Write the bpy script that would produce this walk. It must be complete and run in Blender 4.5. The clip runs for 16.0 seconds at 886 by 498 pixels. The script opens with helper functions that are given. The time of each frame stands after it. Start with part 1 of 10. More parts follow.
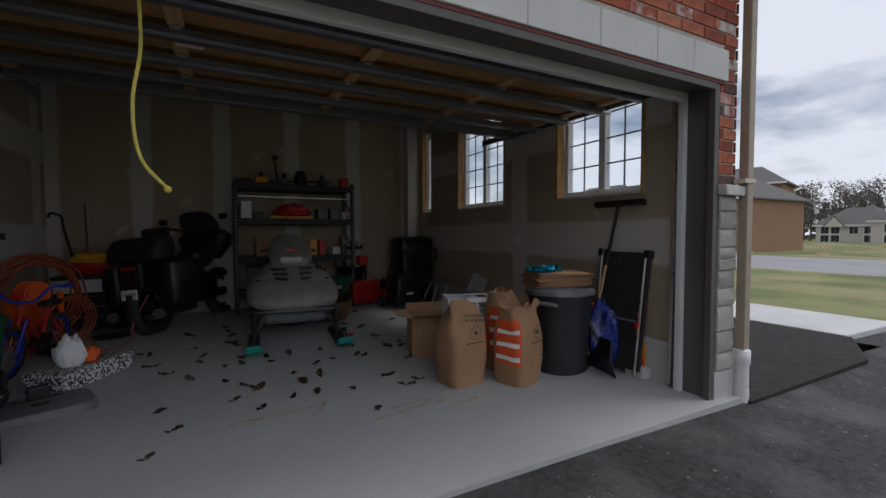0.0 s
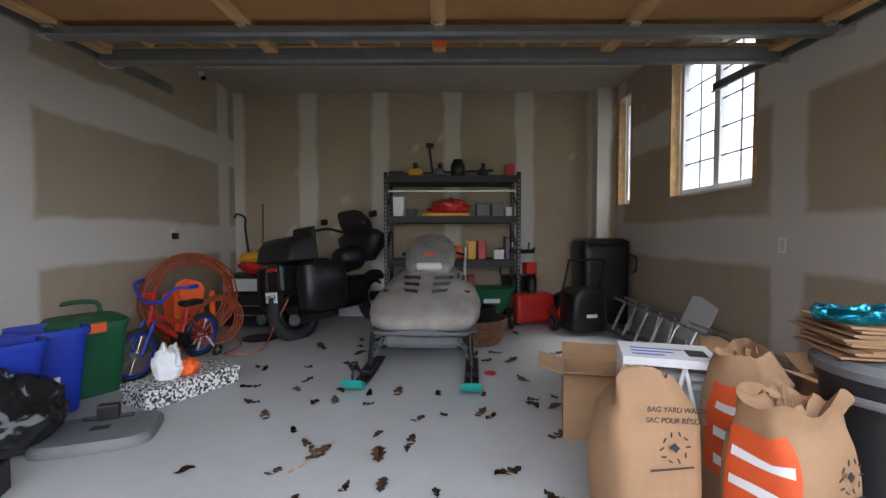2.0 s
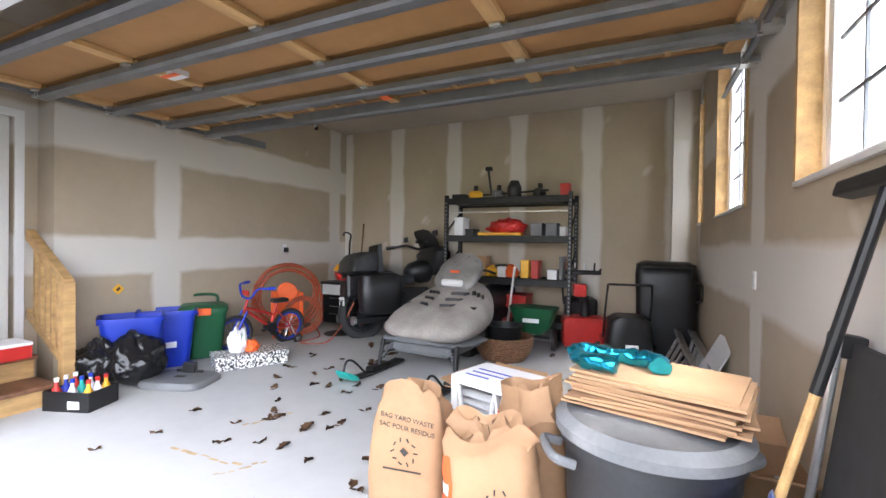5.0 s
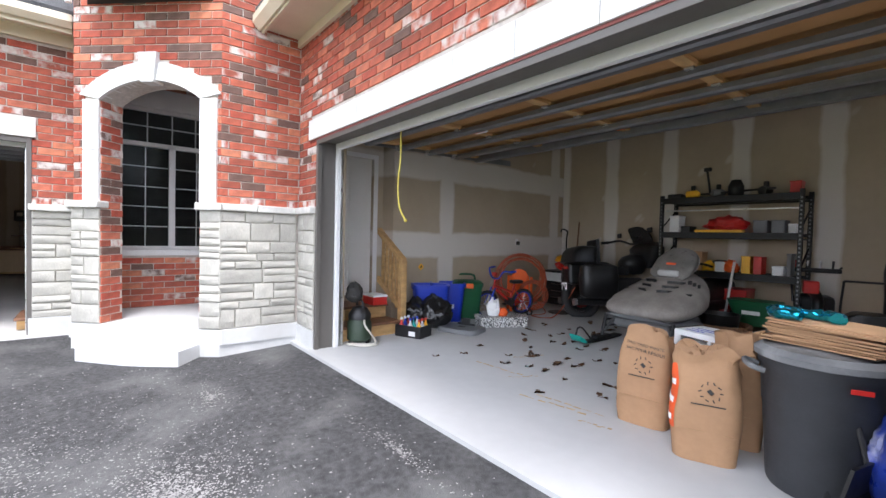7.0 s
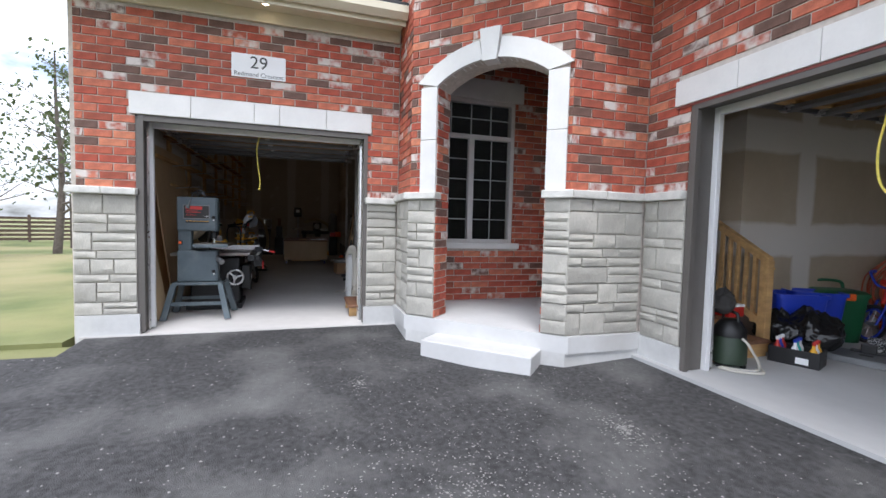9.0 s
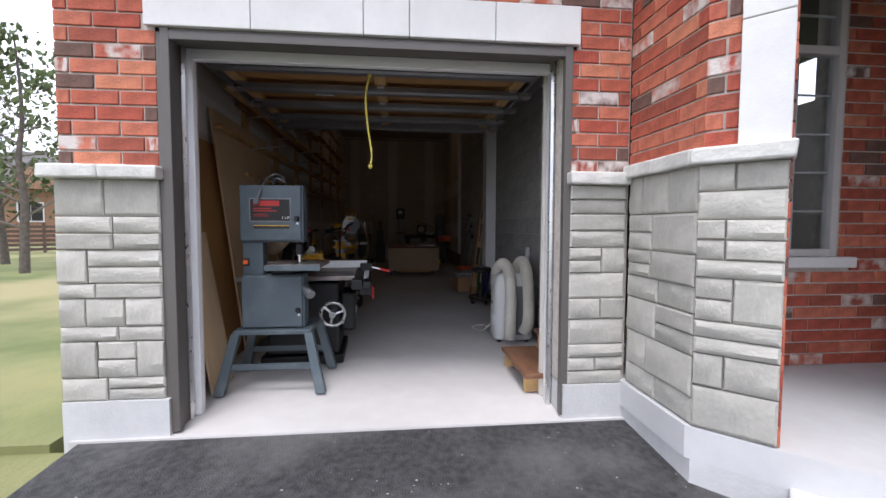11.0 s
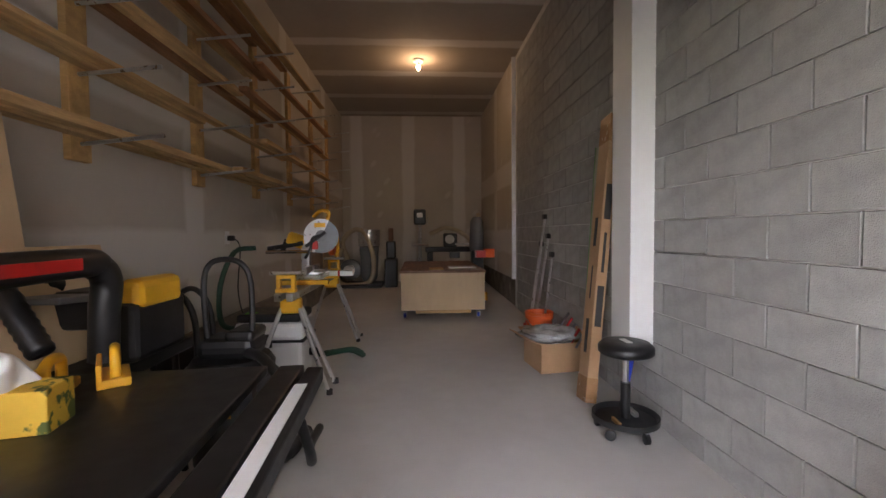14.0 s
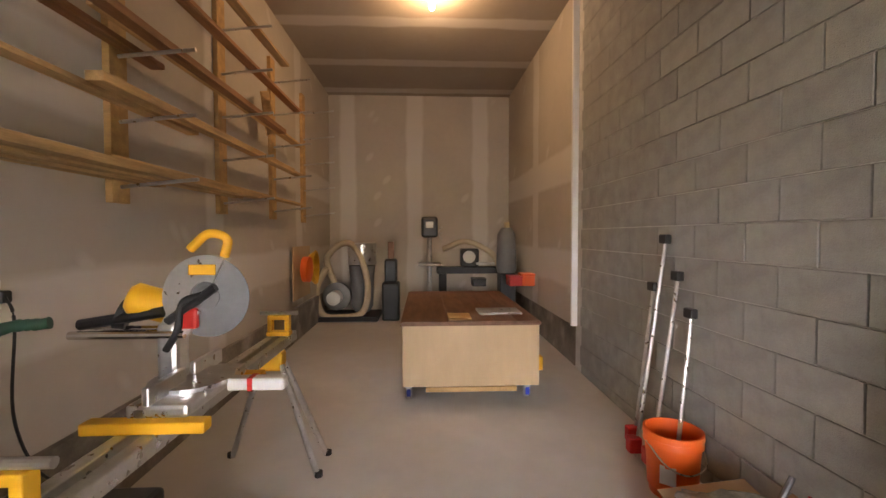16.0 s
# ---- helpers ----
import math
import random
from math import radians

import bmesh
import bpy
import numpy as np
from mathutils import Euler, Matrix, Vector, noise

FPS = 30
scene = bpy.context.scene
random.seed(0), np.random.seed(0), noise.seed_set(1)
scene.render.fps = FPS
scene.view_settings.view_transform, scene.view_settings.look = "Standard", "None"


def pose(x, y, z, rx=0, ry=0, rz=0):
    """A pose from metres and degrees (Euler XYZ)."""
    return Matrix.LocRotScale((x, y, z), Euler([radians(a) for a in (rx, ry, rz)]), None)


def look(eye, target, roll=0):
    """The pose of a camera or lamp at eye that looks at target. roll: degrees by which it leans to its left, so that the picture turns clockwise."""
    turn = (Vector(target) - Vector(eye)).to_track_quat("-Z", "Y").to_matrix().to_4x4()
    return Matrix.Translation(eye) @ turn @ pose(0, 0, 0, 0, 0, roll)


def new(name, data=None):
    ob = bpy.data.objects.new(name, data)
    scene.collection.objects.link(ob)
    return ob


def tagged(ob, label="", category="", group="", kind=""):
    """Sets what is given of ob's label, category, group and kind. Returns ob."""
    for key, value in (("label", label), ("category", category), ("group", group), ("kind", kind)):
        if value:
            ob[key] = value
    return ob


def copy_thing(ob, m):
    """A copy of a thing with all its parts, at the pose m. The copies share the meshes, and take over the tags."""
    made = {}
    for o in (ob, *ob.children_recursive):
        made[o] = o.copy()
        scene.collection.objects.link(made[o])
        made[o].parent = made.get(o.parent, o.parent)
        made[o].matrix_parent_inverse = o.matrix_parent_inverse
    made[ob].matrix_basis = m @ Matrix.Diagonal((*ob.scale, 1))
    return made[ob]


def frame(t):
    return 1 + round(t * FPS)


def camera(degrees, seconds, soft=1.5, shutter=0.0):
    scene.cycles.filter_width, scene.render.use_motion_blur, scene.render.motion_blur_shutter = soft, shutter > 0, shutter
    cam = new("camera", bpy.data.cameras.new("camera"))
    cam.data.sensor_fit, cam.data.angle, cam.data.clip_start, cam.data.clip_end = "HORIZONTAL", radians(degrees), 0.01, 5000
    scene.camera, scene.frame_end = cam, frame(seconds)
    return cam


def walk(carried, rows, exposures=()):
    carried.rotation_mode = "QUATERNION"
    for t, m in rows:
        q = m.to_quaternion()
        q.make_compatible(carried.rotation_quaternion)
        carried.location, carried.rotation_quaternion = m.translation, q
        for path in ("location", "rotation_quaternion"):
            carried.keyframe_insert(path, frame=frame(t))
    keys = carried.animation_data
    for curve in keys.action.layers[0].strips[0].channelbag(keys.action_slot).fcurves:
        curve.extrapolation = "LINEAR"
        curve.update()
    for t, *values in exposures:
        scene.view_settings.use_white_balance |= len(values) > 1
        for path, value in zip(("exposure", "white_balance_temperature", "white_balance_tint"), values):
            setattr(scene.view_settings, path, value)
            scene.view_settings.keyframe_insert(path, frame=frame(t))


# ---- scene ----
cam = camera(92.3, 16.0)
PATH = [
    (0, (-0.111, -0.177, 1.301), (0.815, 1.595, 1.223), -0.1),
    (0.5, (0.123, 0.096, 1.324), (0.739, 1.997, 1.234), -0.0),
    (1, (0.385, 0.461, 1.312), (0.746, 2.426, 1.225), -0.1),
    (1.5, (0.655, 0.819, 1.294), (0.801, 2.812, 1.212), -0.1),
    (2, (0.872, 1.194, 1.291), (0.863, 3.193, 1.217), -0.1),
    (2.5, (1.148, 1.487, 1.296), (1.058, 3.484, 1.234), 0.0),
    (3, (1.444, 1.61, 1.316), (1.282, 3.603, 1.264), -0.1),
    (3.2, (1.585, 1.624, 1.336), (1.381, 3.613, 1.286), -0.0),
    (5.3, (2.835, 1.023, 1.384), (1.868, 2.774, 1.36), 1.1),
    (5.5, (2.925, 0.903, 1.378), (1.884, 2.61, 1.35), 1.2),
    (6, (3.124, 0.544, 1.37), (1.923, 2.143, 1.332), 1.1),
    (6.5, (3.218, 0.177, 1.369), (1.856, 1.641, 1.326), 1.4),
    (7, (3.167, -0.241, 1.351), (1.623, 1.029, 1.293), 1.5),
    (7.5, (2.921, -0.623, 1.314), (1.237, 0.454, 1.244), 1.5),
    (8, (2.554, -0.978, 1.3), (0.766, -0.085, 1.223), 1.5),
    (8.5, (2.059, -1.302, 1.289), (0.21, -0.546, 1.192), 1.5),
    (9, (1.452, -1.535, 1.282), (-0.453, -0.934, 1.174), 1.4),
    (9.5, (0.803, -1.748, 1.285), (-1.14, -1.292, 1.163), 1.1),
    (10, (0.098, -1.877, 1.291), (-1.873, -1.562, 1.164), 0.8),
    (10.2, (-0.186, -1.915, 1.289), (-2.164, -1.643, 1.165), 1.0),
    (12.3, (-3.243, -1.951, 1.245), (-5.236, -1.813, 1.152), -0.9),
    (12.5, (-3.492, -1.931, 1.262), (-5.486, -1.804, 1.173), -0.9),
    (13, (-4.175, -1.947, 1.262), (-6.17, -1.827, 1.178), -0.7),
    (13.5, (-4.836, -1.927, 1.28), (-6.831, -1.817, 1.203), -0.6),
    (14, (-5.455, -1.944, 1.312), (-7.45, -1.831, 1.234), -0.5),
    (14.5, (-6.076, -1.937, 1.342), (-8.071, -1.822, 1.262), -0.3),
    (15, (-6.659, -1.946, 1.345), (-8.655, -1.842, 1.271), -0.3),
    (15.5, (-7.245, -1.975, 1.385), (-9.241, -1.876, 1.309), -0.1),
    (16, (-7.787, -2.015, 1.518), (-9.784, -1.924, 1.453), -0.1),
]
EXPOSURE = [(0, -0.5, 6100, 12), (0.6, 0.2, 6100, 12), (1.5, 1.4, 6050, 12), (3, 2.6, 6100, 13), (5.3, 3.05, 6100, 14), (6.3, 2.2, 6050, 14), (7.5, 1.6, 6000, 14), (9, 1.0, 5950, 13), (10.2, 0.95, 5950, 14), (12.3, 1.35, 6200, 19), (13, 2.4, 6350, 18), (13.5, 2.98, 6480, 17.5), (14, 3.8, 6600, 17), (14.6, 4.6, 6650, 17), (15.2, 5.05, 6850, 17), (16, 5.25, 7250, 17)]
walk(cam, [(t, look(eye, target, roll)) for t, eye, target, roll in PATH], EXPOSURE)

# ---- daylight: high thin cloud, a broad soft sun ----
world = bpy.data.worlds.new("sky")
scene.world = world
world.use_nodes = True
wt = world.node_tree
wt.nodes.clear()


def wnode(kind, **values):
    n = wt.nodes.new(kind)
    for k, v in values.items():
        n.inputs[k].default_value = v
    return n


sky = wt.nodes.new("ShaderNodeTexSky")
sky.sky_type = "NISHITA"
sky.sun_disc = False
sky.sun_elevation = radians(66)
sky.sun_rotation = radians(108)
sky.air_density, sky.dust_density = 1.0, 2.0
coord = wt.nodes.new("ShaderNodeTexCoord")
squash = wt.nodes.new("ShaderNodeMapping")
squash.inputs["Scale"].default_value = (1.6, 1.6, 4.5)
cloud = wt.nodes.new("ShaderNodeTexNoise")
cloud.inputs["Scale"].default_value, cloud.inputs["Detail"].default_value, cloud.inputs["Roughness"].default_value = 1.7, 7, 0.55
cover = wt.nodes.new("ShaderNodeValToRGB")
cover.color_ramp.elements[0].position, cover.color_ramp.elements[1].position = 0.30, 0.50
mixc = wt.nodes.new("ShaderNodeMix")
mixc.data_type = "RGBA"
mixc.inputs["B"].default_value = (12.0, 12.3, 12.8, 1)
back = wt.nodes.new("ShaderNodeBackground")
back.inputs["Strength"].default_value = 0.09
wout = wt.nodes.new("ShaderNodeOutputWorld")
wt.links.new(coord.outputs["Generated"], squash.inputs["Vector"])
wt.links.new(squash.outputs["Vector"], cloud.inputs["Vector"])
wt.links.new(cloud.outputs["Fac"], cover.inputs["Fac"])
wt.links.new(cover.outputs["Color"], mixc.inputs["Factor"])
wt.links.new(sky.outputs["Color"], mixc.inputs["A"])
wt.links.new(mixc.outputs["Result"], back.inputs["Color"])
wt.links.new(back.outputs["Background"], wout.inputs["Surface"])

sun_data = bpy.data.lights.new("sun", "SUN")
sun_data.energy, sun_data.angle, sun_data.color = 1.4, radians(20), (1.0, 0.96, 0.9)
sun = new("sun", sun_data)
sun.matrix_basis = look((9, -3, 22), (0, 0, 0))


# ---- materials ----
def mat(name, color, rough=0.6, metal=0.0, vary=0.12, scale=6.0, bump=0.0, bump_scale=60.0, stain=None, stain_scale=1.5, stain_at=(0.55, 0.75), rand=0.0, coat=0.0, stretch=(1, 1, 1), emit=None):
    """A painted or raw surface: base colour, two scales of variation, optional stains, relief, and per-object variation."""
    m = bpy.data.materials.new(name)
    m.use_nodes = True
    nt = m.node_tree
    p = nt.nodes["Principled BSDF"]
    p.inputs["Roughness"].default_value, p.inputs["Metallic"].default_value = rough, metal
    p.inputs["Coat Weight"].default_value = coat
    tc = nt.nodes.new("ShaderNodeTexCoord")
    mp = nt.nodes.new("ShaderNodeMapping")
    mp.inputs["Scale"].default_value = stretch
    nt.links.new(tc.outputs["Object"], mp.inputs["Vector"])
    src = mp.outputs["Vector"]

    def noise_(sc, detail=5.0):
        n = nt.nodes.new("ShaderNodeTexNoise")
        n.inputs["Scale"].default_value, n.inputs["Detail"].default_value = sc, detail
        nt.links.new(src, n.inputs["Vector"])
        return n.outputs["Fac"]

    def ramp(fac, a, b, ca, cb):
        r = nt.nodes.new("ShaderNodeValToRGB")
        r.color_ramp.elements[0].position, r.color_ramp.elements[1].position = a, b
        r.color_ramp.elements[0].color, r.color_ramp.elements[1].color = (*ca, 1), (*cb, 1)
        nt.links.new(fac, r.inputs["Fac"])
        return r.outputs["Color"]

    def mix(fac, a, b, how="MIX"):
        n = nt.nodes.new("ShaderNodeMix")
        n.data_type, n.blend_type = "RGBA", how
        for k, v in (("Factor", fac), ("A", a), ("B", b)):
            if isinstance(v, (int, float)):
                n.inputs[k].default_value = v
            elif isinstance(v, tuple):
                n.inputs[k].default_value = (*v, 1)
            else:
                nt.links.new(v, n.inputs[k])
        return n.outputs["Result"]

    lo = tuple(c * (1 - vary) for c in color)
    hi = tuple(min(1, c * (1 + vary)) for c in color)
    col = ramp(noise_(scale), 0.3, 0.7, lo, hi)
    fine = ramp(noise_(scale * 9, 3), 0.3, 0.7, (1 - vary * 0.6,) * 3, (1, 1, 1))
    col = mix(1.0, col, fine, "MULTIPLY")
    if stain:
        sf = ramp(noise_(stain_scale, 8), stain_at[0], stain_at[1], (0, 0, 0), (1, 1, 1))
        col = mix(sf, col, stain)
    if rand:
        oi = nt.nodes.new("ShaderNodeObjectInfo")
        rr = ramp(oi.outputs["Random"], 0, 1, (1 - rand,) * 3, (1, 1, 1))
        col = mix(1.0, col, rr, "MULTIPLY")
    nt.links.new(col, p.inputs["Base Color"])
    rn = nt.nodes.new("ShaderNodeMapRange")
    rn.inputs["To Min"].default_value, rn.inputs["To Max"].default_value = max(0.03, rough - 0.1), min(1, rough + 0.1)
    nt.links.new(noise_(scale * 3), rn.inputs["Value"])
    nt.links.new(rn.outputs["Result"], p.inputs["Roughness"])
    if bump:
        b = nt.nodes.new("ShaderNodeBump")
        b.inputs["Strength"].default_value, b.inputs["Distance"].default_value = bump, 0.01
        nt.links.new(noise_(bump_scale, 6), b.inputs["Height"])
        nt.links.new(b.outputs["Normal"], p.inputs["Normal"])
    if emit:
        p.inputs["Emission Color"].default_value, p.inputs["Emission Strength"].default_value = (*emit[0], 1), emit[1]
    return m


def brick_mat():
    """Fired clay brick: reds, some dark, some with whitewashed smears, told apart brick by brick."""
    m = mat("brick_clay", (0.43, 0.115, 0.07), 0.85, vary=0.25, scale=14, bump=0.5, bump_scale=70)
    nt = m.node_tree
    p = nt.nodes["Principled BSDF"]
    link = p.inputs["Base Color"].links[0]
    src = link.from_socket
    oi = nt.nodes.new("ShaderNodeObjectInfo")
    r = nt.nodes.new("ShaderNodeValToRGB")
    r.color_ramp.interpolation = "CONSTANT"
    els = r.color_ramp.elements
    els[0].position, els[0].color = 0, (0.75, 0.7, 0.68, 1)
    els[1].position, els[1].color = 0.25, (1.0, 0.95, 0.9, 1)
    for pos, c in ((0.45, (1.18, 1.35, 1.3, 1)), (0.62, (0.92, 0.72, 0.7, 1)), (0.76, (1.3, 1.75, 1.6, 1)), (0.85, (0.36, 0.75, 0.95, 1))):
        e = els.new(pos)
        e.color = c
    nt.links.new(oi.outputs["Random"], r.inputs["Fac"])
    mx = nt.nodes.new("ShaderNodeMix")
    mx.data_type, mx.blend_type = "RGBA", "MULTIPLY"
    mx.inputs["Factor"].default_value = 1
    nt.links.new(src, mx.inputs["A"])
    nt.links.new(r.outputs["Color"], mx.inputs["B"])
    tc = nt.nodes.new("ShaderNodeTexCoord")
    add = nt.nodes.new("ShaderNodeVectorMath")
    nt.links.new(tc.outputs["Object"], add.inputs[0])
    cmb = nt.nodes.new("ShaderNodeCombineXYZ")
    mul = nt.nodes.new("ShaderNodeMath")
    mul.operation = "MULTIPLY"
    mul.inputs[1].default_value = 37
    nt.links.new(oi.outputs["Random"], mul.inputs[0])
    nt.links.new(mul.outputs[0], cmb.inputs["Y"])
    nt.links.new(cmb.outputs[0], add.inputs[1])
    n = nt.nodes.new("ShaderNodeTexNoise")
    n.inputs["Scale"].default_value, n.inputs["Detail"].default_value = 9, 6
    nt.links.new(add.outputs[0], n.inputs["Vector"])
    gate = nt.nodes.new("ShaderNodeMath")
    gate.operation = "GREATER_THAN"
    gate.inputs[1].default_value = 0.86
    m2 = nt.nodes.new("ShaderNodeMath")
    m2.operation = "FRACT"
    m3 = nt.nodes.new("ShaderNodeMath")
    m3.operation = "MULTIPLY"
    m3.inputs[1].default_value = 13.7
    nt.links.new(oi.outputs["Random"], m3.inputs[0])
    nt.links.new(m3.outputs[0], m2.inputs[0])
    nt.links.new(m2.outputs[0], gate.inputs[0])
    sm = nt.nodes.new("ShaderNodeValToRGB")
    sm.color_ramp.elements[0].position, sm.color_ramp.elements[1].position = 0.4, 0.6
    nt.links.new(n.outputs["Fac"], sm.inputs["Fac"])
    f = nt.nodes.new("ShaderNodeMath")
    f.operation = "MULTIPLY"
    nt.links.new(sm.outputs["Color"], f.inputs[0])
    nt.links.new(gate.outputs[0], f.inputs[1])
    mz = nt.nodes.new("ShaderNodeMix")
    mz.data_type = "RGBA"
    mz.inputs["B"].default_value = (0.62, 0.56, 0.52, 1)
    nt.links.new(f.outputs[0], mz.inputs["Factor"])
    nt.links.new(mx.outputs["Result"], mz.inputs["A"])
    nt.links.new(mz.outputs["Result"], p.inputs["Base Color"])
    return m


def drywall_mat(name, paper, axis, pitch, offset, band, level=1.25, swipes=True):
    """Unpainted drywall: tan paper, filled joints at board pitch, spotted screw rows, all brushed on by hand."""
    m = mat(name, paper, 0.9, vary=0.06, scale=1.3, bump=0.08, bump_scale=30)
    nt = m.node_tree
    p = nt.nodes["Principled BSDF"]
    src = p.inputs["Base Color"].links[0].from_socket
    tc = nt.nodes.new("ShaderNodeTexCoord")
    sep = nt.nodes.new("ShaderNodeSeparateXYZ")
    nt.links.new(tc.outputs["Object"], sep.inputs[0])
    wob = nt.nodes.new("ShaderNodeTexNoise")
    wob.inputs["Scale"].default_value, wob.inputs["Detail"].default_value = 1.7, 4
    nt.links.new(tc.outputs["Object"], wob.inputs["Vector"])

    def op(kind, a, b=None):
        n = nt.nodes.new("ShaderNodeMath")
        n.operation = kind
        for i, v in enumerate((a, b)):
            if v is None:
                continue
            if isinstance(v, (int, float)):
                n.inputs[i].default_value = v
            else:
                nt.links.new(v, n.inputs[i])
        return n.outputs[0]

    def soft(d, half):
        """1 inside half, fading out over a few centimetres with a brushed edge."""
        d2 = op("ADD", d, op("MULTIPLY", op("SUBTRACT", wob.outputs["Fac"], 0.5), 0.12))
        mr = nt.nodes.new("ShaderNodeMapRange")
        mr.inputs["From Min"].default_value, mr.inputs["From Max"].default_value = half, half + 0.05
        mr.inputs["To Min"].default_value, mr.inputs["To Max"].default_value = 1, 0
        nt.links.new(d2, mr.inputs["Value"])
        return mr.outputs["Result"]

    u = sep.outputs[axis]
    v = sep.outputs["Z" if axis != "Z" else "X"]
    cell = op("SUBTRACT", op("MODULO", op("ADD", u, offset + 100 * pitch), pitch), pitch / 2)
    mask = soft(op("ABSOLUTE", cell), band)
    if level:
        for lv in (level, level * 2):
            mask = op("MAXIMUM", mask, soft(op("ABSOLUTE", op("SUBTRACT", v, lv)), band * 1.4))
    if swipes:
        vor = nt.nodes.new("ShaderNodeTexVoronoi")
        mpp = nt.nodes.new("ShaderNodeMapping")
        mpp.inputs["Scale"].default_value = (2.6, 2.6, 1.9)
        mpp.inputs["Rotation"].default_value = (radians(0), radians(0), radians(0))
        skew = nt.nodes.new("ShaderNodeCombineXYZ")
        sk = op("ADD", u, op("MULTIPLY", v, -0.55))
        nt.links.new(sk, skew.inputs["X"])
        nt.links.new(v, skew.inputs["Z"])
        nt.links.new(skew.outputs[0], mpp.inputs["Vector"])
        nt.links.new(mpp.outputs[0], vor.inputs["Vector"])
        vor.inputs["Scale"].default_value = 1.0
        stretchd = nt.nodes.new("ShaderNodeMapRange")
        stretchd.inputs["From Min"].default_value, stretchd.inputs["From Max"].default_value = 0.10, 0.2
        stretchd.inputs["To Min"].default_value, stretchd.inputs["To Max"].default_value = 0.6, 0
        nt.links.new(vor.outputs["Distance"], stretchd.inputs["Value"])
        mask = op("MAXIMUM", mask, stretchd.outputs["Result"])
    mx = nt.nodes.new("ShaderNodeMix")
    mx.data_type = "RGBA"
    mx.inputs["B"].default_value = (0.66, 0.63, 0.59, 1)
    nt.links.new(op("MULTIPLY", mask, 0.8), mx.inputs["Factor"])
    nt.links.new(src, mx.inputs["A"])
    nt.links.new(mx.outputs["Result"], p.inputs["Base Color"])
    return m


def glass_mat(name, tint=(0.9, 0.94, 0.95)):
    m = bpy.data.materials.new(name)
    m.use_nodes = True
    p = m.node_tree.nodes["Principled BSDF"]
    p.inputs["Base Color"].default_value = (*tint, 1)
    p.inputs["Roughness"].default_value = 0.02
    p.inputs["Transmission Weight"].default_value = 1
    p.inputs["IOR"].default_value = 1.1
    return m


M = {}
M["brick"] = brick_mat()
M["mortar"] = mat("mortar", (0.56, 0.51, 0.46), 0.95, vary=0.15, scale=20, bump=0.4)
M["stone"] = mat("split_stone", (0.52, 0.50, 0.445), 0.9, vary=0.16, scale=7, bump=0.6, bump_scale=35, rand=0.25, stain=(0.43, 0.41, 0.36), stain_scale=3)
M["cast"] = mat("cast_stone", (0.72, 0.71, 0.69), 0.85, vary=0.05, scale=4, bump=0.12, bump_scale=120)
M["cap"] = mat("chiselled_cap", (0.62, 0.61, 0.57), 0.9, vary=0.12, scale=9, bump=0.7, bump_scale=30)
M["foundation"] = mat("parged_concrete", (0.55, 0.55, 0.54), 0.9, vary=0.1, scale=2, bump=0.25, stain=(0.45, 0.44, 0.42))
M["porch"] = mat("poured_concrete", (0.57, 0.57, 0.565), 0.8, vary=0.06, scale=2, bump=0.1, bump_scale=150, stain=(0.50, 0.49, 0.47), stain_scale=1.2)
M["slab"] = mat("garage_slab", (0.47, 0.47, 0.465), 0.72, vary=0.07, scale=0.9, bump=0.12, bump_scale=90, stain=(0.44, 0.43, 0.41), stain_scale=0.8, stain_at=(0.5, 0.8))
M["shopslab"] = mat("workshop_slab", (0.57, 0.55, 0.53), 0.7, vary=0.1, scale=0.8, bump=0.12, bump_scale=90, stain=(0.48, 0.46, 0.44), stain_scale=0.7, stain_at=(0.5, 0.8))
M["asphalt"] = mat("asphalt", (0.052, 0.051, 0.052), 0.85, vary=0.5, scale=22, bump=1.0, bump_scale=120, stain=(0.17, 0.168, 0.163), stain_scale=1.3, stain_at=(0.48, 0.88))
M["dust"] = mat("pale_dust_on_asphalt", (0.30, 0.29, 0.28), 0.95, vary=0.3, scale=12, bump=0.6)
M["grass"] = mat("spring_lawn", (0.155, 0.185, 0.06), 0.95, vary=0.25, scale=0.5, bump=0.9, bump_scale=25, stain=(0.27, 0.24, 0.115), stain_scale=0.25, stain_at=(0.42, 0.62))
M["mulch"] = mat("dark_mulch", (0.022, 0.019, 0.017), 0.95, vary=0.5, scale=14, bump=1.0, bump_scale=40)
M["taupe"] = mat("taupe_capping", (0.115, 0.105, 0.095), 0.5, vary=0.05, scale=3)
M["white"] = mat("white_trim", (0.78, 0.78, 0.78), 0.45, vary=0.03, scale=3)
M["cream"] = mat("cream_aluminium", (0.66, 0.60, 0.46), 0.45, vary=0.04, scale=3)
M["winframe"] = mat("pale_vinyl", (0.62, 0.60, 0.58), 0.4, vary=0.03, scale=3)
M["shingle"] = mat("asphalt_shingle", (0.06, 0.062, 0.066), 0.95, vary=0.35, scale=16, bump=0.8, bump_scale=60)
M["dryX"] = drywall_mat("drywall_back", (0.42, 0.345, 0.25), "X", 1.05, 0.595, 0.10, level=0)
M["dryY"] = drywall_mat("drywall_side", (0.42, 0.345, 0.25), "Y", 2.9, 0.12, 0.12, level=1.22)
M["dryC"] = drywall_mat("drywall_ceiling", (0.45, 0.40, 0.33), "Y", 1.22, 0.3, 0.08, level=0, swipes=False)
M["dryW"] = drywall_mat("drywall_workshop", (0.50, 0.45, 0.39), "X", 2.4, 0.6, 0.12, level=1.15)
M["dryWb"] = drywall_mat("drywall_workshop_back", (0.50, 0.45, 0.39), "Y", 1.22, 0.35, 0.12, level=0)
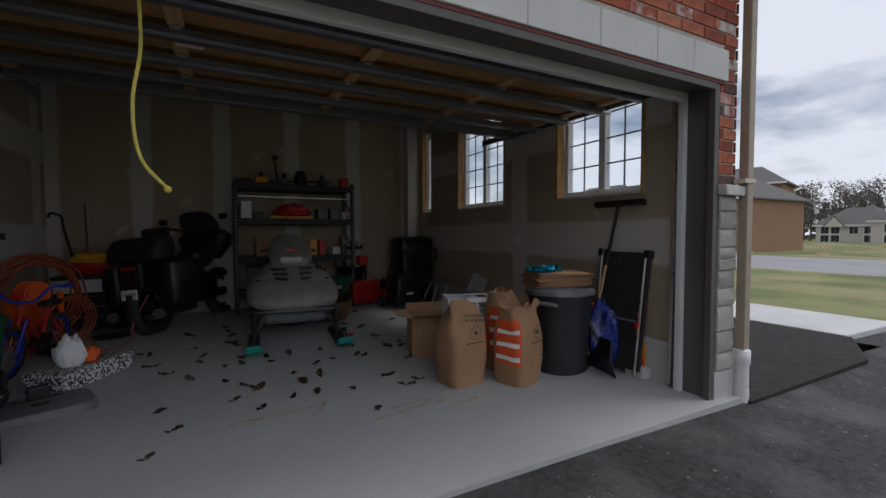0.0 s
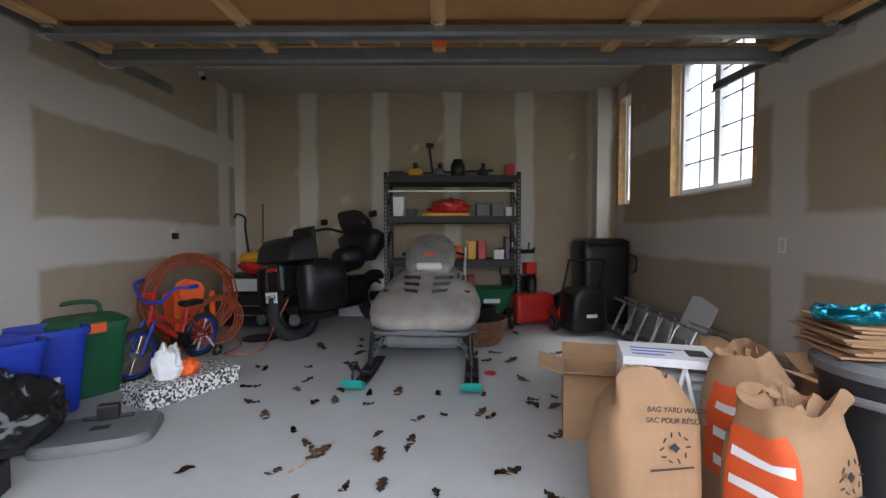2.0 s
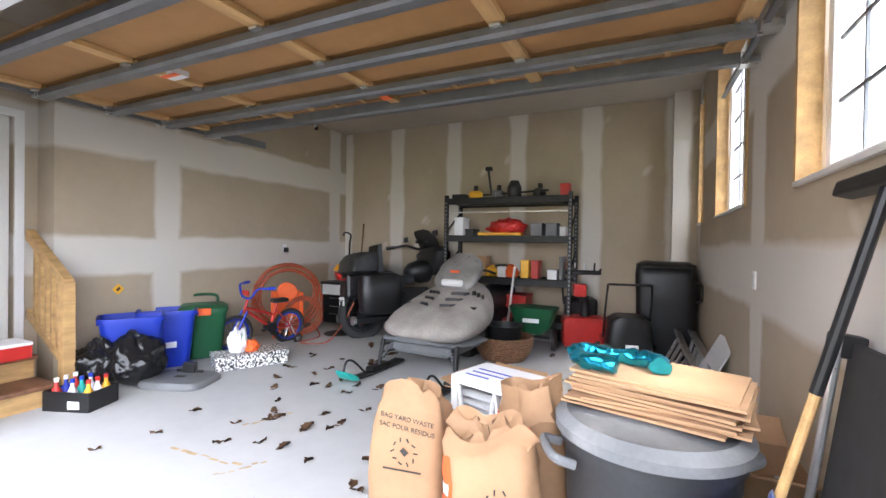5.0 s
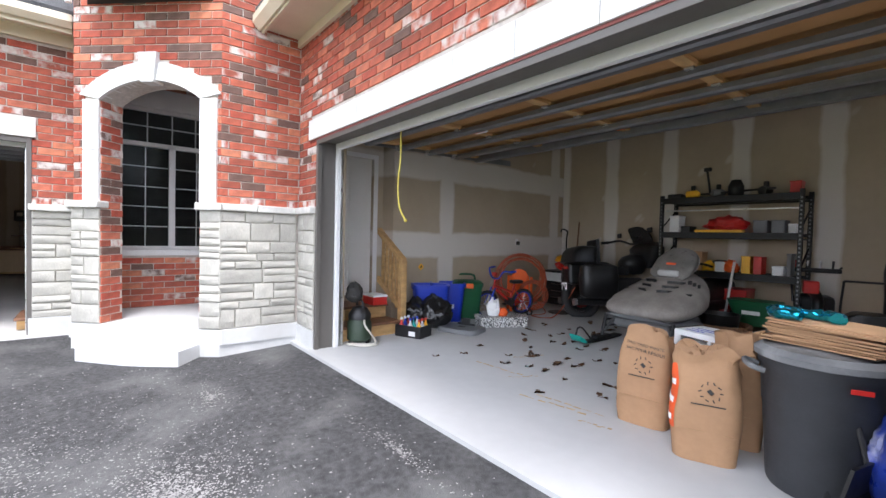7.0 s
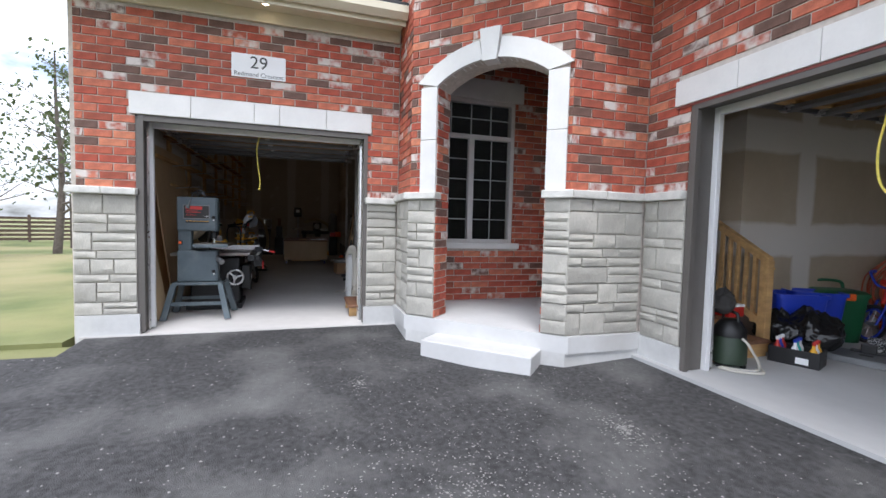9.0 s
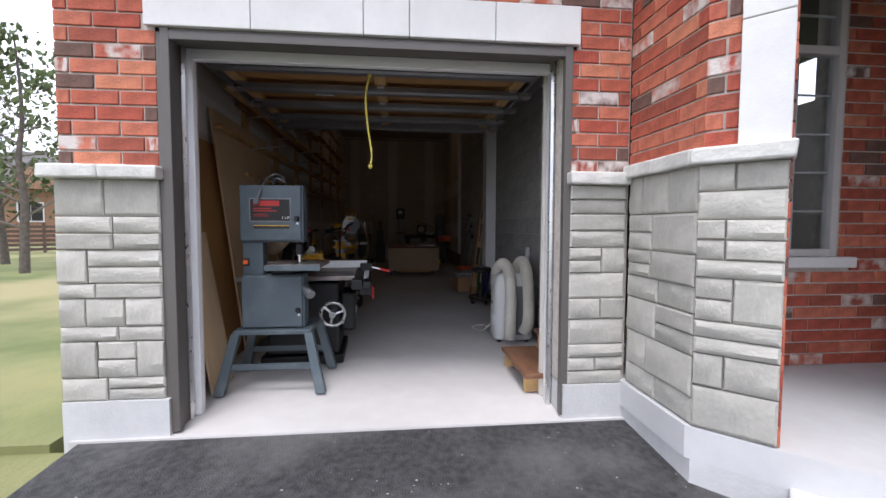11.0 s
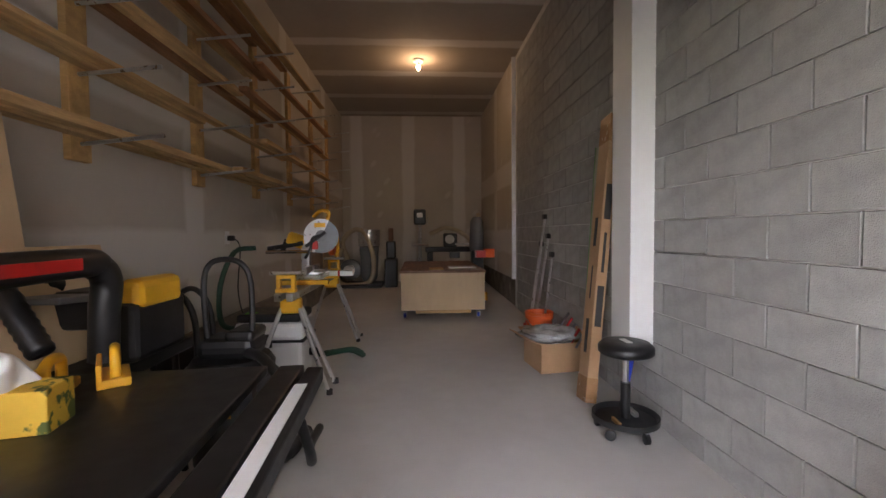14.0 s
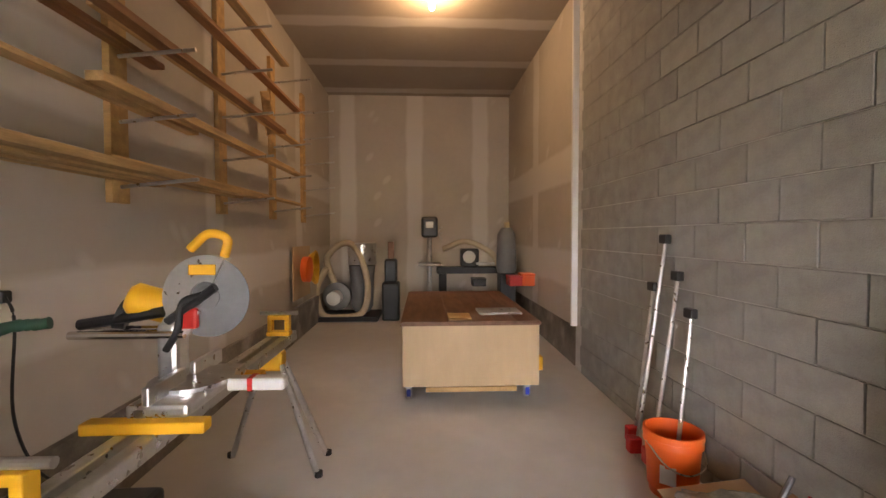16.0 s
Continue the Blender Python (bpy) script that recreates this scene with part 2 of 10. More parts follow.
# same board as the walls, colour darkened to hold down light on the ceiling
M["dryWc"] = drywall_mat("drywall_workshop_ceiling_shaded", (0.40, 0.345, 0.285), "X", 1.22, 0.2, 0.09, level=0, swipes=False)
M["block"] = mat("concrete_block", (0.40, 0.395, 0.38), 0.95, vary=0.14, scale=8, bump=0.35, bump_scale=160, rand=0.16, stain=(0.34, 0.33, 0.31), stain_scale=1.5)
M["blockjoint"] = mat("block_joint", (0.56, 0.55, 0.53), 0.95, vary=0.1, scale=12, bump=0.4)
M["hardboard"] = mat("hardboard", (0.40, 0.21, 0.075), 0.7, vary=0.1, scale=2)
M["pine"] = mat("pine", (0.55, 0.34, 0.14), 0.65, vary=0.22, scale=2.5, stretch=(6, 1, 6), bump=0.15)
M["cedar"] = mat("red_brown_lumber", (0.40, 0.185, 0.075), 0.7, vary=0.3, scale=2.5, stretch=(1, 8, 8), bump=0.25, rand=0.3)
M["lumber"] = mat("rough_lumber", (0.66, 0.42, 0.19), 0.75, vary=0.3, scale=2.5, stretch=(1, 8, 8), bump=0.25, rand=0.3)
M["walnut"] = mat("stained_tread", (0.20, 0.095, 0.05), 0.55, vary=0.25, scale=3, stretch=(1, 6, 6), bump=0.1)
M["ply"] = mat("plywood", (0.58, 0.42, 0.25), 0.7, vary=0.12, scale=1.6, stretch=(1, 1, 0.3), bump=0.08)
M["strut"] = mat("galvanised_strut", (0.20, 0.205, 0.215), 0.45, 0.6, vary=0.12, scale=6)
M["steel"] = mat("bright_steel", (0.60, 0.60, 0.60), 0.3, 0.9, vary=0.12, scale=8)
M["castiron"] = mat("cast_iron_top", (0.30, 0.28, 0.26), 0.38, 0.75, vary=0.25, scale=5, stain=(0.22, 0.12, 0.06), stain_scale=3, stain_at=(0.5, 0.75))
M["black"] = mat("black_plastic", (0.011, 0.011, 0.012), 0.42, vary=0.2, scale=6)
M["blackmetal"] = mat("black_painted_steel", (0.011, 0.011, 0.012), 0.5, 0.2, vary=0.2, scale=6)
M["rubber"] = mat("rubber", (0.025, 0.025, 0.026), 0.8, vary=0.2, scale=8, bump=0.2)
M["grey"] = mat("grey_plastic", (0.16, 0.165, 0.17), 0.55, vary=0.1, scale=4)
M["chrome"] = mat("chrome", (0.75, 0.75, 0.76), 0.12, 1.0, vary=0.03, scale=4)
M["yellow"] = mat("yellow_plastic", (0.80, 0.42, 0.02), 0.42, vary=0.06, scale=5)
M["orange"] = mat("orange_plastic", (0.85, 0.13, 0.015), 0.45, vary=0.05, scale=4)
M["red"] = mat("red_plastic", (0.50, 0.02, 0.015), 0.4, vary=0.1, scale=4)
M["lintelred"] = mat("primed_lintel", (0.20, 0.045, 0.035), 0.6, vary=0.15, scale=6)
M["blue"] = mat("blue_plastic", (0.012, 0.04, 0.42), 0.45, vary=0.08, scale=4)
M["green"] = mat("green_plastic", (0.012, 0.10, 0.04), 0.5, vary=0.1, scale=4)
M["hosegreen"] = mat("dark_green_hose", (0.008, 0.048, 0.026), 0.55, vary=0.15, scale=6)
M["greyboard"] = mat("grey_green_board", (0.27, 0.285, 0.21), 0.7, vary=0.12, scale=4, bump=0.1)
M["edgegreen"] = mat("green_board_edge", (0.10, 0.34, 0.09), 0.6, vary=0.12, scale=8)
M["teal"] = mat("teal_plastic", (0.02, 0.42, 0.36), 0.45, vary=0.08, scale=4)
M["kraft"] = mat("kraft_paper", (0.370, 0.216, 0.115), 0.8, vary=0.1, scale=4, bump=0.35, bump_scale=14)
M["carton"] = mat("corrugated_card", (0.43, 0.26, 0.14), 0.85, vary=0.1, scale=4, bump=0.1)
M["packtape"] = mat("brown_packing_tape", (0.36, 0.20, 0.10), 0.25, vary=0.12, scale=6, bump=0.1)
M["paper"] = mat("white_paper", (0.80, 0.80, 0.80), 0.7, vary=0.04, scale=5)
M["print"] = mat("black_print", (0.03, 0.028, 0.026), 0.7, vary=0.1, scale=9)
M["printred"] = mat("orange_print", (0.72, 0.10, 0.02), 0.65, vary=0.08, scale=6)
M["snow"] = mat("dusty_grey_cowling", (0.33, 0.30, 0.27), 0.62, vary=0.2, scale=5, stain=(0.22, 0.20, 0.18), stain_scale=3, bump=0.1)
M["smoke"] = mat("smoked_windscreen", (0.20, 0.19, 0.175), 0.3, vary=0.2, scale=6)
M["hose"] = mat("ribbed_hose", (0.60, 0.57, 0.50), 0.6, vary=0.08, scale=6)
M["tanhose"] = mat("tan_hose", (0.52, 0.44, 0.31), 0.65, vary=0.1, scale=6)
M["acwhite"] = mat("grey_white_plastic", (0.62, 0.62, 0.61), 0.45, vary=0.04, scale=4)
M["sawgrey"] = mat("blue_grey_enamel", (0.085, 0.11, 0.125), 0.45, 0.1, vary=0.12, scale=5, stain=(0.14, 0.16, 0.17), stain_scale=4)
M["rope"] = mat("yellow_rope", (0.75, 0.62, 0.12), 0.8, vary=0.2, scale=40)
M["leaf"] = mat("dry_oak_leaf", (0.17, 0.09, 0.045), 0.85, vary=0.35, scale=20, rand=0.5)
M["mylar"] = mat("blue_foil", (0.03, 0.42, 0.62), 0.15, 0.9, vary=0.3, scale=10)
M["glass"] = glass_mat("window_glass")
M["bag"] = mat("black_bin_bag", (0.012, 0.012, 0.013), 0.22, vary=0.3, scale=5, bump=0.5, bump_scale=9)
M["doorpaint"] = mat("primed_door", (0.70, 0.69, 0.66), 0.5, vary=0.03, scale=3)
M["wicker"] = mat("wicker", (0.20, 0.10, 0.05), 0.8, vary=0.35, scale=30, bump=0.8, bump_scale=60)
M["bulb"] = mat("lit_bulb", (1, 0.9, 0.7), 0.4, emit=((1.0, 0.76, 0.45), 6.5))
# near-black: painted shade for unlit rooms and porch ceiling, also plain dark goods
M["sleeve"] = mat("painted_gloom_and_dark_goods", (0.03, 0.028, 0.026), 0.8, vary=0.2, scale=3)
M["dirtyconc"] = mat("stained_footing", (0.20, 0.17, 0.14), 0.95, vary=0.3, scale=4, bump=0.5, stain=(0.38, 0.35, 0.31), stain_scale=2)
M["bark"] = mat("bark", (0.12, 0.10, 0.085), 0.95, vary=0.3, scale=10, bump=0.6)
M["needles"] = mat("spring_foliage", (0.13, 0.17, 0.07), 0.85, vary=0.4, scale=2, rand=0.3)
M["twig"] = mat("bare_twigs", (0.17, 0.145, 0.125), 0.95, vary=0.3, scale=3)
M["tanbrick"] = mat("far_tan_brick", (0.34, 0.20, 0.13), 0.9, vary=0.2, scale=9)
M["farroof"] = mat("far_roof", (0.14, 0.13, 0.125), 0.95, vary=0.2, scale=5)
M["road"] = mat("grey_road", (0.30, 0.30, 0.305), 0.9, vary=0.08, scale=0.4)
M["fencewood"] = mat("weathered_rails", (0.11, 0.075, 0.06), 0.9, vary=0.3, scale=5)
M["purple"] = mat("blue_poly_bag", (0.02, 0.04, 0.26), 0.3, vary=0.4, scale=6, stain=(0.55, 0.55, 0.6), stain_scale=5, bump=0.4, bump_scale=9)
M["wrap"] = mat("crumpled_film", (0.42, 0.42, 0.41), 0.18, vary=0.35, scale=9, bump=0.8, bump_scale=16)
M["airhose"] = mat("dusty_red_hose", (0.40, 0.085, 0.035), 0.6, vary=0.15, scale=8)
M["rust"] = mat("rust_stain", (0.50, 0.36, 0.19), 0.8, vary=0.2, scale=9)


# ---- mesh helpers ----
def box(bm, x0, x1, y0, y1, z0, z1, bevel=0.0):
    vs = [bm.verts.new(p) for p in ((x0, y0, z0), (x1, y0, z0), (x1, y1, z0), (x0, y1, z0), (x0, y0, z1), (x1, y0, z1), (x1, y1, z1), (x0, y1, z1))]
    fs = [bm.faces.new([vs[i] for i in f]) for f in ((3, 2, 1, 0), (4, 5, 6, 7), (0, 1, 5, 4), (1, 2, 6, 5), (2, 3, 7, 6), (3, 0, 4, 7))]
    if bevel:
        es = {e for f in fs for e in f.edges}
        bmesh.ops.bevel(bm, geom=list(es), offset=bevel, segments=2, profile=0.5, affect="EDGES")
    return vs


def prism(bm, pts, a0, a1, axis="y"):
    """An extruded outline: pts are in the plane across the axis (x,z for y; y,z for x; x,y for z)."""
    def at(p, a):
        return {"y": (p[0], a, p[1]), "x": (a, p[0], p[1]), "z": (p[0], p[1], a)}[axis]
    lo = [bm.verts.new(at(p, a0)) for p in pts]
    hi = [bm.verts.new(at(p, a1)) for p in pts]
    bm.faces.new(lo), bm.faces.new(hi[::-1])
    n = len(pts)
    for i in range(n):
        bm.faces.new((lo[i], hi[i], hi[(i + 1) % n], lo[(i + 1) % n]))


def tube(bm, pts, r, sides=8, closed=False, rib=None):
    """A round bar or hose along points; rib = (spacing, depth) for a corrugated hose."""
    pts = [Vector(p) for p in pts]
    if rib:
        out, spacing = [], rib[0]
        for a, b in zip(pts, pts[1:]):
            k = max(1, int((b - a).length / spacing))
            out += [a.lerp(b, i / k) for i in range(k)]
        pts = out + [pts[-1]]
    rings, up = [], Vector((0.13, 0.31, 0.94))
    n = len(pts)
    for i, p in enumerate(pts):
        d = (pts[(i + 1) % n] - pts[i - 1]) if closed else (pts[min(i + 1, n - 1)] - pts[max(i - 1, 0)])
        d.normalize()
        s = d.cross(up)
        if s.length < 0.05:
            s = d.cross(Vector((1, 0, 0)))
        s.normalize()
        w = s.cross(d)
        rr = r[i] if isinstance(r, (list, tuple)) else r
        if rib and i % 2:
            rr -= rib[1]
        rings.append([bm.verts.new(p + (s * math.cos(a) + w * math.sin(a)) * rr) for a in (2 * math.pi * k / sides for k in range(sides))])
    for i in range(n if closed else n - 1):
        a, b = rings[i], rings[(i + 1) % n]
        for k in range(sides):
            bm.faces.new((a[k], a[(k + 1) % sides], b[(k + 1) % sides], b[k]))
    if not closed:
        bm.faces.new(rings[0][::-1]), bm.faces.new(rings[-1])


def lathe(bm, profile, cx=0, cy=0, sides=24, sx=1.0, sy=1.0):
    """A turned body: profile of (radius, z) from bottom to top."""
    rings = [[bm.verts.new((cx + r * sx * math.cos(2 * math.pi * k / sides), cy + r * sy * math.sin(2 * math.pi * k / sides), z)) for k in range(sides)] for r, z in profile]
    for a, b in zip(rings, rings[1:]):
        for k in range(sides):
            bm.faces.new((a[k], a[(k + 1) % sides], b[(k + 1) % sides], b[k]))
    bm.faces.new(rings[0][::-1]), bm.faces.new(rings[-1])


def curve_pts(ctrl, n=8):
    """A smooth run of points through the control points."""
    c = [Vector(p) for p in ctrl]
    c = [c[0] * 2 - c[1]] + c + [c[-1] * 2 - c[-2]]
    out = []
    for i in range(1, len(c) - 2):
        for k in range(n):
            t = k / n
            out.append(0.5 * ((2 * c[i]) + (c[i + 1] - c[i - 1]) * t + (2 * c[i - 1] - 5 * c[i] + 4 * c[i + 1] - c[i + 2]) * t * t + (3 * c[i] - c[i - 1] - 3 * c[i + 1] + c[i + 2]) * t ** 3))
    return out + [c[-2]]


def loft(bm, sections):
    """A skin over closed sections of equal point count."""
    rings = [[bm.verts.new(p) for p in s] for s in sections]
    n = len(rings[0])
    for a, b in zip(rings, rings[1:]):
        for k in range(n):
            bm.faces.new((a[k], a[(k + 1) % n], b[(k + 1) % n], b[k]))
    bm.faces.new(rings[0][::-1]), bm.faces.new(rings[-1])


def mesh(name, bm, material, smooth=None):
    bmesh.ops.recalc_face_normals(bm, faces=bm.faces)
    me = bpy.data.meshes.new(name)
    bm.to_mesh(me)
    bm.free()
    me.materials.append(material)
    if smooth is not None:
        me.shade_smooth()
        me.set_sharp_from_angle(angle=radians(smooth))
    return me


def part(name, bm, material, parent=None, label="", smooth=None, pose_=None):
    """Links a bmesh as one mesh object under a thing or part."""
    ob = new(name, mesh(name, bm, material, smooth))
    ob.parent = parent
    if pose_ is not None:
        ob.matrix_basis = pose_
    if label:
        tagged(ob, label)
    return ob


def thing(name, label, category, m=None, group="", kind=""):
    ob = new(name)
    ob.empty_display_size = 0.1
    ob.matrix_basis = m if m is not None else Matrix()
    return tagged(ob, label, category, group, kind)


def solo(name, bm, material, label, category, m=None, group="", kind="", smooth=None):
    ob = new(name, mesh(name, bm, material, smooth))
    if m is not None:
        ob.matrix_basis = m
    return tagged(ob, label, category, group, kind)


def struct(name, bm, material, label, category, smooth=None):
    return solo(name, bm, material, label, category, kind="structure", smooth=smooth)


def boxes(*bs, bevel=0.0):
    bm = bmesh.new()
    for b in bs:
        box(bm, *b, bevel=bevel)
    return bm


def rod(a, b, r, sides=8):
    bm = bmesh.new()
    tube(bm, (a, b), r, sides)
    return bm


def tubes(pts, r, sides=8, closed=False, rib=None):
    bm = bmesh.new()
    tube(bm, pts, r, sides, closed, rib)
    return bm


def turned(profile, sides=24, cx=0, cy=0, sx=1, sy=1):
    bm = bmesh.new()
    lathe(bm, profile, cx, cy, sides, sx, sy)
    return bm


def text_part(words, size, material, parent, m, label="", name="lettering", spacing=1.0):
    cu = bpy.data.curves.new(name, "FONT")
    cu.body, cu.size, cu.extrude, cu.align_x, cu.align_y, cu.space_character = words, size, 0.001, "CENTER", "CENTER", spacing
    tmp = bpy.data.objects.new("tmp_text", cu)
    scene.collection.objects.link(tmp)
    me = bpy.data.meshes.new_from_object(tmp.evaluated_get(bpy.context.evaluated_depsgraph_get()))
    bpy.data.objects.remove(tmp)
    me.materials.clear()
    me.materials.append(material)
    ob = new(name, me)
    ob.parent, ob.matrix_basis = parent, m
    return tagged(ob, label) if label else ob


# ---- the ground ----
WX, BY, CZ, XE = 3.30, 7.43, 3.33, 3.49     # right wall, back wall and ceiling inside, outer corner


def drive_z(x, y):
    """The drive falls gently away from both garage sills."""
    d = min(max(0.0, 1.7 - y), max(0.0, x + 4.1))
    return -0.03 - 0.12 * min(1.0, d / 2.2) - 0.012 * max(0, x - 2)


bm = bmesh.new()
nx, ny = 60, 36
grid = [[bm.verts.new((-4.6 + 33 * i / nx, -6.0 + 8.6 * j / ny, 0)) for j in range(ny + 1)] for i in range(nx + 1)]
for row in grid:
    for v in row:
        x, y = v.co.x, v.co.y
        v.co.z = drive_z(x, min(y, 1.7))
for i in range(nx):
    for j in range(ny):
        x, y = grid[i][j].co.x, grid[i][j].co.y
        edge = -3.95 - 0.9 * max(0, x + 4.1) * (x < -2.4) - (1.6 if x >= -2.4 else 0)
        top = 1.75 if x < 6.6 else 2.15
        if y < edge or y > top or x > 19.4:
            continue
        bm.faces.new((grid[i][j], grid[i + 1][j], grid[i + 1][j + 1], grid[i][j + 1]))
bmesh.ops.delete(bm, geom=[v for v in bm.verts if not v.link_faces], context="VERTS")
struct("driveway", bm, M["asphalt"], "dark asphalt driveway dusted with pale grit", "driveway", smooth=60)

bm = bmesh.new()
for x0, x1, y0, y1, z in ((-300, 300, -300, 300, -0.42),):
    n = 40
    g = [[bm.verts.new((x0 + (x1 - x0) * i / n, y0 + (y1 - y0) * j / n, z - 0.35 * min(1, max(0, (x0 + (x1 - x0) * i / n) - 12) / 30))) for j in range(n + 1)] for i in range(n + 1)]
    for i in range(n):
        for j in range(n):
            bm.faces.new((g[i][j], g[i + 1][j], g[i + 1][j + 1], g[i][j + 1]))
struct("ground", bm, M["grass"], "patchy spring grass reaching to the horizon", "ground", smooth=60)
bm = bmesh.new()
box(bm, -60, -4.2, -60, -4.12, -0.5, -0.10)
box(bm, -4.2, 1.9, -60, -3.9, -0.5, -0.156)
box(bm, -60, -16.2, -4.05, 60, -0.5, -0.10)
struct("lawn_side", bm, M["grass"], "mown side lawn, green and straw patches", "lawn")
bm = bmesh.new()
prism(bm, ((8.65, 2.35), (19.8, 2.3), (19.8, 60), (8.65, 60)), -0.6, -0.22, "z")
struct("lawn_front", bm, M["grass"], "front lawn with straw coloured patches", "lawn")
struct("road", boxes((23.2, 36.5, -200, 200, -0.8, -0.5)), M["road"], "pale grey residential road", "road")
struct("pavement", boxes((20.0, 21.6, -200, 200, -0.8, -0.36)), M["porch"], "narrow concrete pavement beside the road", "pavement")
struct("garden_walk", boxes((6.95, 8.6, 2.2, 22, -0.4, -0.02), bevel=0.015), M["porch"], "raised concrete garden walk", "walk")
bm = bmesh.new()
prism(bm, ((XE + 0.07, 1.62), (5.85, 1.66), (6.93, 2.15), (6.93, 16), (XE + 0.03, 16), (XE + 0.03, 2.0)), -0.3, -0.03, "z")
struct("planting_bed", bm, M["mulch"], "bare dark mulch planting bed", "garden bed")

# ---- house structure ----
def gz(y):
    """Floor height in the garage, which falls towards its door."""
    return 0.015 * max(0.0, y - 2.0)



bm = bmesh.new()
prism(bm, ((1.66, -0.3), (1.66, 0.0), (2.0, 0.0), (7.7, 0.0855), (7.7, -0.3)), -2.7, 3.5, "x")
struct("floor_garage", bm, M["slab"], "pale trowelled concrete garage floor, lightly stained", "floor")
bm = bmesh.new()
prism(bm, ((-4.05, -0.3), (-4.05, -0.02), (-4.45, 0.0), (-15.75, 0.143), (-15.75, -0.3)), -3.9, -0.3, "y")
struct("floor_workshop", bm, M["shopslab"], "bare concrete workshop floor, slightly dusty", "floor")

G1Y, G2X = 1.75, -4.10
LX0, LX1, LZ0, LZ1 = -1.58, 3.25, 2.44, 2.67

# backing walls (mortar faced); masonry pieces are laid on them further down
wall_g1 = struct("wall_garage_front", boxes((-2.13, LX0, G1Y + 0.012, 2.08, 0.2, 3.68), (LX1, XE, G1Y + 0.012, 2.08, 0.2, 3.68), (LX0, LX1, G1Y + 0.012, 2.08, LZ0 + 0.02, 3.68)), M["mortar"], "red brick garage front over pale split stone", "wall")
wall_g2 = struct("wall_workshop_front", boxes((-4.42, G2X - 0.012, -3.92, -3.34, 0.2, 3.66), (-4.42, G2X - 0.012, -0.86, -0.42, 0.2, 3.66), (-4.42, G2X - 0.012, -3.34, -0.86, LZ0 + 0.02, 3.66)), M["mortar"], "red brick workshop front over pale split stone", "wall")
struct("foundation_garage", boxes((-2.10, LX0, G1Y - 0.02, 2.08, -0.4, 0.21), (LX1, XE + 0.04, G1Y - 0.02, 2.08, -0.4, 0.21), (WX + 0.1, XE + 0.04, 2.08, 7.7, -0.4, 0.21)), M["foundation"], "parged concrete foundation", "foundation")
struct("foundation_workshop", boxes((-4.42, G2X + 0.03, -3.94, -3.34, -0.4, 0.21), (-4.42, G2X + 0.03, -0.86, -0.42, -0.4, 0.21)), M["foundation"], "parged concrete foundation", "foundation")
# interior walls of the garage
struct("wall_garage_recess", boxes((-2.72, -2.50, 2.08, 2.18, 0, CZ), (-2.72, -2.50, 2.18, 3.03, 2.48, CZ), (-2.72, -2.50, 2.18, 3.03, 0, 0.44), (-2.72, -2.50, 3.03, 3.2, 0, CZ)), M["dryY"], "taped unpainted drywall beside the house door", "wall")
struct("wall_garage_left", boxes((-2.72, -2.20, 3.2, BY, 0, CZ)), M["dryY"], "taped unpainted tan drywall", "wall")
struct("wall_garage_back", boxes((-2.72, 3.5, BY, 7.6, 0, CZ)), M["dryX"], "taped unpainted tan drywall", "wall")
struct("wall_garage_inner_front", boxes((-2.50, LX0, 2.083, 2.12, 0, CZ), (LX1, WX, 2.083, 2.12, 0, CZ), (LX0, LX1, 2.083, 2.12, LZ0 + 0.06, CZ)), M["dryX"], "drywall round the garage door", "wall")
struct("ceiling_garage", boxes((-2.72, 3.5, 2.08, 7.6, CZ, CZ + 0.1)), M["dryC"], "taped unpainted drywall ceiling", "ceiling")
WIN = [(2.41, 3.56), (4.54, 5.83), (6.76, 7.19)]
zs, zt = 1.66, 3.12
rb, y = [], 2.12
for a, b in WIN:
    rb += [(WX, XE - 0.012, y, a, 0, CZ), (WX, XE - 0.012, a, b, 0, zs), (WX, XE - 0.012, a, b, zt, CZ)]
    y = b
rb.append((WX, XE - 0.012, y, BY, 0, CZ))
struct("wall_garage_right", boxes(*rb), M["dryY"], "taped unpainted drywall with three window openings", "wall")
struct("footing_garage_right", boxes((WX - 0.05, WX, 2.12, BY, 0, 0.36), (2.6, WX - 0.05, BY - 0.05, BY, 0, 0.34), (-2.20, 2.6, BY - 0.05, BY, 0, 0.28)), M["foundation"], "exposed concrete curb below the drywall", "footing")
# workshop walls
struct("wall_workshop_left", boxes((-15.72, -4.42, -4.0, -3.74, 0.55, 4.1)), M["dryW"], "taped unpainted drywall workshop wall", "wall")
struct("footing_workshop_left", boxes((-15.72, -4.42, -4.0, -3.70, -0.2, 0.55)), M["dirtyconc"], "stained concrete footing ledge", "footing")
struct("wall_workshop_back", boxes((-15.9, -15.72, -4.0, -0.1, 0, 4.079)), M["dryWb"], "taped unpainted drywall workshop wall", "wall")
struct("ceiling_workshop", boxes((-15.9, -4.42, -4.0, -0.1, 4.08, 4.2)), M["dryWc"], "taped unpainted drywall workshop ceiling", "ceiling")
struct("wall_workshop_lining", boxes((-15.72, -12.25, -0.42, -0.1, 0.55, 4.08)), M["dryW"], "taped drywall lining beyond the block wall", "wall")
struct("footing_workshop_right", boxes((-15.72, -12.25, -0.38, -0.1, -0.1, 0.55)), M["dirtyconc"], "dark concrete footing under the drywall", "footing")
struct("trim_lining_edge", boxes((-12.25, -12.21, -0.45, -0.38, 0.55, 4.07)), M["white"], "raw white drywall edge bead", "trim")
DX0, DX1 = -5.25, -4.50
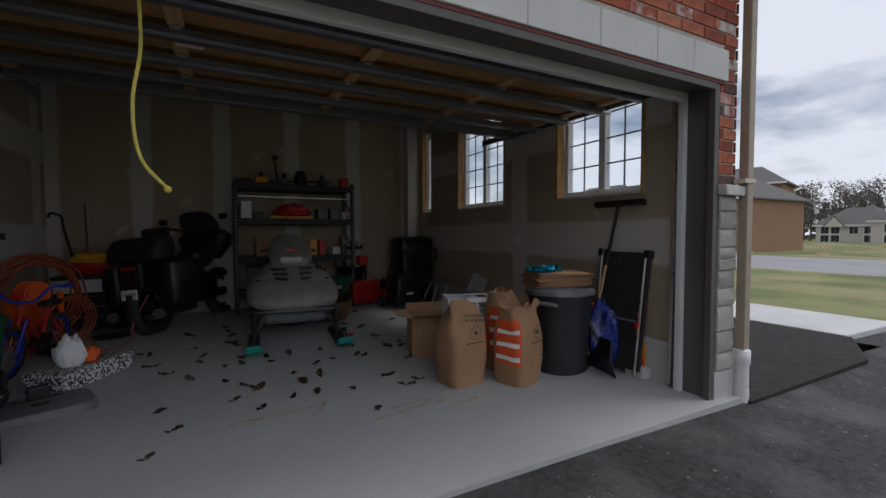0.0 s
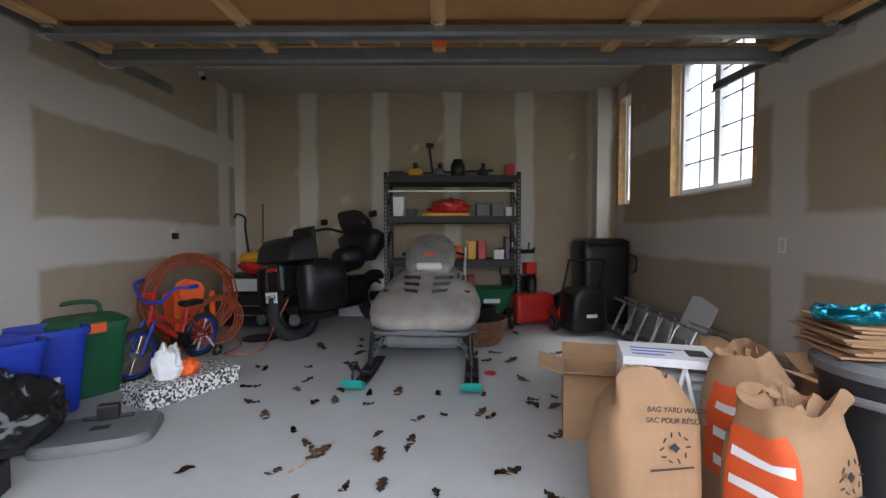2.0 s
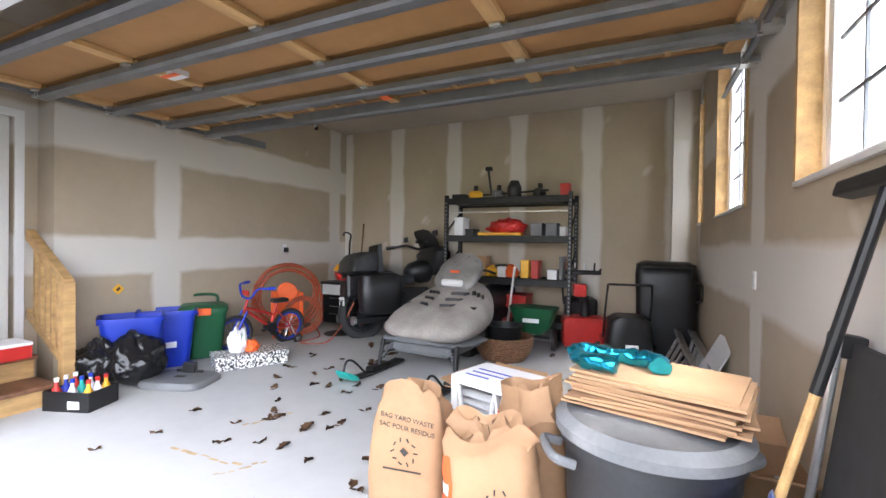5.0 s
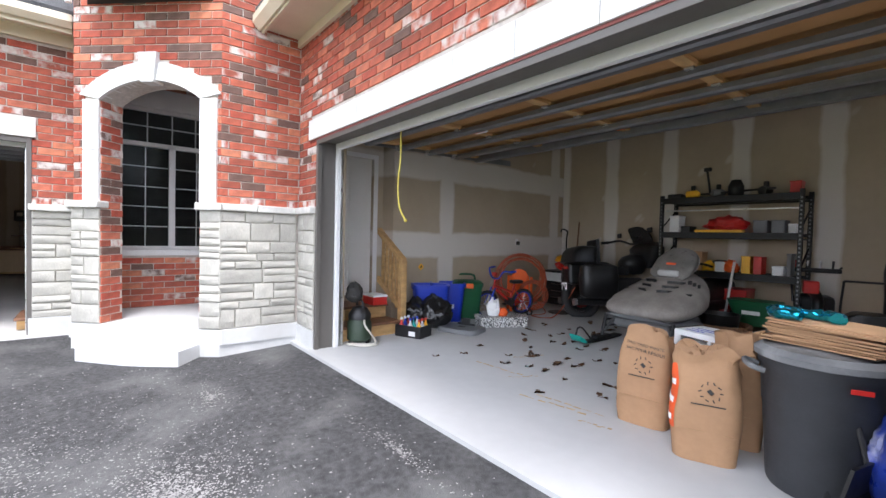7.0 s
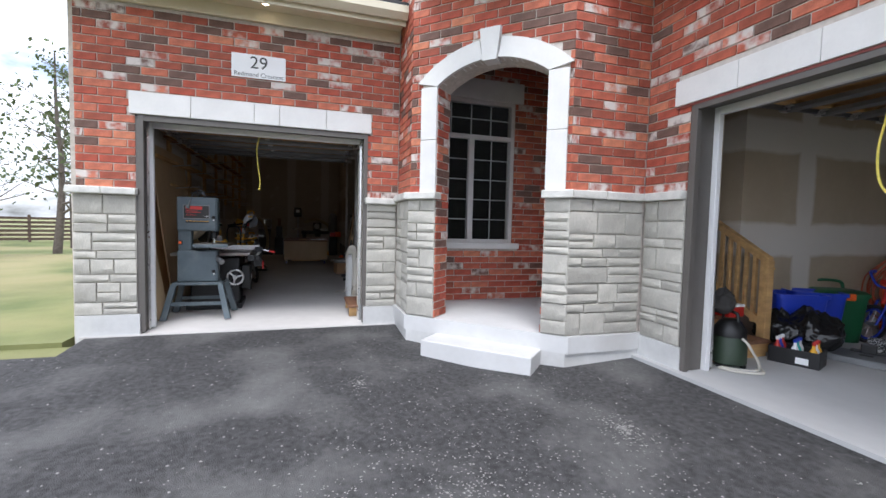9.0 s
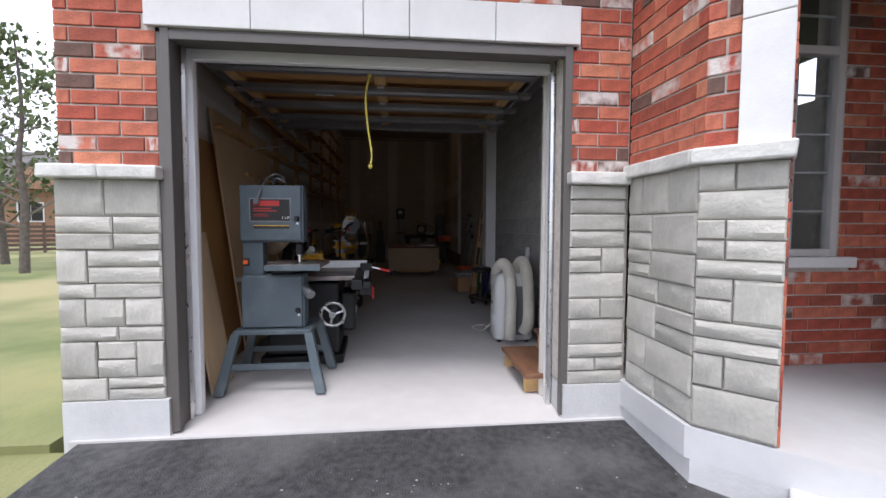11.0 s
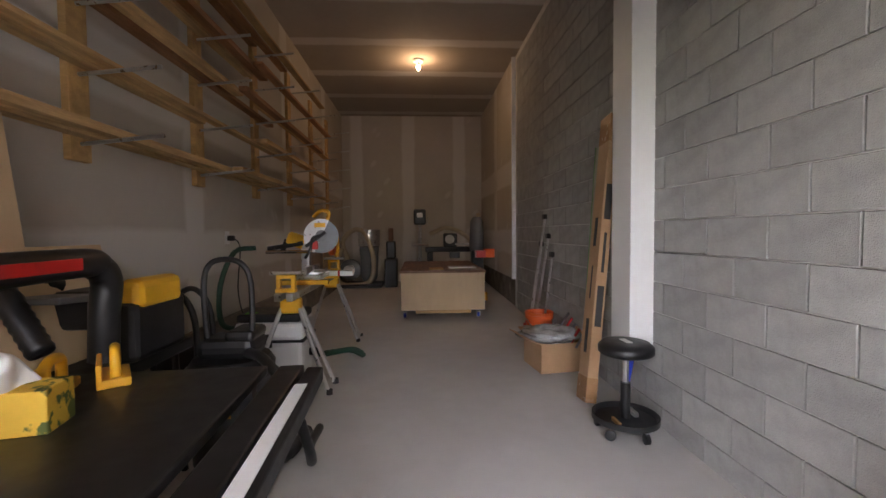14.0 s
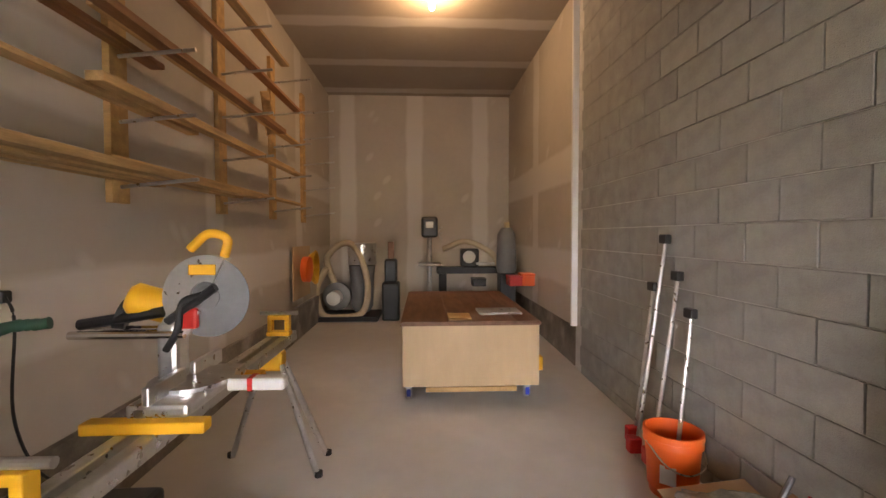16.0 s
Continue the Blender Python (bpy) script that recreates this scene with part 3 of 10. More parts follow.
wall_blk = struct("wall_workshop_block", boxes((-12.25, DX0 - 0.3, -0.388, -0.1, -0.1, 4.08), (DX0 - 0.3, -4.42, -0.388, -0.1, 2.48, 4.08), (DX0 - 0.3, -4.42, -0.388, -0.1, -0.1, 0.34)), M["blockjoint"], "grey concrete block workshop wall", "wall")
struct("wall_workshop_inner_front", boxes((-4.46, -4.423, -3.74, -3.30, 0, 4.08), (-4.46, -4.423, -0.9, -0.4, 0, 4.08), (-4.46, -4.423, -3.30, -0.9, LZ0 + 0.15, 4.08)), M["dryWb"], "drywall round the workshop door", "wall")
# plain outer shells that close the house
struct("wall_house_shell", boxes((-16.1, -4.42, -4.1, -4.0, -0.3, 3.7), (-16.1, -15.9, -4.0, 7.7, -0.3, 4.2), (-15.7, -2.6, 7.6, 7.75, -0.3, 4.2), (-2.6, XE, 7.6, 7.75, -0.3, 3.68)), M["mortar"], "plain outer house wall", "wall")
struct("chase_garage_corner", boxes((3.02, WX, 7.24, BY, 0, CZ)), M["dryX"], "boxed drywall chase in the corner", "chase")

# porch block: two short faces and the chamfered arch face between them
PA, PB, PC, PD = Vector((-2.13, 1.75, 0)), Vector((-2.12, 0.86, 0)), Vector((-3.40, -0.42, 0)), Vector((-4.10, -0.42, 0))
TOP = 5.2
CH = pose(PB.x, PB.y, 0, 0, 0, 225)          # along the chamfer: local x runs from PB to PC, local y faces inwards
AL, AR, SPR, CRN = 0.24, 1.47, 2.82, 3.03    # arch opening
chord = (AR - AL) / 2
rise = CRN - SPR
rad = (chord * chord + rise * rise) / (2 * rise)
arch = [((AL + AR) / 2 + rad * math.sin(a), CRN - rad + rad * math.cos(a)) for a in (math.asin(chord / rad) * k / 10 for k in range(-10, 11))]


def chamfer_pos(bm):
    """Local y grows towards the porch."""
    for v in bm.verts:
        v.co = Vector((PB.x - v.co.x * 0.70711 - v.co.y * 0.70711, PB.y - v.co.x * 0.70711 + v.co.y * 0.70711, v.co.z))
    return bm


LEN = 1.81
bm = bmesh.new()
box(bm, 0.0, AL, 0.012, 0.3, 0.2, TOP), box(bm, AR, LEN, 0.012, 0.3, 0.2, TOP)
prism(bm, [(AL, TOP)] + arch + [(AR, TOP)], 0.012, 0.3, "y")
wall_ch = struct("wall_porch_arch", chamfer_pos(bm), M["mortar"], "red brick porch front with a stone trimmed arch", "wall")
wall_pr = struct("wall_porch_side", boxes((-2.4, -2.132, 0.86, 1.76, 0.2, TOP)), M["mortar"], "red brick porch side over split stone", "wall")
wall_pl = struct("wall_porch_return", boxes((-4.10, -3.40, -0.408, -0.1, 0.2, TOP)), M["mortar"], "red brick porch return over split stone", "wall")
PX = -4.24
wall_pw = struct("wall_porch_window", boxes((PX - 0.25, PX - 0.012, -0.1, 0.0, 0.2, 4.2), (PX - 0.25, PX - 0.012, 1.32, 1.95, 0.2, 4.2), (PX - 0.25, PX - 0.012, 0.0, 1.32, 0.2, 1.05), (PX - 0.25, PX - 0.012, 0.0, 1.32, 3.08, 4.2)), M["mortar"], "red brick porch wall round a tall window", "wall")
wall_pd = struct("wall_porch_door", boxes((PX, -3.72, 1.962, 2.2, 0.2, 4.2), (-2.55, -2.40, 1.962, 2.2, 0.2, 4.2), (-3.72, -2.55, 1.962, 2.2, 2.95, 4.2)), M["mortar"], "red brick porch wall round the entry door", "wall")
struct("wall_porch_inner", boxes((-2.42, -2.40, 0.9, 1.96, 0.2, 4.2)), M["mortar"], "porch inside wall", "wall")
# the porch's shade is put into the ceiling colour
struct("ceiling_porch", boxes((PX - 0.2, -2.2, -0.3, 2.2, 3.9, 4.0)), M["sleeve"], "porch ceiling with its shade painted near-black", "ceiling")
bm = bmesh.new()
prism(bm, ((-4.4, -0.46), (-3.42, -0.46), (-2.08, 0.88), (-2.08, 1.75), (-2.4, 2.2), (-4.4, 2.2)), 0.06, 0.23, "z")
struct("porch_slab", bm, M["porch"], "pale poured concrete porch slab with a projecting lip", "porch")
bm = bmesh.new()
prism(bm, ((-4.4, -0.44), (-3.40, -0.44), (-2.10, 0.86), (-2.10, 1.74), (-2.4, 2.2), (-4.4, 2.2)), -0.4, 0.06, "z")
struct("porch_footing", bm, M["foundation"], "concrete footing under the porch slab", "footing")
bm = bmesh.new()
box(bm, 0.22, 1.42, -0.36, 0.02, -0.3, 0.07, bevel=0.012)
struct("porch_step", chamfer_pos(bm), M["porch"], "single poured concrete porch step", "step")

# roofs and eaves
struct("roof_workshop", boxes((-4.42, -3.72, -4.3, -0.44, 3.74, 3.80)), M["cream"], "cream soffit", "soffit")
bm = bmesh.new()
prism(bm, ((-3.66, 3.86), (-3.66, 3.92), (-9.9, 7.2), (-16.6, 4.3), (-16.6, 4.22), (-9.9, 7.1)), -4.35, -0.42, "y")
struct("roof_shingles_workshop", bm, M["shingle"], "dark grey asphalt shingle roof", "roof")
for nm, y0, y1, x0, x1 in (("fascia_workshop", -4.35, -0.44, -3.72, -3.70),):
    struct(nm, boxes((x0, x1, y0, y1, 3.66, 3.84)), M["cream"], "cream fascia board", "fascia")
bm = bmesh.new()
prism(bm, ((-3.70, 3.84), (-3.70, 3.72), (-3.64, 3.70), (-3.57, 3.76), (-3.57, 3.84), (-3.585, 3.84), (-3.585, 3.77), (-3.645, 3.715), (-3.685, 3.73), (-3.685, 3.84)), -4.35, -0.44, "y")
struct("gutter_workshop", bm, M["cream"], "cream aluminium gutter", "gutter")
struct("frieze_workshop", boxes((-4.09, -4.05, -3.92, -0.44, 3.60, 3.74)), M["cream"], "cream frieze under the soffit", "trim")
struct("soffit_garage", boxes((-2.10, XE + 0.35, 1.30, 1.76, 3.72, 3.78)), M["cream"], "cream ribbed soffit", "soffit")
struct("fascia_garage", boxes((-2.10, XE + 0.35, 1.27, 1.30, 3.66, 3.86)), M["cream"], "cream fascia board", "fascia")
bm = bmesh.new()
prism(bm, ((1.30, 3.84), (1.30, 3.70), (1.24, 3.68), (1.17, 3.76), (1.17, 3.84)), -2.10, XE + 0.35, "x")
struct("gutter_garage", bm, M["cream"], "cream aluminium gutter", "gutter")
struct("frieze_garage", boxes((-2.10, XE, 1.70, 1.74, 3.62, 3.72)), M["cream"], "cream frieze under the soffit", "trim")
bm = bmesh.new()
prism(bm, ((1.2, 3.87), (1.2, 3.93), (4.7, 6.3), (8.1, 3.9), (8.1, 3.8), (4.7, 6.2)), -2.1, XE + 0.4, "x")
struct("roof_shingles_garage", bm, M["shingle"], "dark grey asphalt shingle roof", "roof")
bm = bmesh.new()
prism(bm, ((-15.9, 7.7), (-2.1, 7.7), (-2.1, 0.8), (-3.45, -0.5), (-4.4, -0.5), (-15.9, -0.4)), 5.2, 5.35, "z")
struct("roof_house", bm, M["shingle"], "upper house roof", "roof")
for x in (-2.97,):
    lamp = thing("recessed_soffit_light", "small recessed round soffit light, lit warm", "light", pose(-3.88, -2.02, 3.738))
    part("trim_ring", turned(((0.045, 0), (0.05, 0.0), (0.05, 0.012), (0.045, 0.012))), M["white"], lamp)
    part("lens", turned(((0.035, -0.004), (0.038, 0.004))), M["bulb"], lamp, "glowing lens")
bm = bmesh.new()
tube(bm, curve_pts(((-3.5, -0.47, 3.95), (-3.5, -0.47, 4.3), (-3.47, -0.46, 5.0))), 0.035, 8)
solo("upper_downpipe", bm, M["white"], "white downpipe above the workshop eave", "pipe", kind="structure", smooth=40)

# garage door frames: taupe capping, white stop
def door_frame(name, a0, a1, z1, axis, depth0, depth1, at):
    """at(a, d, z) places width a, depth d."""
    def slab(nm, a, b, d0, d1, z0, z1_, material, label):
        p, q = at(a, d0), at(b, d1)
        x0, x1 = sorted((p[0], q[0]))
        y0, y1 = sorted((p[1], q[1]))
        part(nm, boxes((x0, x1, y0, y1, z0, z1_), bevel=0.004), material, t, label)
    t = thing(name, "taupe clad garage door frame with a white inner stop", "door frame", kind="structure")
    slab("jamb_capping", a0 - 0.03, a0 + 0.02, depth0, depth1, -0.02, z1, M["taupe"], "taupe metal capping")
    slab("jamb_capping", a1 - 0.02, a1 + 0.03, depth0, depth1, -0.02, z1, M["taupe"], "taupe metal capping")
    slab("head_capping", a0 - 0.03, a1 + 0.03, depth0, depth1, z1 - 0.03, z1 + 0.02, M["taupe"], "taupe metal capping")
    slab("brickmould", a0 - 0.0, a0 + 0.05, depth0 - 0.012, depth0 + 0.04, 0.0, z1, M["taupe"], "")
    slab("brickmould", a1 - 0.05, a1, depth0 - 0.012, depth0 + 0.04, 0.0, z1, M["taupe"], "")
    slab("brickmould", a0 + 0.05, a1 - 0.05, depth0 - 0.012, depth0 + 0.04, z1 - 0.07, z1 - 0.02, M["taupe"], "")
    slab("stop", a0 + 0.02, a0 + 0.075, depth1 - 0.05, depth1 + 0.0, 0.0, z1 - 0.03, M["white"], "white vinyl stop")
    slab("stop", a1 - 0.07, a1 - 0.02, depth1 - 0.05, depth1 + 0.0, 0.0, z1 - 0.03, M["white"], "white vinyl stop")
    slab("stop", a0 + 0.075, a1 - 0.075, depth1 - 0.05, depth1 + 0.0, z1 - 0.10, z1 - 0.03, M["white"], "white vinyl stop")


door_frame("door_frame_garage", LX0, LX1, LZ0, "x", 1.752, 2.02, lambda a, d: (a, d))
door_frame("door_frame_workshop", -3.34, -0.825, LZ0 - 0.01, "y", 4.102, 4.37, lambda a, d: (-d, a))


def lintel(parent_wall, name, pieces):
    t = thing(name, "smooth cast stone lintel in butted lengths", "lintel", kind="structure")
    for b in pieces:
        part("lintel_block", boxes(b, bevel=0.005), M["cast"], t)


xs = [-1.77, -1.16, -0.58, 0.0, 0.58, 0.83, 1.41, 1.97, 2.50, 2.90, 3.33]
lintel(wall_g1, "lintel_garage", [(a + 0.002, b - 0.002, G1Y - 0.03, 1.76, LZ0, LZ1) for a, b in zip(xs, xs[1:])])
ys = [-3.42, -2.82, -2.16, -1.88, -1.34, -0.785]
lintel(wall_g2, "lintel_workshop", [(G2X - 0.01, G2X + 0.03, a + 0.002, b - 0.002, LZ0 - 0.01, LZ1) for a, b in zip(ys, ys[1:])])
struct("lintel_shadow_trim", boxes((-1.77, 3.31, 1.735, 1.752, LZ0 - 0.022, LZ0 - 0.002)), M["lintelred"], "dark red steel lintel edge", "trim")

# arch trim
arch_t = thing("arch_surround", "smooth cast stone arch surround with a keystone", "arch", kind="structure")
def chamfer_part(nm, bm, material, parent, label=""):
    return part(nm, chamfer_pos(bm), material, parent, label)
for a0, a1 in ((AL - 0.2, AL), (AR, AR + 0.2)):
    for z0, z1 in ((1.66, 2.24), (2.24, SPR)):
        chamfer_part("jamb_stone", boxes((a0, a1, -0.03, 0.1, z0 + 0.002, z1 - 0.002), bevel=0.005), M["cast"], arch_t)
amax = math.asin(chord / rad)
cxm, czm = (AL + AR) / 2, CRN - rad
amax2 = amax + 0.15
for k0, k1 in ((-1, -0.6), (-0.6, -0.13), (0.13, 0.6), (0.6, 1)):
    bm = bmesh.new()
    angs = [amax * (k0 + (k1 - k0) * i / 6) for i in range(7)]
    inner = [(cxm + rad * math.sin(a), czm + rad * math.cos(a)) for a in angs]
    rr = rad + 0.2
    outer = []
    for a in angs:
        e = a * (1 + 0.2 / chord * 0.62)
        outer.append((cxm + rr * math.sin(e), max(SPR + 0.004, czm + rr * math.cos(e))))
    prism(bm, inner + outer[::-1], -0.03, 0.1, "y")
    chamfer_part("arch_stone", bm, M["cast"], arch_t)
bm = bmesh.new()
prism(bm, ((cxm - 0.075, CRN - 0.03), (cxm + 0.075, CRN - 0.03), (cxm + 0.115, CRN + 0.30), (cxm - 0.115, CRN + 0.30)), -0.055, 0.1, "y")
chamfer_part("keystone", bm, M["cast"], arch_t, "projecting keystone")

# chiselled stone cap courses
caps = thing("stone_cap_course", "pale chiselled stone cap course between stone and brick", "stone cap", kind="structure")
def cap_piece(bm):
    for v in bm.verts:
        v.co += Vector((noise.noise(v.co * 9), noise.noise(v.co * 9 + Vector((5, 0, 0))), 0.5 * noise.noise(v.co * 7 + Vector((0, 9, 0))))) * 0.012
    return bm
def cap_run(b, n, axis):
    for i in range(n):
        c = list(b)
        lo, hi = (0, 1) if axis == "x" else (2, 3)
        c[lo], c[hi] = b[lo] + (b[hi] - b[lo]) * i / n + 0.001, b[lo] + (b[hi] - b[lo]) * (i + 1) / n - 0.001
        bm = boxes(tuple(c), bevel=0.012)
        yield bm
for bm in cap_run((-4.12, -4.02, -4.0, -3.345, 1.54, 1.62), 2, "y"):
    part("cap_stone", cap_piece(bm), M["cap"], caps)
for bm in cap_run((-4.12, -4.02, -0.855, -0.44, 1.54, 1.62), 1, "y"):
    part("cap_stone", cap_piece(bm), M["cap"], caps)
for bm in cap_run((-4.06, -3.42, -0.49, -0.40, 1.58, 1.66), 2, "x"):
    part("cap_stone", cap_piece(bm), M["cap"], caps)
for a0, a1 in ((-0.05, AL + 0.02), (AR - 0.02, LEN + 0.05)):
    bm = boxes((a0, a1, -0.07, 0.1, 1.58, 1.66), bevel=0.012)
    part("cap_stone", chamfer_pos(cap_piece(bm)), M["cap"], caps)
for bm in cap_run((-2.2, -2.06, 0.80, 1.70, 1.58, 1.66), 2, "y"):
    part("cap_stone", cap_piece(bm), M["cap"], caps)
for b in ((-2.06, LX0 - 0.03, 1.68, 1.76, 1.58, 1.66), (LX1 + 0.03, XE + 0.08, 1.68, 1.76, 1.58, 1.66), (XE - 0.03, XE + 0.08, 1.76, 2.6, 1.58, 1.66)):
    part("cap_stone", cap_piece(boxes(b, bevel=0.012)), M["cap"], caps)


# windows
def window(name, m, w, h, label, cols=(2, 2), rows=4, transom=0.0, frame_m=None, glass=True, depth=0.08, dark=False):
    """A casement pair: local x across, z up, y through the wall; origin at the bottom left."""
    fm = frame_m or M["winframe"]
    t = thing(name, label, "window", m, kind="structure")
    f = 0.055
    hh = h - transom
    part("window_frame", boxes((0, f, 0, depth, 0, h), (w - f, w, 0, depth, 0, h), (f, w - f, 0, depth, 0, f), (f, w - f, 0, depth, h - f, h), bevel=0.004), fm, t)
    n = len(cols)
    for i in range(1, n):
        part("mullion", boxes((w * i / n - 0.04, w * i / n + 0.04, 0, depth, f, hh - f if not transom else hh), bevel=0.004), fm, t)
    if transom:
        part("transom_bar", boxes((f, w - f, 0, depth, hh - 0.03, hh + 0.03), bevel=0.004), fm, t)
        part("pane", boxes((f, w - f, depth * 0.45, depth * 0.5, hh + 0.03, h - f)), M["glass"], t).visible_shadow = False
        bm = bmesh.new()
        for k in range(1, 4):
            x = f + (w - 2 * f) * k / 4
            box(bm, x - 0.008, x + 0.008, depth * 0.3, depth * 0.44, hh + 0.03, h - f)
        part("muntin", bm, fm, t)
        part("muntin", boxes((f, w - f, depth * 0.3, depth * 0.43, (hh + h) / 2 - 0.008, (hh + h) / 2 + 0.008)), fm, t)
    for i, c in enumerate(cols):
        x0 = w * i / n + (f if i == 0 else 0.04)
        x1 = w * (i + 1) / n - (f if i == n - 1 else 0.04)
        z0, z1 = f, (hh - 0.03 if transom else h - f)
        part("pane", boxes((x0, x1, depth * 0.45, depth * 0.5, z0, z1)), M["glass"], t).visible_shadow = False
        for k in range(1, c):
            x = x0 + (x1 - x0) * k / c
            part("muntin", boxes((x - 0.007, x + 0.007, depth * 0.3, depth * 0.44, z0, z1)), M["strut"] if dark else fm, t)
        for k in range(1, rows):
            z = z0 + (z1 - z0) * k / rows
            part("muntin", boxes((x0, x1, depth * 0.3, depth * 0.43, z - 0.007, z + 0.007)), M["strut"] if dark else fm, t)
    return t


window("window_porch", pose(PX - 0.10, 1.32, 1.05, 0, 0, -90), 1.32, 2.03, "tall porch window with a transom and white grilles", (2, 2), 5, 0.52)
struct("sill_porch", boxes((PX - 0.1, PX + 0.05, -0.08, 1.42, 0.97, 1.05), bevel=0.008), M["cast"], "cast stone window sill", "sill")
struct("lintel_porch_window", boxes((PX - 0.1, PX + 0.02, -0.1, 1.44, 3.08, 3.36), bevel=0.006), M["cast"], "cast stone window lintel", "lintel")
# added sheet, coloured near-black for the lack of light indoors
struct("wall_room_behind_window", boxes((PX - 2.0, PX - 1.9, -0.1, 2.2, 0.2, 4.0)), M["sleeve"], "near-black backing painted as the unlit room behind the porch window", "wall")
door = thing("door_entry", "open dark glazed entry door in a pale frame", "door", pose(0, 0, 0), kind="structure")
part("door_frame", boxes((-3.72, -3.63, 1.93, 2.12, 0.26, 2.95), (-2.64, -2.55, 1.93, 2.12, 0.26, 2.95), (-3.63, -2.64, 1.93, 2.12, 2.86, 2.95), (-3.63, -2.64, 1.93, 2.12, 2.33, 2.40), bevel=0.005), M["winframe"], door)
part("storm_door", boxes((-3.62, -3.52, 2.0, 2.04, 0.28, 2.32), (-2.75, -2.65, 2.0, 2.04, 0.28, 2.32), (-3.52, -2.75, 2.0, 2.04, 0.28, 0.40), (-3.52, -2.75, 2.0, 2.04, 2.2, 2.32), bevel=0.004), M["winframe"], door)
part("pane", boxes((-3.52, -2.75, 2.015, 2.02, 0.40, 2.2)), M["glass"], door)
part("transom_pane", boxes((-3.63, -2.64, 2.02, 2.03, 2.40, 2.86)), M["glass"], door)
part("handle", boxes((-3.60, -3.57, 1.95, 2.0, 1.15, 1.35), bevel=0.006), M["black"], door)
struct("sill_entry", boxes((-3.80, -2.48, 1.84, 2.0, 0.23, 0.29), bevel=0.006), M["cast"], "stone entry sill", "sill")
# added sheet whose near-black colour gives the hall's darkness
struct("wall_hall_behind_door", boxes((-3.9, -2.5, 4.0, 4.1, 0.2, 3.0)), M["sleeve"], "near-black backing painted as the unlit hall behind the entry", "wall")
for k, (a, b) in enumerate(WIN):
    w = b - a
    window("window_garage", pose(XE - 0.10, b - 0.04, zs + 0.03, 0, 0, -90), w - 0.08, zt - zs - 0.06, "white casement garage window with dark grilles", (2, 2) if w > 0.6 else (2,), 5, 0.0, M["white"], dark=True)
    jl = thing("window_lining", "raw pine window lining with a stamped mark", "window lining", kind="structure")
    part("lining_board", boxes((WX - 0.01, XE - 0.11, b - 0.035, b - 0.001, zs, zt)), M["pine"], jl)
    part("lining_board", boxes((WX - 0.01, XE - 0.11, a + 0.001, a + 0.035, zs, zt)), M["pine"], jl)
    part("sill_board", boxes((WX - 0.02, XE - 0.11, a + 0.035, b - 0.035, zs, zs + 0.02)), M["winframe"], jl)

# interior house door, workshop side door
def slab_door(name, m, w, h, label, knob_left):
    d = thing(name, label, "door", m, kind="structure")
    leaf = part("door_leaf", boxes((0, w, 0, 0.04, 0, h), bevel=0.003), M["doorpaint"], d)
    for x0, x1, z0, z1 in ((0.12, w / 2 - 0.05, 1.2, h - 0.15), (w / 2 + 0.05, w - 0.12, 1.2, h - 0.15), (0.12, w / 2 - 0.05, 0.22, 0.95), (w / 2 + 0.05, w - 0.12, 0.22, 0.95)):
        part("raised_panel", boxes((x0, x1, -0.006, 0.006, z0, z1), bevel=0.005), M["doorpaint"], leaf)
    x = 0.07 if knob_left else w - 0.07
    for z, r in ((0.86, 0.028), (1.01, 0.026)):
        bm = turned(((r, 0), (r, 0.012), (0.012, 0.014), (0.012, 0.035), (r * 0.9, 0.04), (r * 0.9, 0.065), (r * 0.5, 0.072)), 16)
        part("door_knob" if z < 1 else "deadbolt", bm, M["chrome"], leaf, "", 40, pose(x, 0, z, 90, 0, 0))
    return d


slab_door("door_house", pose(-2.40, 2.97, 0.46, 0, 0, -90) @ pose(0, 0, 0), 0.82, 2.02, "closed primed white panel door", True).matrix_basis = pose(-2.53, 2.19, 0.46, 0, 0, 90)
struct("casing_house_door", boxes((-2.505, -2.485, 3.035, 3.10, 0.44, 2.55), (-2.505, -2.485, 2.12, 3.035, 2.485, 2.55)), M["white"], "narrow white door casing", "trim")
slab_door("door_side", pose(DX0, -0.24, 0.38, 0, 0, 0), 0.75, 2.06, "closed off-white steel side door", True)
struct("casing_side_door", boxes((DX0 - 0.09, DX0 - 0.005, -0.40, -0.2, 0.34, 2.48), (DX0 - 0.3, DX0 - 0.09, -0.40, -0.2, 0.34, 2.48), (DX0 - 0.09, -4.42, -0.38, -0.2, 2.45, 2.48)), M["doorpaint"], "smeared white door casing", "trim")
struct("sill_side_door", boxes((DX0 - 0.09, -4.46, -0.42, -0.2, 0.30, 0.37)), M["porch"], "pale concrete door sill", "sill")


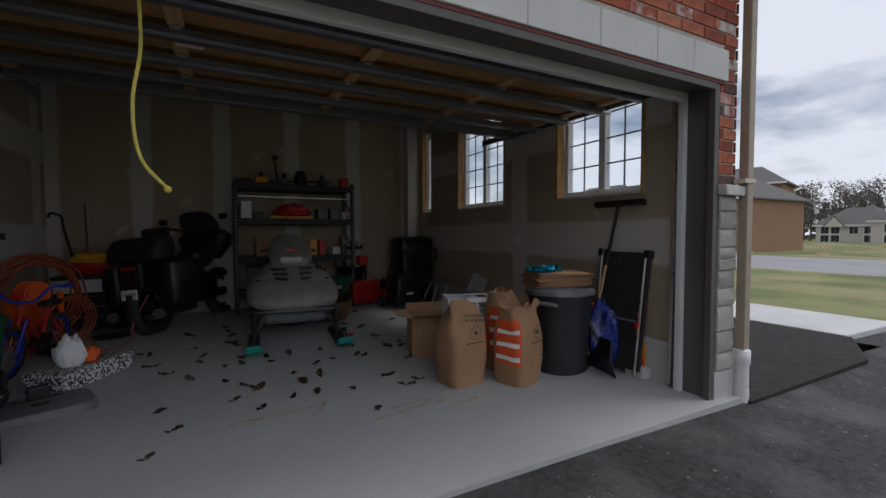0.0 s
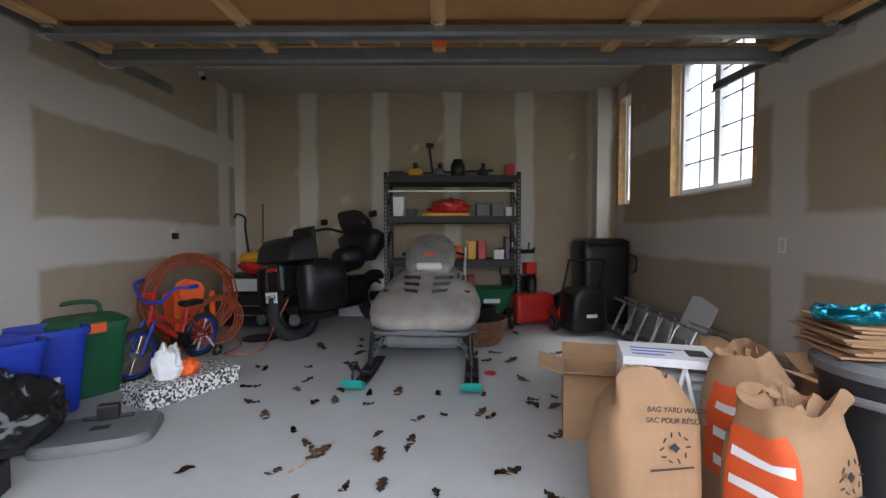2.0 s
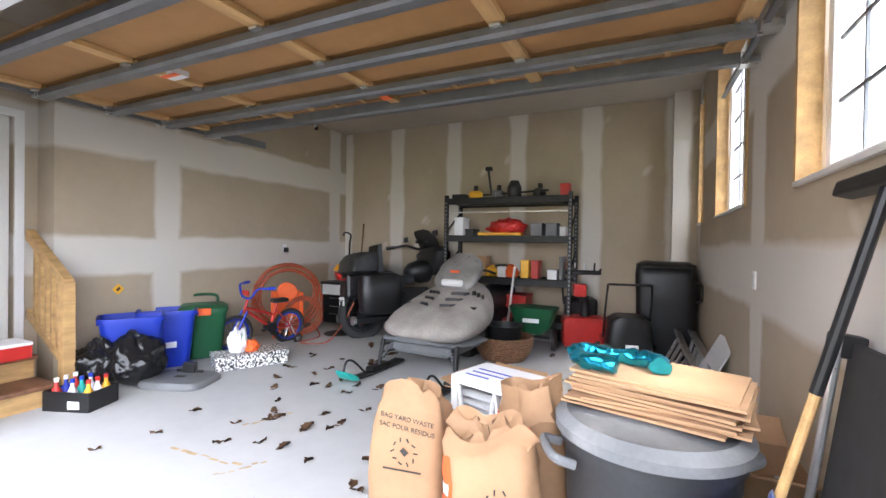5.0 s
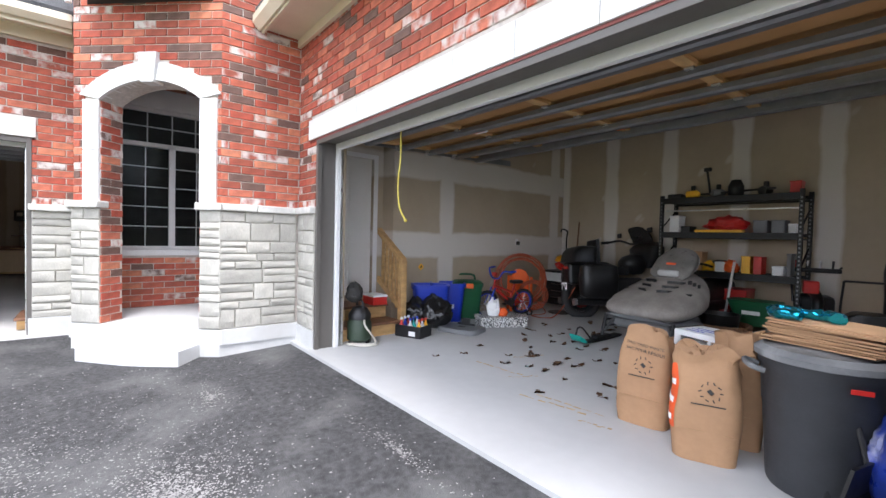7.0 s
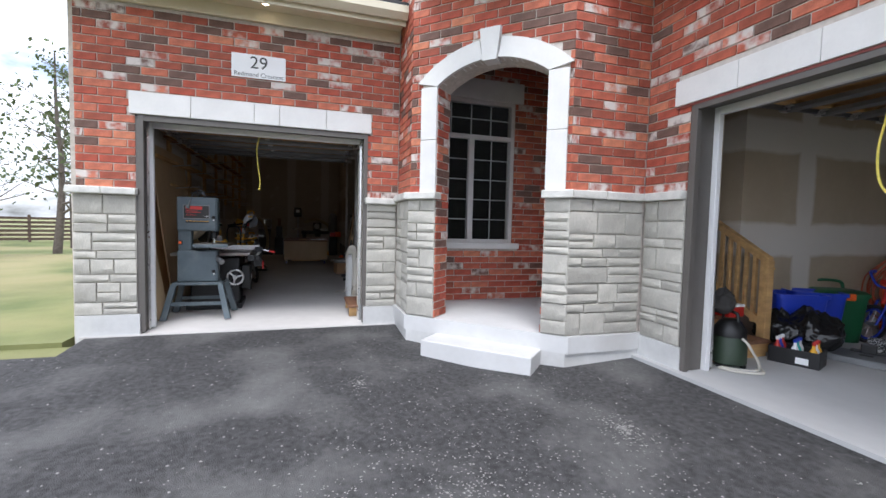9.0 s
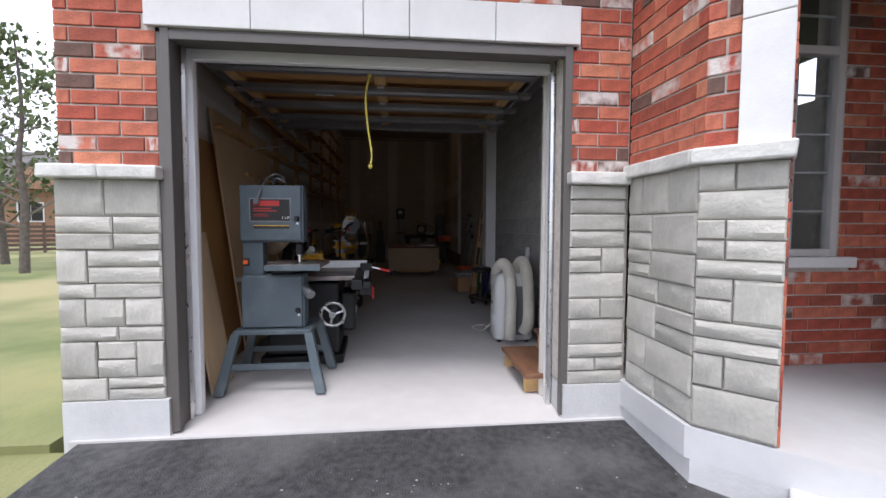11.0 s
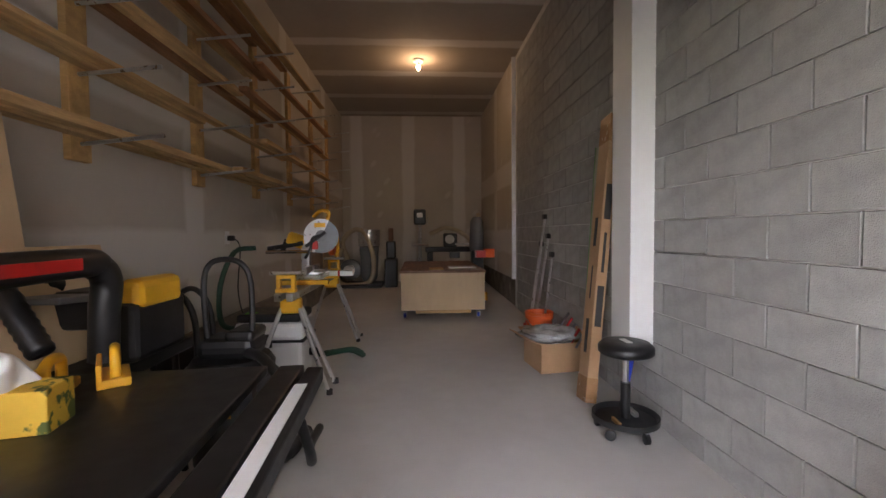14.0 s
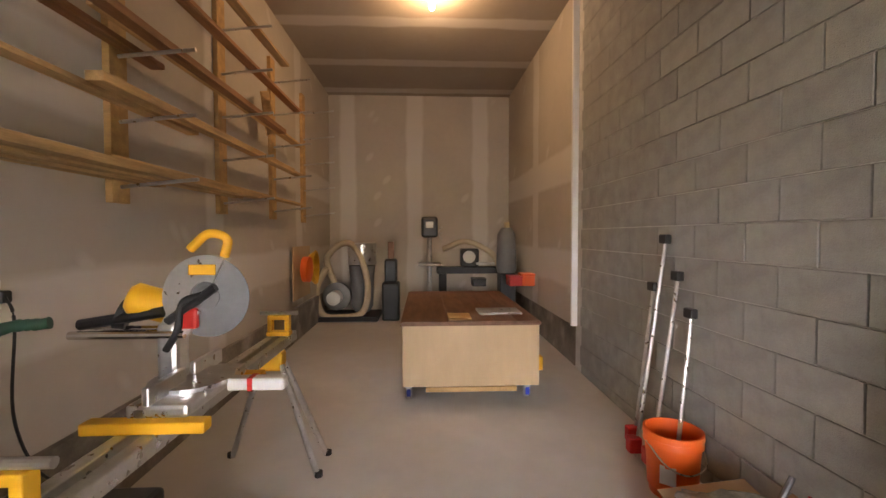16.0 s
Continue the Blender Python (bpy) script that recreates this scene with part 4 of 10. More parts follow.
# ---- overhead garage doors ----
def overhead_door(name, m, w, label, windows, sections=4, sag=0.0, sec=0.56):
    """An opened sectional door seen from below. Local x across, y inwards from the opening, z up; origin at the left end of its lower edge."""
    t = thing(name, label, "garage door", m)
    for s in range(sections):
        y0, y1 = s * sec, (s + 1) * sec - 0.006
        glazed = windows and s == sections - 1
        p = thing_part = part("section", boxes((0, w, y0, y1, 0.035, 0.05)) if not glazed else boxes((0, w, y0, y0 + 0.1, 0.035, 0.05), (0, w, y1 - 0.1, y1, 0.035, 0.05)), M["hardboard"], t, "brown hardboard backed door section")
        n = 5 if w > 3 else 3
        for k in range(n):
            x = (w - 0.09) * k / (n - 1)
            part("stile", boxes((x, x + 0.09, y0 + 0.01, y1 - 0.01, 0.0, 0.034), bevel=0.003), M["pine"], p)
        if glazed:
            k = 16 if w > 3 else 8
            for i in range(k):
                x = 0.1 + (w - 0.2) * i / k
                part("muntin", boxes((x - 0.018, x + 0.018, y0 + 0.1, y1 - 0.1, 0.028, 0.05)), M["pine"], p)
            part("pane", boxes((0.05, w - 0.05, y0 + 0.1, y1 - 0.1, 0.040, 0.044)), M["glass"], p)
        bm = bmesh.new()
        prism(bm, ((y0 - 0.02, -0.005), (y0 - 0.02, -0.045), (y0 + 0.0, -0.06), (y0 + 0.06, -0.06), (y0 + 0.075, -0.045), (y0 + 0.075, -0.005)), 0.0, w, "x")
        part("strut", bm, M["strut"], p, "galvanised horizontal strut")
        for k in range(n):
            x = (w - 0.09) * k / (n - 1) + 0.045
            part("hinge", boxes((x - 0.03, x + 0.03, y1 - 0.05, y1 + 0.04, -0.02, -0.004), bevel=0.003), M["steel"], p)
    bm = bmesh.new()
    y1 = sections * sec
    prism(bm, ((y1 - 0.08, 0.03), (y1 - 0.08, -0.045), (y1 - 0.06, -0.06), (y1 - 0.0, -0.06), (y1 + 0.015, -0.045), (y1 + 0.015, 0.03)), 0.0, w, "x")
    part("end_strut", bm, M["strut"], t)
    part("lock_label", boxes((w / 2 - 0.03, w / 2 + 0.05, y1 - 0.30, y1 - 0.2, -0.012, -0.004)), M["orange"], t, "orange warning label")
    part("label", boxes((w * 0.25, w * 0.25 + 0.16, sec * 1.4, sec * 1.4 + 0.1, -0.002, 0.034)), M["paper"], t, "printed paper label")
    part("label_top", boxes((w * 0.25, w * 0.25 + 0.16, sec * 1.4, sec * 1.4 + 0.04, -0.006, -0.0025)), M["orange"], t)
    for x in (-0.05, w + 0.02):
        bm = bmesh.new()
        prism(bm, ((x, -0.03), (x + 0.03, -0.03), (x + 0.03, 0.05), (x + 0.026, 0.05), (x + 0.026, -0.026), (x, -0.026)), -0.1, y1 + 0.75, "y")
        part("track", bm, M["strut"], t, "dark steel track")
        cp = curve_pts(((x + 0.015, -0.1, 0.0), (x + 0.015, -0.22, -0.03), (x + 0.015, -0.30, -0.14), (x + 0.015, -0.31, -2.45 if w < 3 else -2.48)), 6)
        bm = bmesh.new()
        tube(bm, cp, 0.02, 6)
        part("track_bend", bm, M["steel"], t, "galvanised vertical track")
        for s in range(sections):
            part("roller_bracket", boxes((x - 0.01, x + 0.1, s * sec + 0.46, s * sec + 0.56, -0.05, -0.01), bevel=0.004), M["steel"], t)
    return t


overhead_door("garage_door", pose(LX0 + 0.06, 2.34, 2.50, 1.2, 0, 0), LX1 - LX0 - 0.12, "opened brown backed sectional garage door under the ceiling", True, 4, sec=0.48)
overhead_door("garage_door", pose(-4.60, -3.28, 2.44, 0, 0, 90), 2.36, "opened brown backed single garage door under the ceiling", False, 4, sec=0.48)
bm = bmesh.new()
tube(bm, ((-1.9, 2.3, 2.98), (3.25, 2.3, 2.98)), 0.014, 8)
tube(bm, ((0.2, 2.3, 2.98), (3.1, 2.3, 2.98)), 0.035, 12)
solo("torsion_spring", bm, M["strut"], "dark torsion spring shaft above the door", "spring", kind="structure", smooth=40)


def pull_rope(m, pts, label):
    t = thing("pull_rope", label, "rope", m)
    part("rope", tubes(curve_pts(pts, 6), 0.008, 6), M["rope"], t, "", 50)
    for p in (pts[1], pts[-1]):
        bm = bmesh.new()
        bmesh.ops.create_icosphere(bm, subdivisions=2, radius=0.017, matrix=Matrix.Translation(p))
        part("knot", bm, M["rope"], t, "", 50)


pull_rope(pose(-0.41, 2.12, 2.42), ((0, 0, 0), (0.0, 0.0, -0.02), (0.005, 0.0, -0.3), (-0.03, 0.0, -0.55), (-0.01, 0.01, -0.78), (0.09, 0.02, -0.92)), "knotted yellow pull rope hanging from the garage door")
pull_rope(pose(-4.62, -2.16, 2.43), ((0, 0, 0), (0, 0.0, -0.05), (0, -0.03, -0.2), (0, -0.02, -0.4), (0, 0.01, -0.62), (0, 0.0, -0.72)), "knotted yellow pull rope hanging from the workshop door")

# ceiling bulbs
for x, y, z, watt in ((-12.4, -1.92, 4.08, 40.0), (0.95, 4.7, CZ, 0.0)):
    b = thing("bare_bulb", "lit bare bulb in a white ceiling holder" if watt else "bare bulb in a white ceiling holder", "light", pose(x, y, z))
    part("holder", turned(((0.062, -0.05), (0.085, -0.03), (0.09, 0.0)), 20), M["white"], b)
    part("socket", turned(((0.022, -0.10), (0.03, -0.05)), 16), M["white"], b)
    part("bulb", turned(((0.004, -0.165), (0.02, -0.16), (0.032, -0.135), (0.03, -0.105), (0.018, -0.08), (0.016, -0.06)), 16), M["bulb"], b, "glowing bulb", 50)
lamp = bpy.data.lights.new("bulb_light", "POINT")
lamp.energy, lamp.color, lamp.shadow_soft_size = 0.9, (1.0, 0.62, 0.33), 0.04
new("bulb_light", lamp).matrix_basis = pose(-12.4, -1.92, 3.84)

# street number sign
sign = thing("house_number_sign", "white house number plate with dark lettering", "sign", pose(G2X + 0.004, -2.11, 3.095, 90, 0, 90))
part("plate", boxes((-0.295, 0.295, -0.135, 0.135, 0, 0.012), bevel=0.003), M["white"], sign)
text_part("29", 0.20, M["print"], sign, pose(0, 0.035, 0.013))
text_part("Redmond Crescent", 0.068, M["print"], sign, pose(0.0, -0.098, 0.013))

# downpipe at the corner
dp = thing("downpipe", "tan square downpipe with a white ribbed boot", "pipe", pose(XE + 0.07, 1.70, 0), kind="structure")
part("pipe", boxes((-0.04, 0.04, -0.035, 0.035, 0.36, 3.7), bevel=0.008), mat("tan_aluminium", (0.40, 0.33, 0.25), 0.45), dp)
part("strap", boxes((-0.1, 0.05, -0.045, 0.04, 1.68, 1.71)), M["cream"], dp)
bm = bmesh.new()
lathe(bm, [(0.055, -0.14), (0.055, 0.04)] + [(0.055 - 0.007 * (k % 2), 0.05 + 0.02 * k) for k in range(10)] + [(0.06, 0.26), (0.06, 0.36), (0.045, 0.37)], sides=16)
part("boot", bm, M["white"], dp, "white ribbed plastic boot", 60)


# ================= things in the garage =================
rng = random.Random(4)


def wobble(bm, amount, scale, keep_z=None):
    """Uneven, hand-crumpled surface."""
    for v in bm.verts:
        if keep_z is not None and v.co.z <= keep_z:
            continue
        c = v.co * scale
        v.co += Vector((noise.noise(c), noise.noise(c + Vector((7.3, 0, 0))), noise.noise(c + Vector((0, 5.1, 0))))) * amount
    return bm


def superellipse(cx, cy, z, rx, ry, n=28, e=3.2):
    out = []
    for k in range(n):
        a = 2 * math.pi * k / n
        c, s = math.cos(a), math.sin(a)
        out.append((cx + rx * math.copysign(abs(c) ** (2 / e), c), cy + ry * math.copysign(abs(s) ** (2 / e), s), z))
    return out


def shelf_rack():
    t = thing("storage_rack", "black steel four-shelf storage rack against the back wall", "shelf", pose(0.07, 6.80, gz(6.9)))
    w, d, h = 1.80, 0.58, 2.02
    for x in (0, w - 0.05):
        for y in (0, d - 0.05):
            u = part("upright", boxes((x, x + 0.006, y, y + 0.05, 0, h), (x, x + 0.05, y, y + 0.006, 0, h), (x + 0.044, x + 0.05, y, y + 0.05, 0, h)), M["blackmetal"], t)
            part("foot", boxes((x - 0.01, x + 0.06, y - 0.01, y + 0.06, 0, 0.012)), M["blackmetal"], u)
            bm = bmesh.new()
            for k in range(34):
                box(bm, x + 0.015, x + 0.035, y - 0.002, y - 0.0005, 0.08 + 0.055 * k, 0.105 + 0.055 * k)
            tagged(part("slots", bm, M["strut"], u), "punched slots", kind="stuff")
        for z in (0.35, 0.95, 1.5):
            part("brace", rod((x + 0.025, 0.03, z), (x + 0.025, d - 0.03, z + 0.3), 0.012, 6), M["blackmetal"], t)
    for z in (0.32, 0.86, 1.44, 1.97):
        s = part("shelf", boxes((0.05, w - 0.05, 0.0, d, z - 0.06, z - 0.045)), M["ply"] if z < 1.9 else M["blackmetal"], t)
        part("front_beam", boxes((0.04, w - 0.04, -0.012, 0.02, z - 0.085, z + 0.005), bevel=0.004), M["blackmetal"], s)
        part("rear_beam", boxes((0.04, w - 0.04, d - 0.02, d + 0.012, z - 0.085, z + 0.005), bevel=0.004), M["blackmetal"], s)
    part("hanging_bar", rod((0.06, 0.1, 1.78), (w - 0.06, 0.1, 1.78), 0.012), M["steel"], t, "steel hanging bar")


shelf_rack()


def small_box(name, m, w, d, h, material, label, category="box", bevel=0.008, lid=None):
    t = thing(name, label, category, m)
    part("body", boxes((0, w, 0, d, 0, h), bevel=bevel), material, t)
    part("lid", boxes((-0.004, w + 0.004, -0.004, d + 0.004, h - 0.02, h + 0.006), bevel=0.003), lid or material, t)
    return t


def cloth_heap(name, m, rx, ry, h, material, label, category, seed=0.0):
    bm = bmesh.new()
    bmesh.ops.create_icosphere(bm, subdivisions=4, radius=1)
    for v in bm.verts:
        c = v.co.copy()
        f = 1 + 0.28 * noise.noise(c * 2.1 + Vector((seed, 0, 0))) + 0.16 * noise.noise(c * 5 + Vector((0, seed, 0)))
        v.co = Vector((c.x * rx * f, c.y * ry * f, max(-0.0, (c.z * 0.6 + 0.4) * h * f)))
    return solo(name, bm, material, label, category, m, smooth=70)


RK = 1.97 + gz(6.9)
def power_tool(m, body, label):
    t = thing("power_tool", label, "tool", m)
    part("motor_body", turned(((0.03, -0.1), (0.06, -0.085), (0.065, 0.04), (0.045, 0.08), (0.02, 0.1)), 16), body, t, "", 50, pose(0, 0, 0.065, 0, 90, 0))
    part("grip", boxes((-0.03, 0.03, -0.025, 0.025, 0.1, 0.2), bevel=0.012), M["black"], t)
    part("base_plate", boxes((-0.1, 0.14, -0.06, 0.06, 0.0, 0.012), bevel=0.004), M["steel"], t)


power_tool(pose(0.47, 7.03, RK + 0.005), M["yellow"], "yellow power saw on the top shelf")
power_tool(pose(0.81, 7.06, RK + 0.005, 0, 0, 40), M["grey"], "grey power tool on the top shelf")
power_tool(pose(1.40, 7.06, RK + 0.005, 0, 0, 70), M["black"], "black power tool on the top shelf")
small_box("fuel_can", pose(1.69, 6.93, RK + 0.005), 0.12, 0.2, 0.16, M["red"], "red plastic fuel can on the top shelf", "fuel can")
t = thing("trimmer", "black string trimmer lying on the top shelf", "tool", pose(-0.27, 0.08, RK + 0.005))
part("shaft", rod((0.45, 7.0, 0.05), (1.8, 6.9, 0.09), 0.016), M["black"], t)
part("handle", rod((0.98, 6.95, 0.06), (0.93, 6.93, 0.42), 0.016), M["black"], t)
part("grip_end", boxes((0.89, 0.99, 6.90, 6.96, 0.40, 0.46), bevel=0.012), M["black"], t)
part("engine", turned(((0.07, 0.0), (0.1, 0.03), (0.1, 0.15), (0.06, 0.24)), 16, 1.32, 6.93), M["black"], t, "", 50)
part("guard", boxes((0.38, 0.6, 6.88, 7.08, 0.0, 0.08), bevel=0.02), M["black"], t)
for x, w, h, mk, lab in ((0.43, 0.14, 0.26, "paper", "white carton on the middle shelf"), (0.60, 0.13, 0.09, "black", "dark case on the middle shelf"), (1.52, 0.16, 0.17, "grey", "grey parts box on the middle shelf"), (1.72, 0.15, 0.17, "grey", "clear parts drawer on the middle shelf"), (1.9, 0.08, 0.12, "paper", "small white box on the middle shelf")):
    small_box("storage_box", pose(0.07 + (x - 0.33) * 1.034, 6.93, 1.5185), w, 0.25, h, M[mk], lab)
small_box("saw_case", pose(0.58, 6.84, 1.5185), 0.62, 0.12, 0.035, M["yellow"], "long yellow level case on the middle shelf", "case")
cloth_heap("folded_jacket", pose(0.92, 7.06, 1.5555), 0.27, 0.16, 0.2, M["red"], "bundled red jacket on the middle shelf", "clothing", 3)
cloth_heap("bucket_hat", pose(0.71, 7.06, 0.9385), 0.12, 0.12, 0.14, M["yellow"], "yellow cloth bundle on the shelf", "cloth", 1)
cloth_heap("ball_helmet", pose(1.02, 7.03, 0.9385), 0.10, 0.10, 0.17, M["orange"], "orange helmet on the lower shelf", "helmet", 9)
for x, w, h, mk, lab in ((0.62, 0.3, 0.28, "carton", "brown carton on the lower shelf"), (1.08, 0.12, 0.14, "paper", "small white carton on the lower shelf"), (1.4, 0.11, 0.24, "yellow", "yellow booklet box on the lower shelf"), (1.54, 0.1, 0.24, "red", "dark red booklet box on the lower shelf"), (1.75, 0.13, 0.12, "paper", "white jar box on the lower shelf"), (1.90, 0.05, 0.3, "grey", "grey folder on the lower shelf")):
    small_box("storage_box", pose(0.07 + (x - 0.33) * 1.034, 6.93, 0.9385), w, 0.22, h, M[mk], lab)
small_box("storage_box", pose(0.25, 6.88, 0.3985), 0.5, 0.4, 0.36, M["grey"], "grey tote on the bottom shelf")
small_box("storage_box", pose(0.87, 6.88, 0.3985), 0.4, 0.4, 0.3, M["red"], "red tote on the bottom shelf")


def snowmobile(m):
    t = thing("snowmobile", "dusty grey snowmobile with teal ski tips, parked on the floor", "snowmobile", m)

    def sect(y, hw, z0, z1, e=2.6, n=28, cz=None):
        zc, hz = (z0 + z1) / 2, (z1 - z0) / 2
        out = []
        for k in range(n):
            a = 2 * math.pi * k / n
            c, s = math.cos(a), math.sin(a)
            out.append((hw * math.copysign(abs(c) ** (2 / e), c), y, zc + hz * math.copysign(abs(s) ** (2 / e), s)))
        return out
    bm = bmesh.new()
    loft(bm, [sect(0.02, 0.20, 0.40, 0.45), sect(0.04, 0.36, 0.38, 0.50), sect(0.14, 0.47, 0.34, 0.57), sect(0.35, 0.53, 0.32, 0.66), sect(0.60, 0.54, 0.32, 0.76, 2.3), sect(0.85, 0.50, 0.32, 0.86, 2.2), sect(1.05, 0.42, 0.34, 0.92, 2.2), sect(1.25, 0.32, 0.36, 0.90, 2.2)])
    hood = part("hood", bm, M["snow"], t, "dusty grey moulded hood", 50)
    bm = bmesh.new()
    loft(bm, [sect(-0.02, 0.24, 0.36, 0.40), sect(0.05, 0.42, 0.33, 0.385), sect(0.3, 0.51, 0.30, 0.37), sect(0.7, 0.5, 0.28, 0.36)])
    part("bumper_lip", bm, M["grey"], hood, "dark rubber lip", 50)
    for sx in (-1, 1):
        for k, (y, z, w) in enumerate(((0.42, 0.675, 0.13), (0.55, 0.725, 0.15), (0.68, 0.78, 0.17))):
            bm = bmesh.new()
            x0, x1 = sx * 0.09, sx * (0.09 + w)
            pts = [(x0 - sx * 0.02, y - 0.035), (x1 - sx * 0.03, y + 0.0), (x1, y + 0.05), (x0 + sx * 0.02, y + 0.03)]
            prism(bm, pts, z - 0.02, z + 0.032, "z")
            part("hood_vent", bm, M["black"], hood, "black hood louvre")
        part("side_vent", boxes((sx * 0.38 - 0.05, sx * 0.38 + 0.05, 0.5, 0.56, 0.62, 0.685), bevel=0.01), M["black"], hood)
    bm = bmesh.new()
    loft(bm, [sect(0.80, 0.20, 0.80, 0.90), sect(0.83, 0.26, 0.82, 0.98), sect(1.0, 0.28, 0.86, 1.16, 2.2), sect(1.12, 0.25, 0.9, 1.24, 2.2), sect(1.16, 0.2, 0.92, 1.22, 2.2)])
    part("windscreen", bm, M["smoke"], t, "smoked dusty windscreen", 50)
    part("headlight", boxes((-0.14, 0.14, 0.765, 0.86, 0.86, 0.94), bevel=0.03), M["acwhite"], hood, "clouded headlight lens")
    part("warning_sticker", boxes((-0.06, 0.06, 0.86, 0.9, 0.985, 1.04)), M["printred"], t, "faded warning sticker")
    bm = bmesh.new()
    loft(bm, [sect(1.2, 0.2, 0.5, 0.82), sect(1.4, 0.21, 0.45, 0.78), sect(1.9, 0.22, 0.42, 0.76), sect(2.35, 0.2, 0.46, 0.8), sect(2.5, 0.17, 0.52, 0.78)])
    part("seat", bm, M["black"], t, "long black vinyl seat", 50)
    bm = bmesh.new()
    loft(bm, [sect(2.28, 0.16, 0.78, 0.8), sect(2.32, 0.18, 0.79, 1.02), sect(2.42, 0.18, 0.79, 1.06), sect(2.48, 0.15, 0.8, 1.0)])
    part("backrest", bm, M["black"], t, "", 50)
    part("tunnel", boxes((-0.24, 0.24, 0.9, 2.5, 0.16, 0.5), bevel=0.03), M["blackmetal"], t)
    part("drive_track", boxes((-0.19, 0.19, 0.95, 2.45, 0.0, 0.18), bevel=0.06), M["rubber"], t, "ribbed rubber drive track")
    part("belly_pan", boxes((-0.36, 0.36, 0.12, 1.0, 0.2, 0.36), bevel=0.05), M["grey"], t)
    part("handlebar", tubes(curve_pts(((-0.36, 1.22, 1.0), (-0.2, 1.26, 1.03), (0, 1.24, 0.98), (0.2, 1.26, 1.03), (0.36, 1.22, 1.0))), 0.016), M["black"], t)
    for sx in (-1, 1):
        x = sx * 0.455
        bm = bmesh.new()
        prof = curve_pts(((0, -0.52, 0.115), (0, -0.44, 0.05), (0, -0.28, 0.012), (0, 0.1, 0.01), (0, 0.42, 0.03)), 5)
        for a, b in zip(prof, prof[1:]):
            w = 0.06
            vs = [bm.verts.new((x - w, a.y, a.z)), bm.verts.new((x + w, a.y, a.z)), bm.verts.new((x + w, b.y, b.z)), bm.verts.new((x - w, b.y, b.z))]
            us = [bm.verts.new(v.co + Vector((0, 0, 0.018))) for v in vs]
            bm.faces.new(vs[::-1]), bm.faces.new(us)
            for i in range(4):
                bm.faces.new((vs[i], vs[(i + 1) % 4], us[(i + 1) % 4], us[i]))
        ski = part("ski", bm, M["black"], t, "black steel ski")
        bm = bmesh.new()
        loft(bm, [[(x - 0.075, -0.53, 0.12), (x + 0.075, -0.53, 0.12), (x + 0.075, -0.535, 0.135), (x - 0.075, -0.535, 0.135)], [(x - 0.08, -0.47, 0.045), (x + 0.08, -0.47, 0.045), (x + 0.08, -0.46, 0.10), (x - 0.08, -0.46, 0.10)], [(x - 0.07, -0.36, 0.015), (x + 0.07, -0.36, 0.015), (x + 0.07, -0.36, 0.045), (x - 0.07, -0.36, 0.045)]])
        part("ski_tip", bm, M["teal"], ski, "teal plastic ski tip", 40)
        part("ski_loop", tubes(curve_pts(((x, -0.50, 0.12), (x, -0.46, 0.21), (x, -0.36, 0.19), (x, -0.2, 0.05))), 0.011), M["black"], ski)
        part("spindle", rod((x, 0.03, 0.03), (x - sx * 0.02, 0.1, 0.36), 0.024), M["blackmetal"], t)
        part("ski_saddle", boxes((x - 0.05, x + 0.05, -0.12, 0.18, 0.03, 0.075), bevel=0.012), M["blackmetal"], ski)
        for z, dy in ((0.22, 0.0), (0.30, 0.12)):
            part("control_arm", rod((x, 0.06, z - 0.03), (sx * 0.2, 0.22 + dy, z + 0.03), 0.014), M["blackmetal"], t)
        bm = bmesh.new()
        tube(bm, [Vector((x - sx * 0.02, 0.07, 0.14)).lerp(Vector((sx * 0.28, 0.2, 0.42)), k / 24) for k in range(25)], [0.028 if k % 2 else 0.018 for k in range(25)], 8)
        part("shock", bm, M["strut"], t, "coil shock absorber", 40)
    for k in range(3):
        part("side_graphic", boxes((0.30 + k * 0.05, 0.325 + k * 0.05, 0.70 + 0.02 * k, 0.76, 0.785 - 0.02 * k, 0.83 - 0.02 * k)), M["print"], hood)
    return t


snowmobile(pose(0.65, 4.88, 0.043, 0, 0, -4))


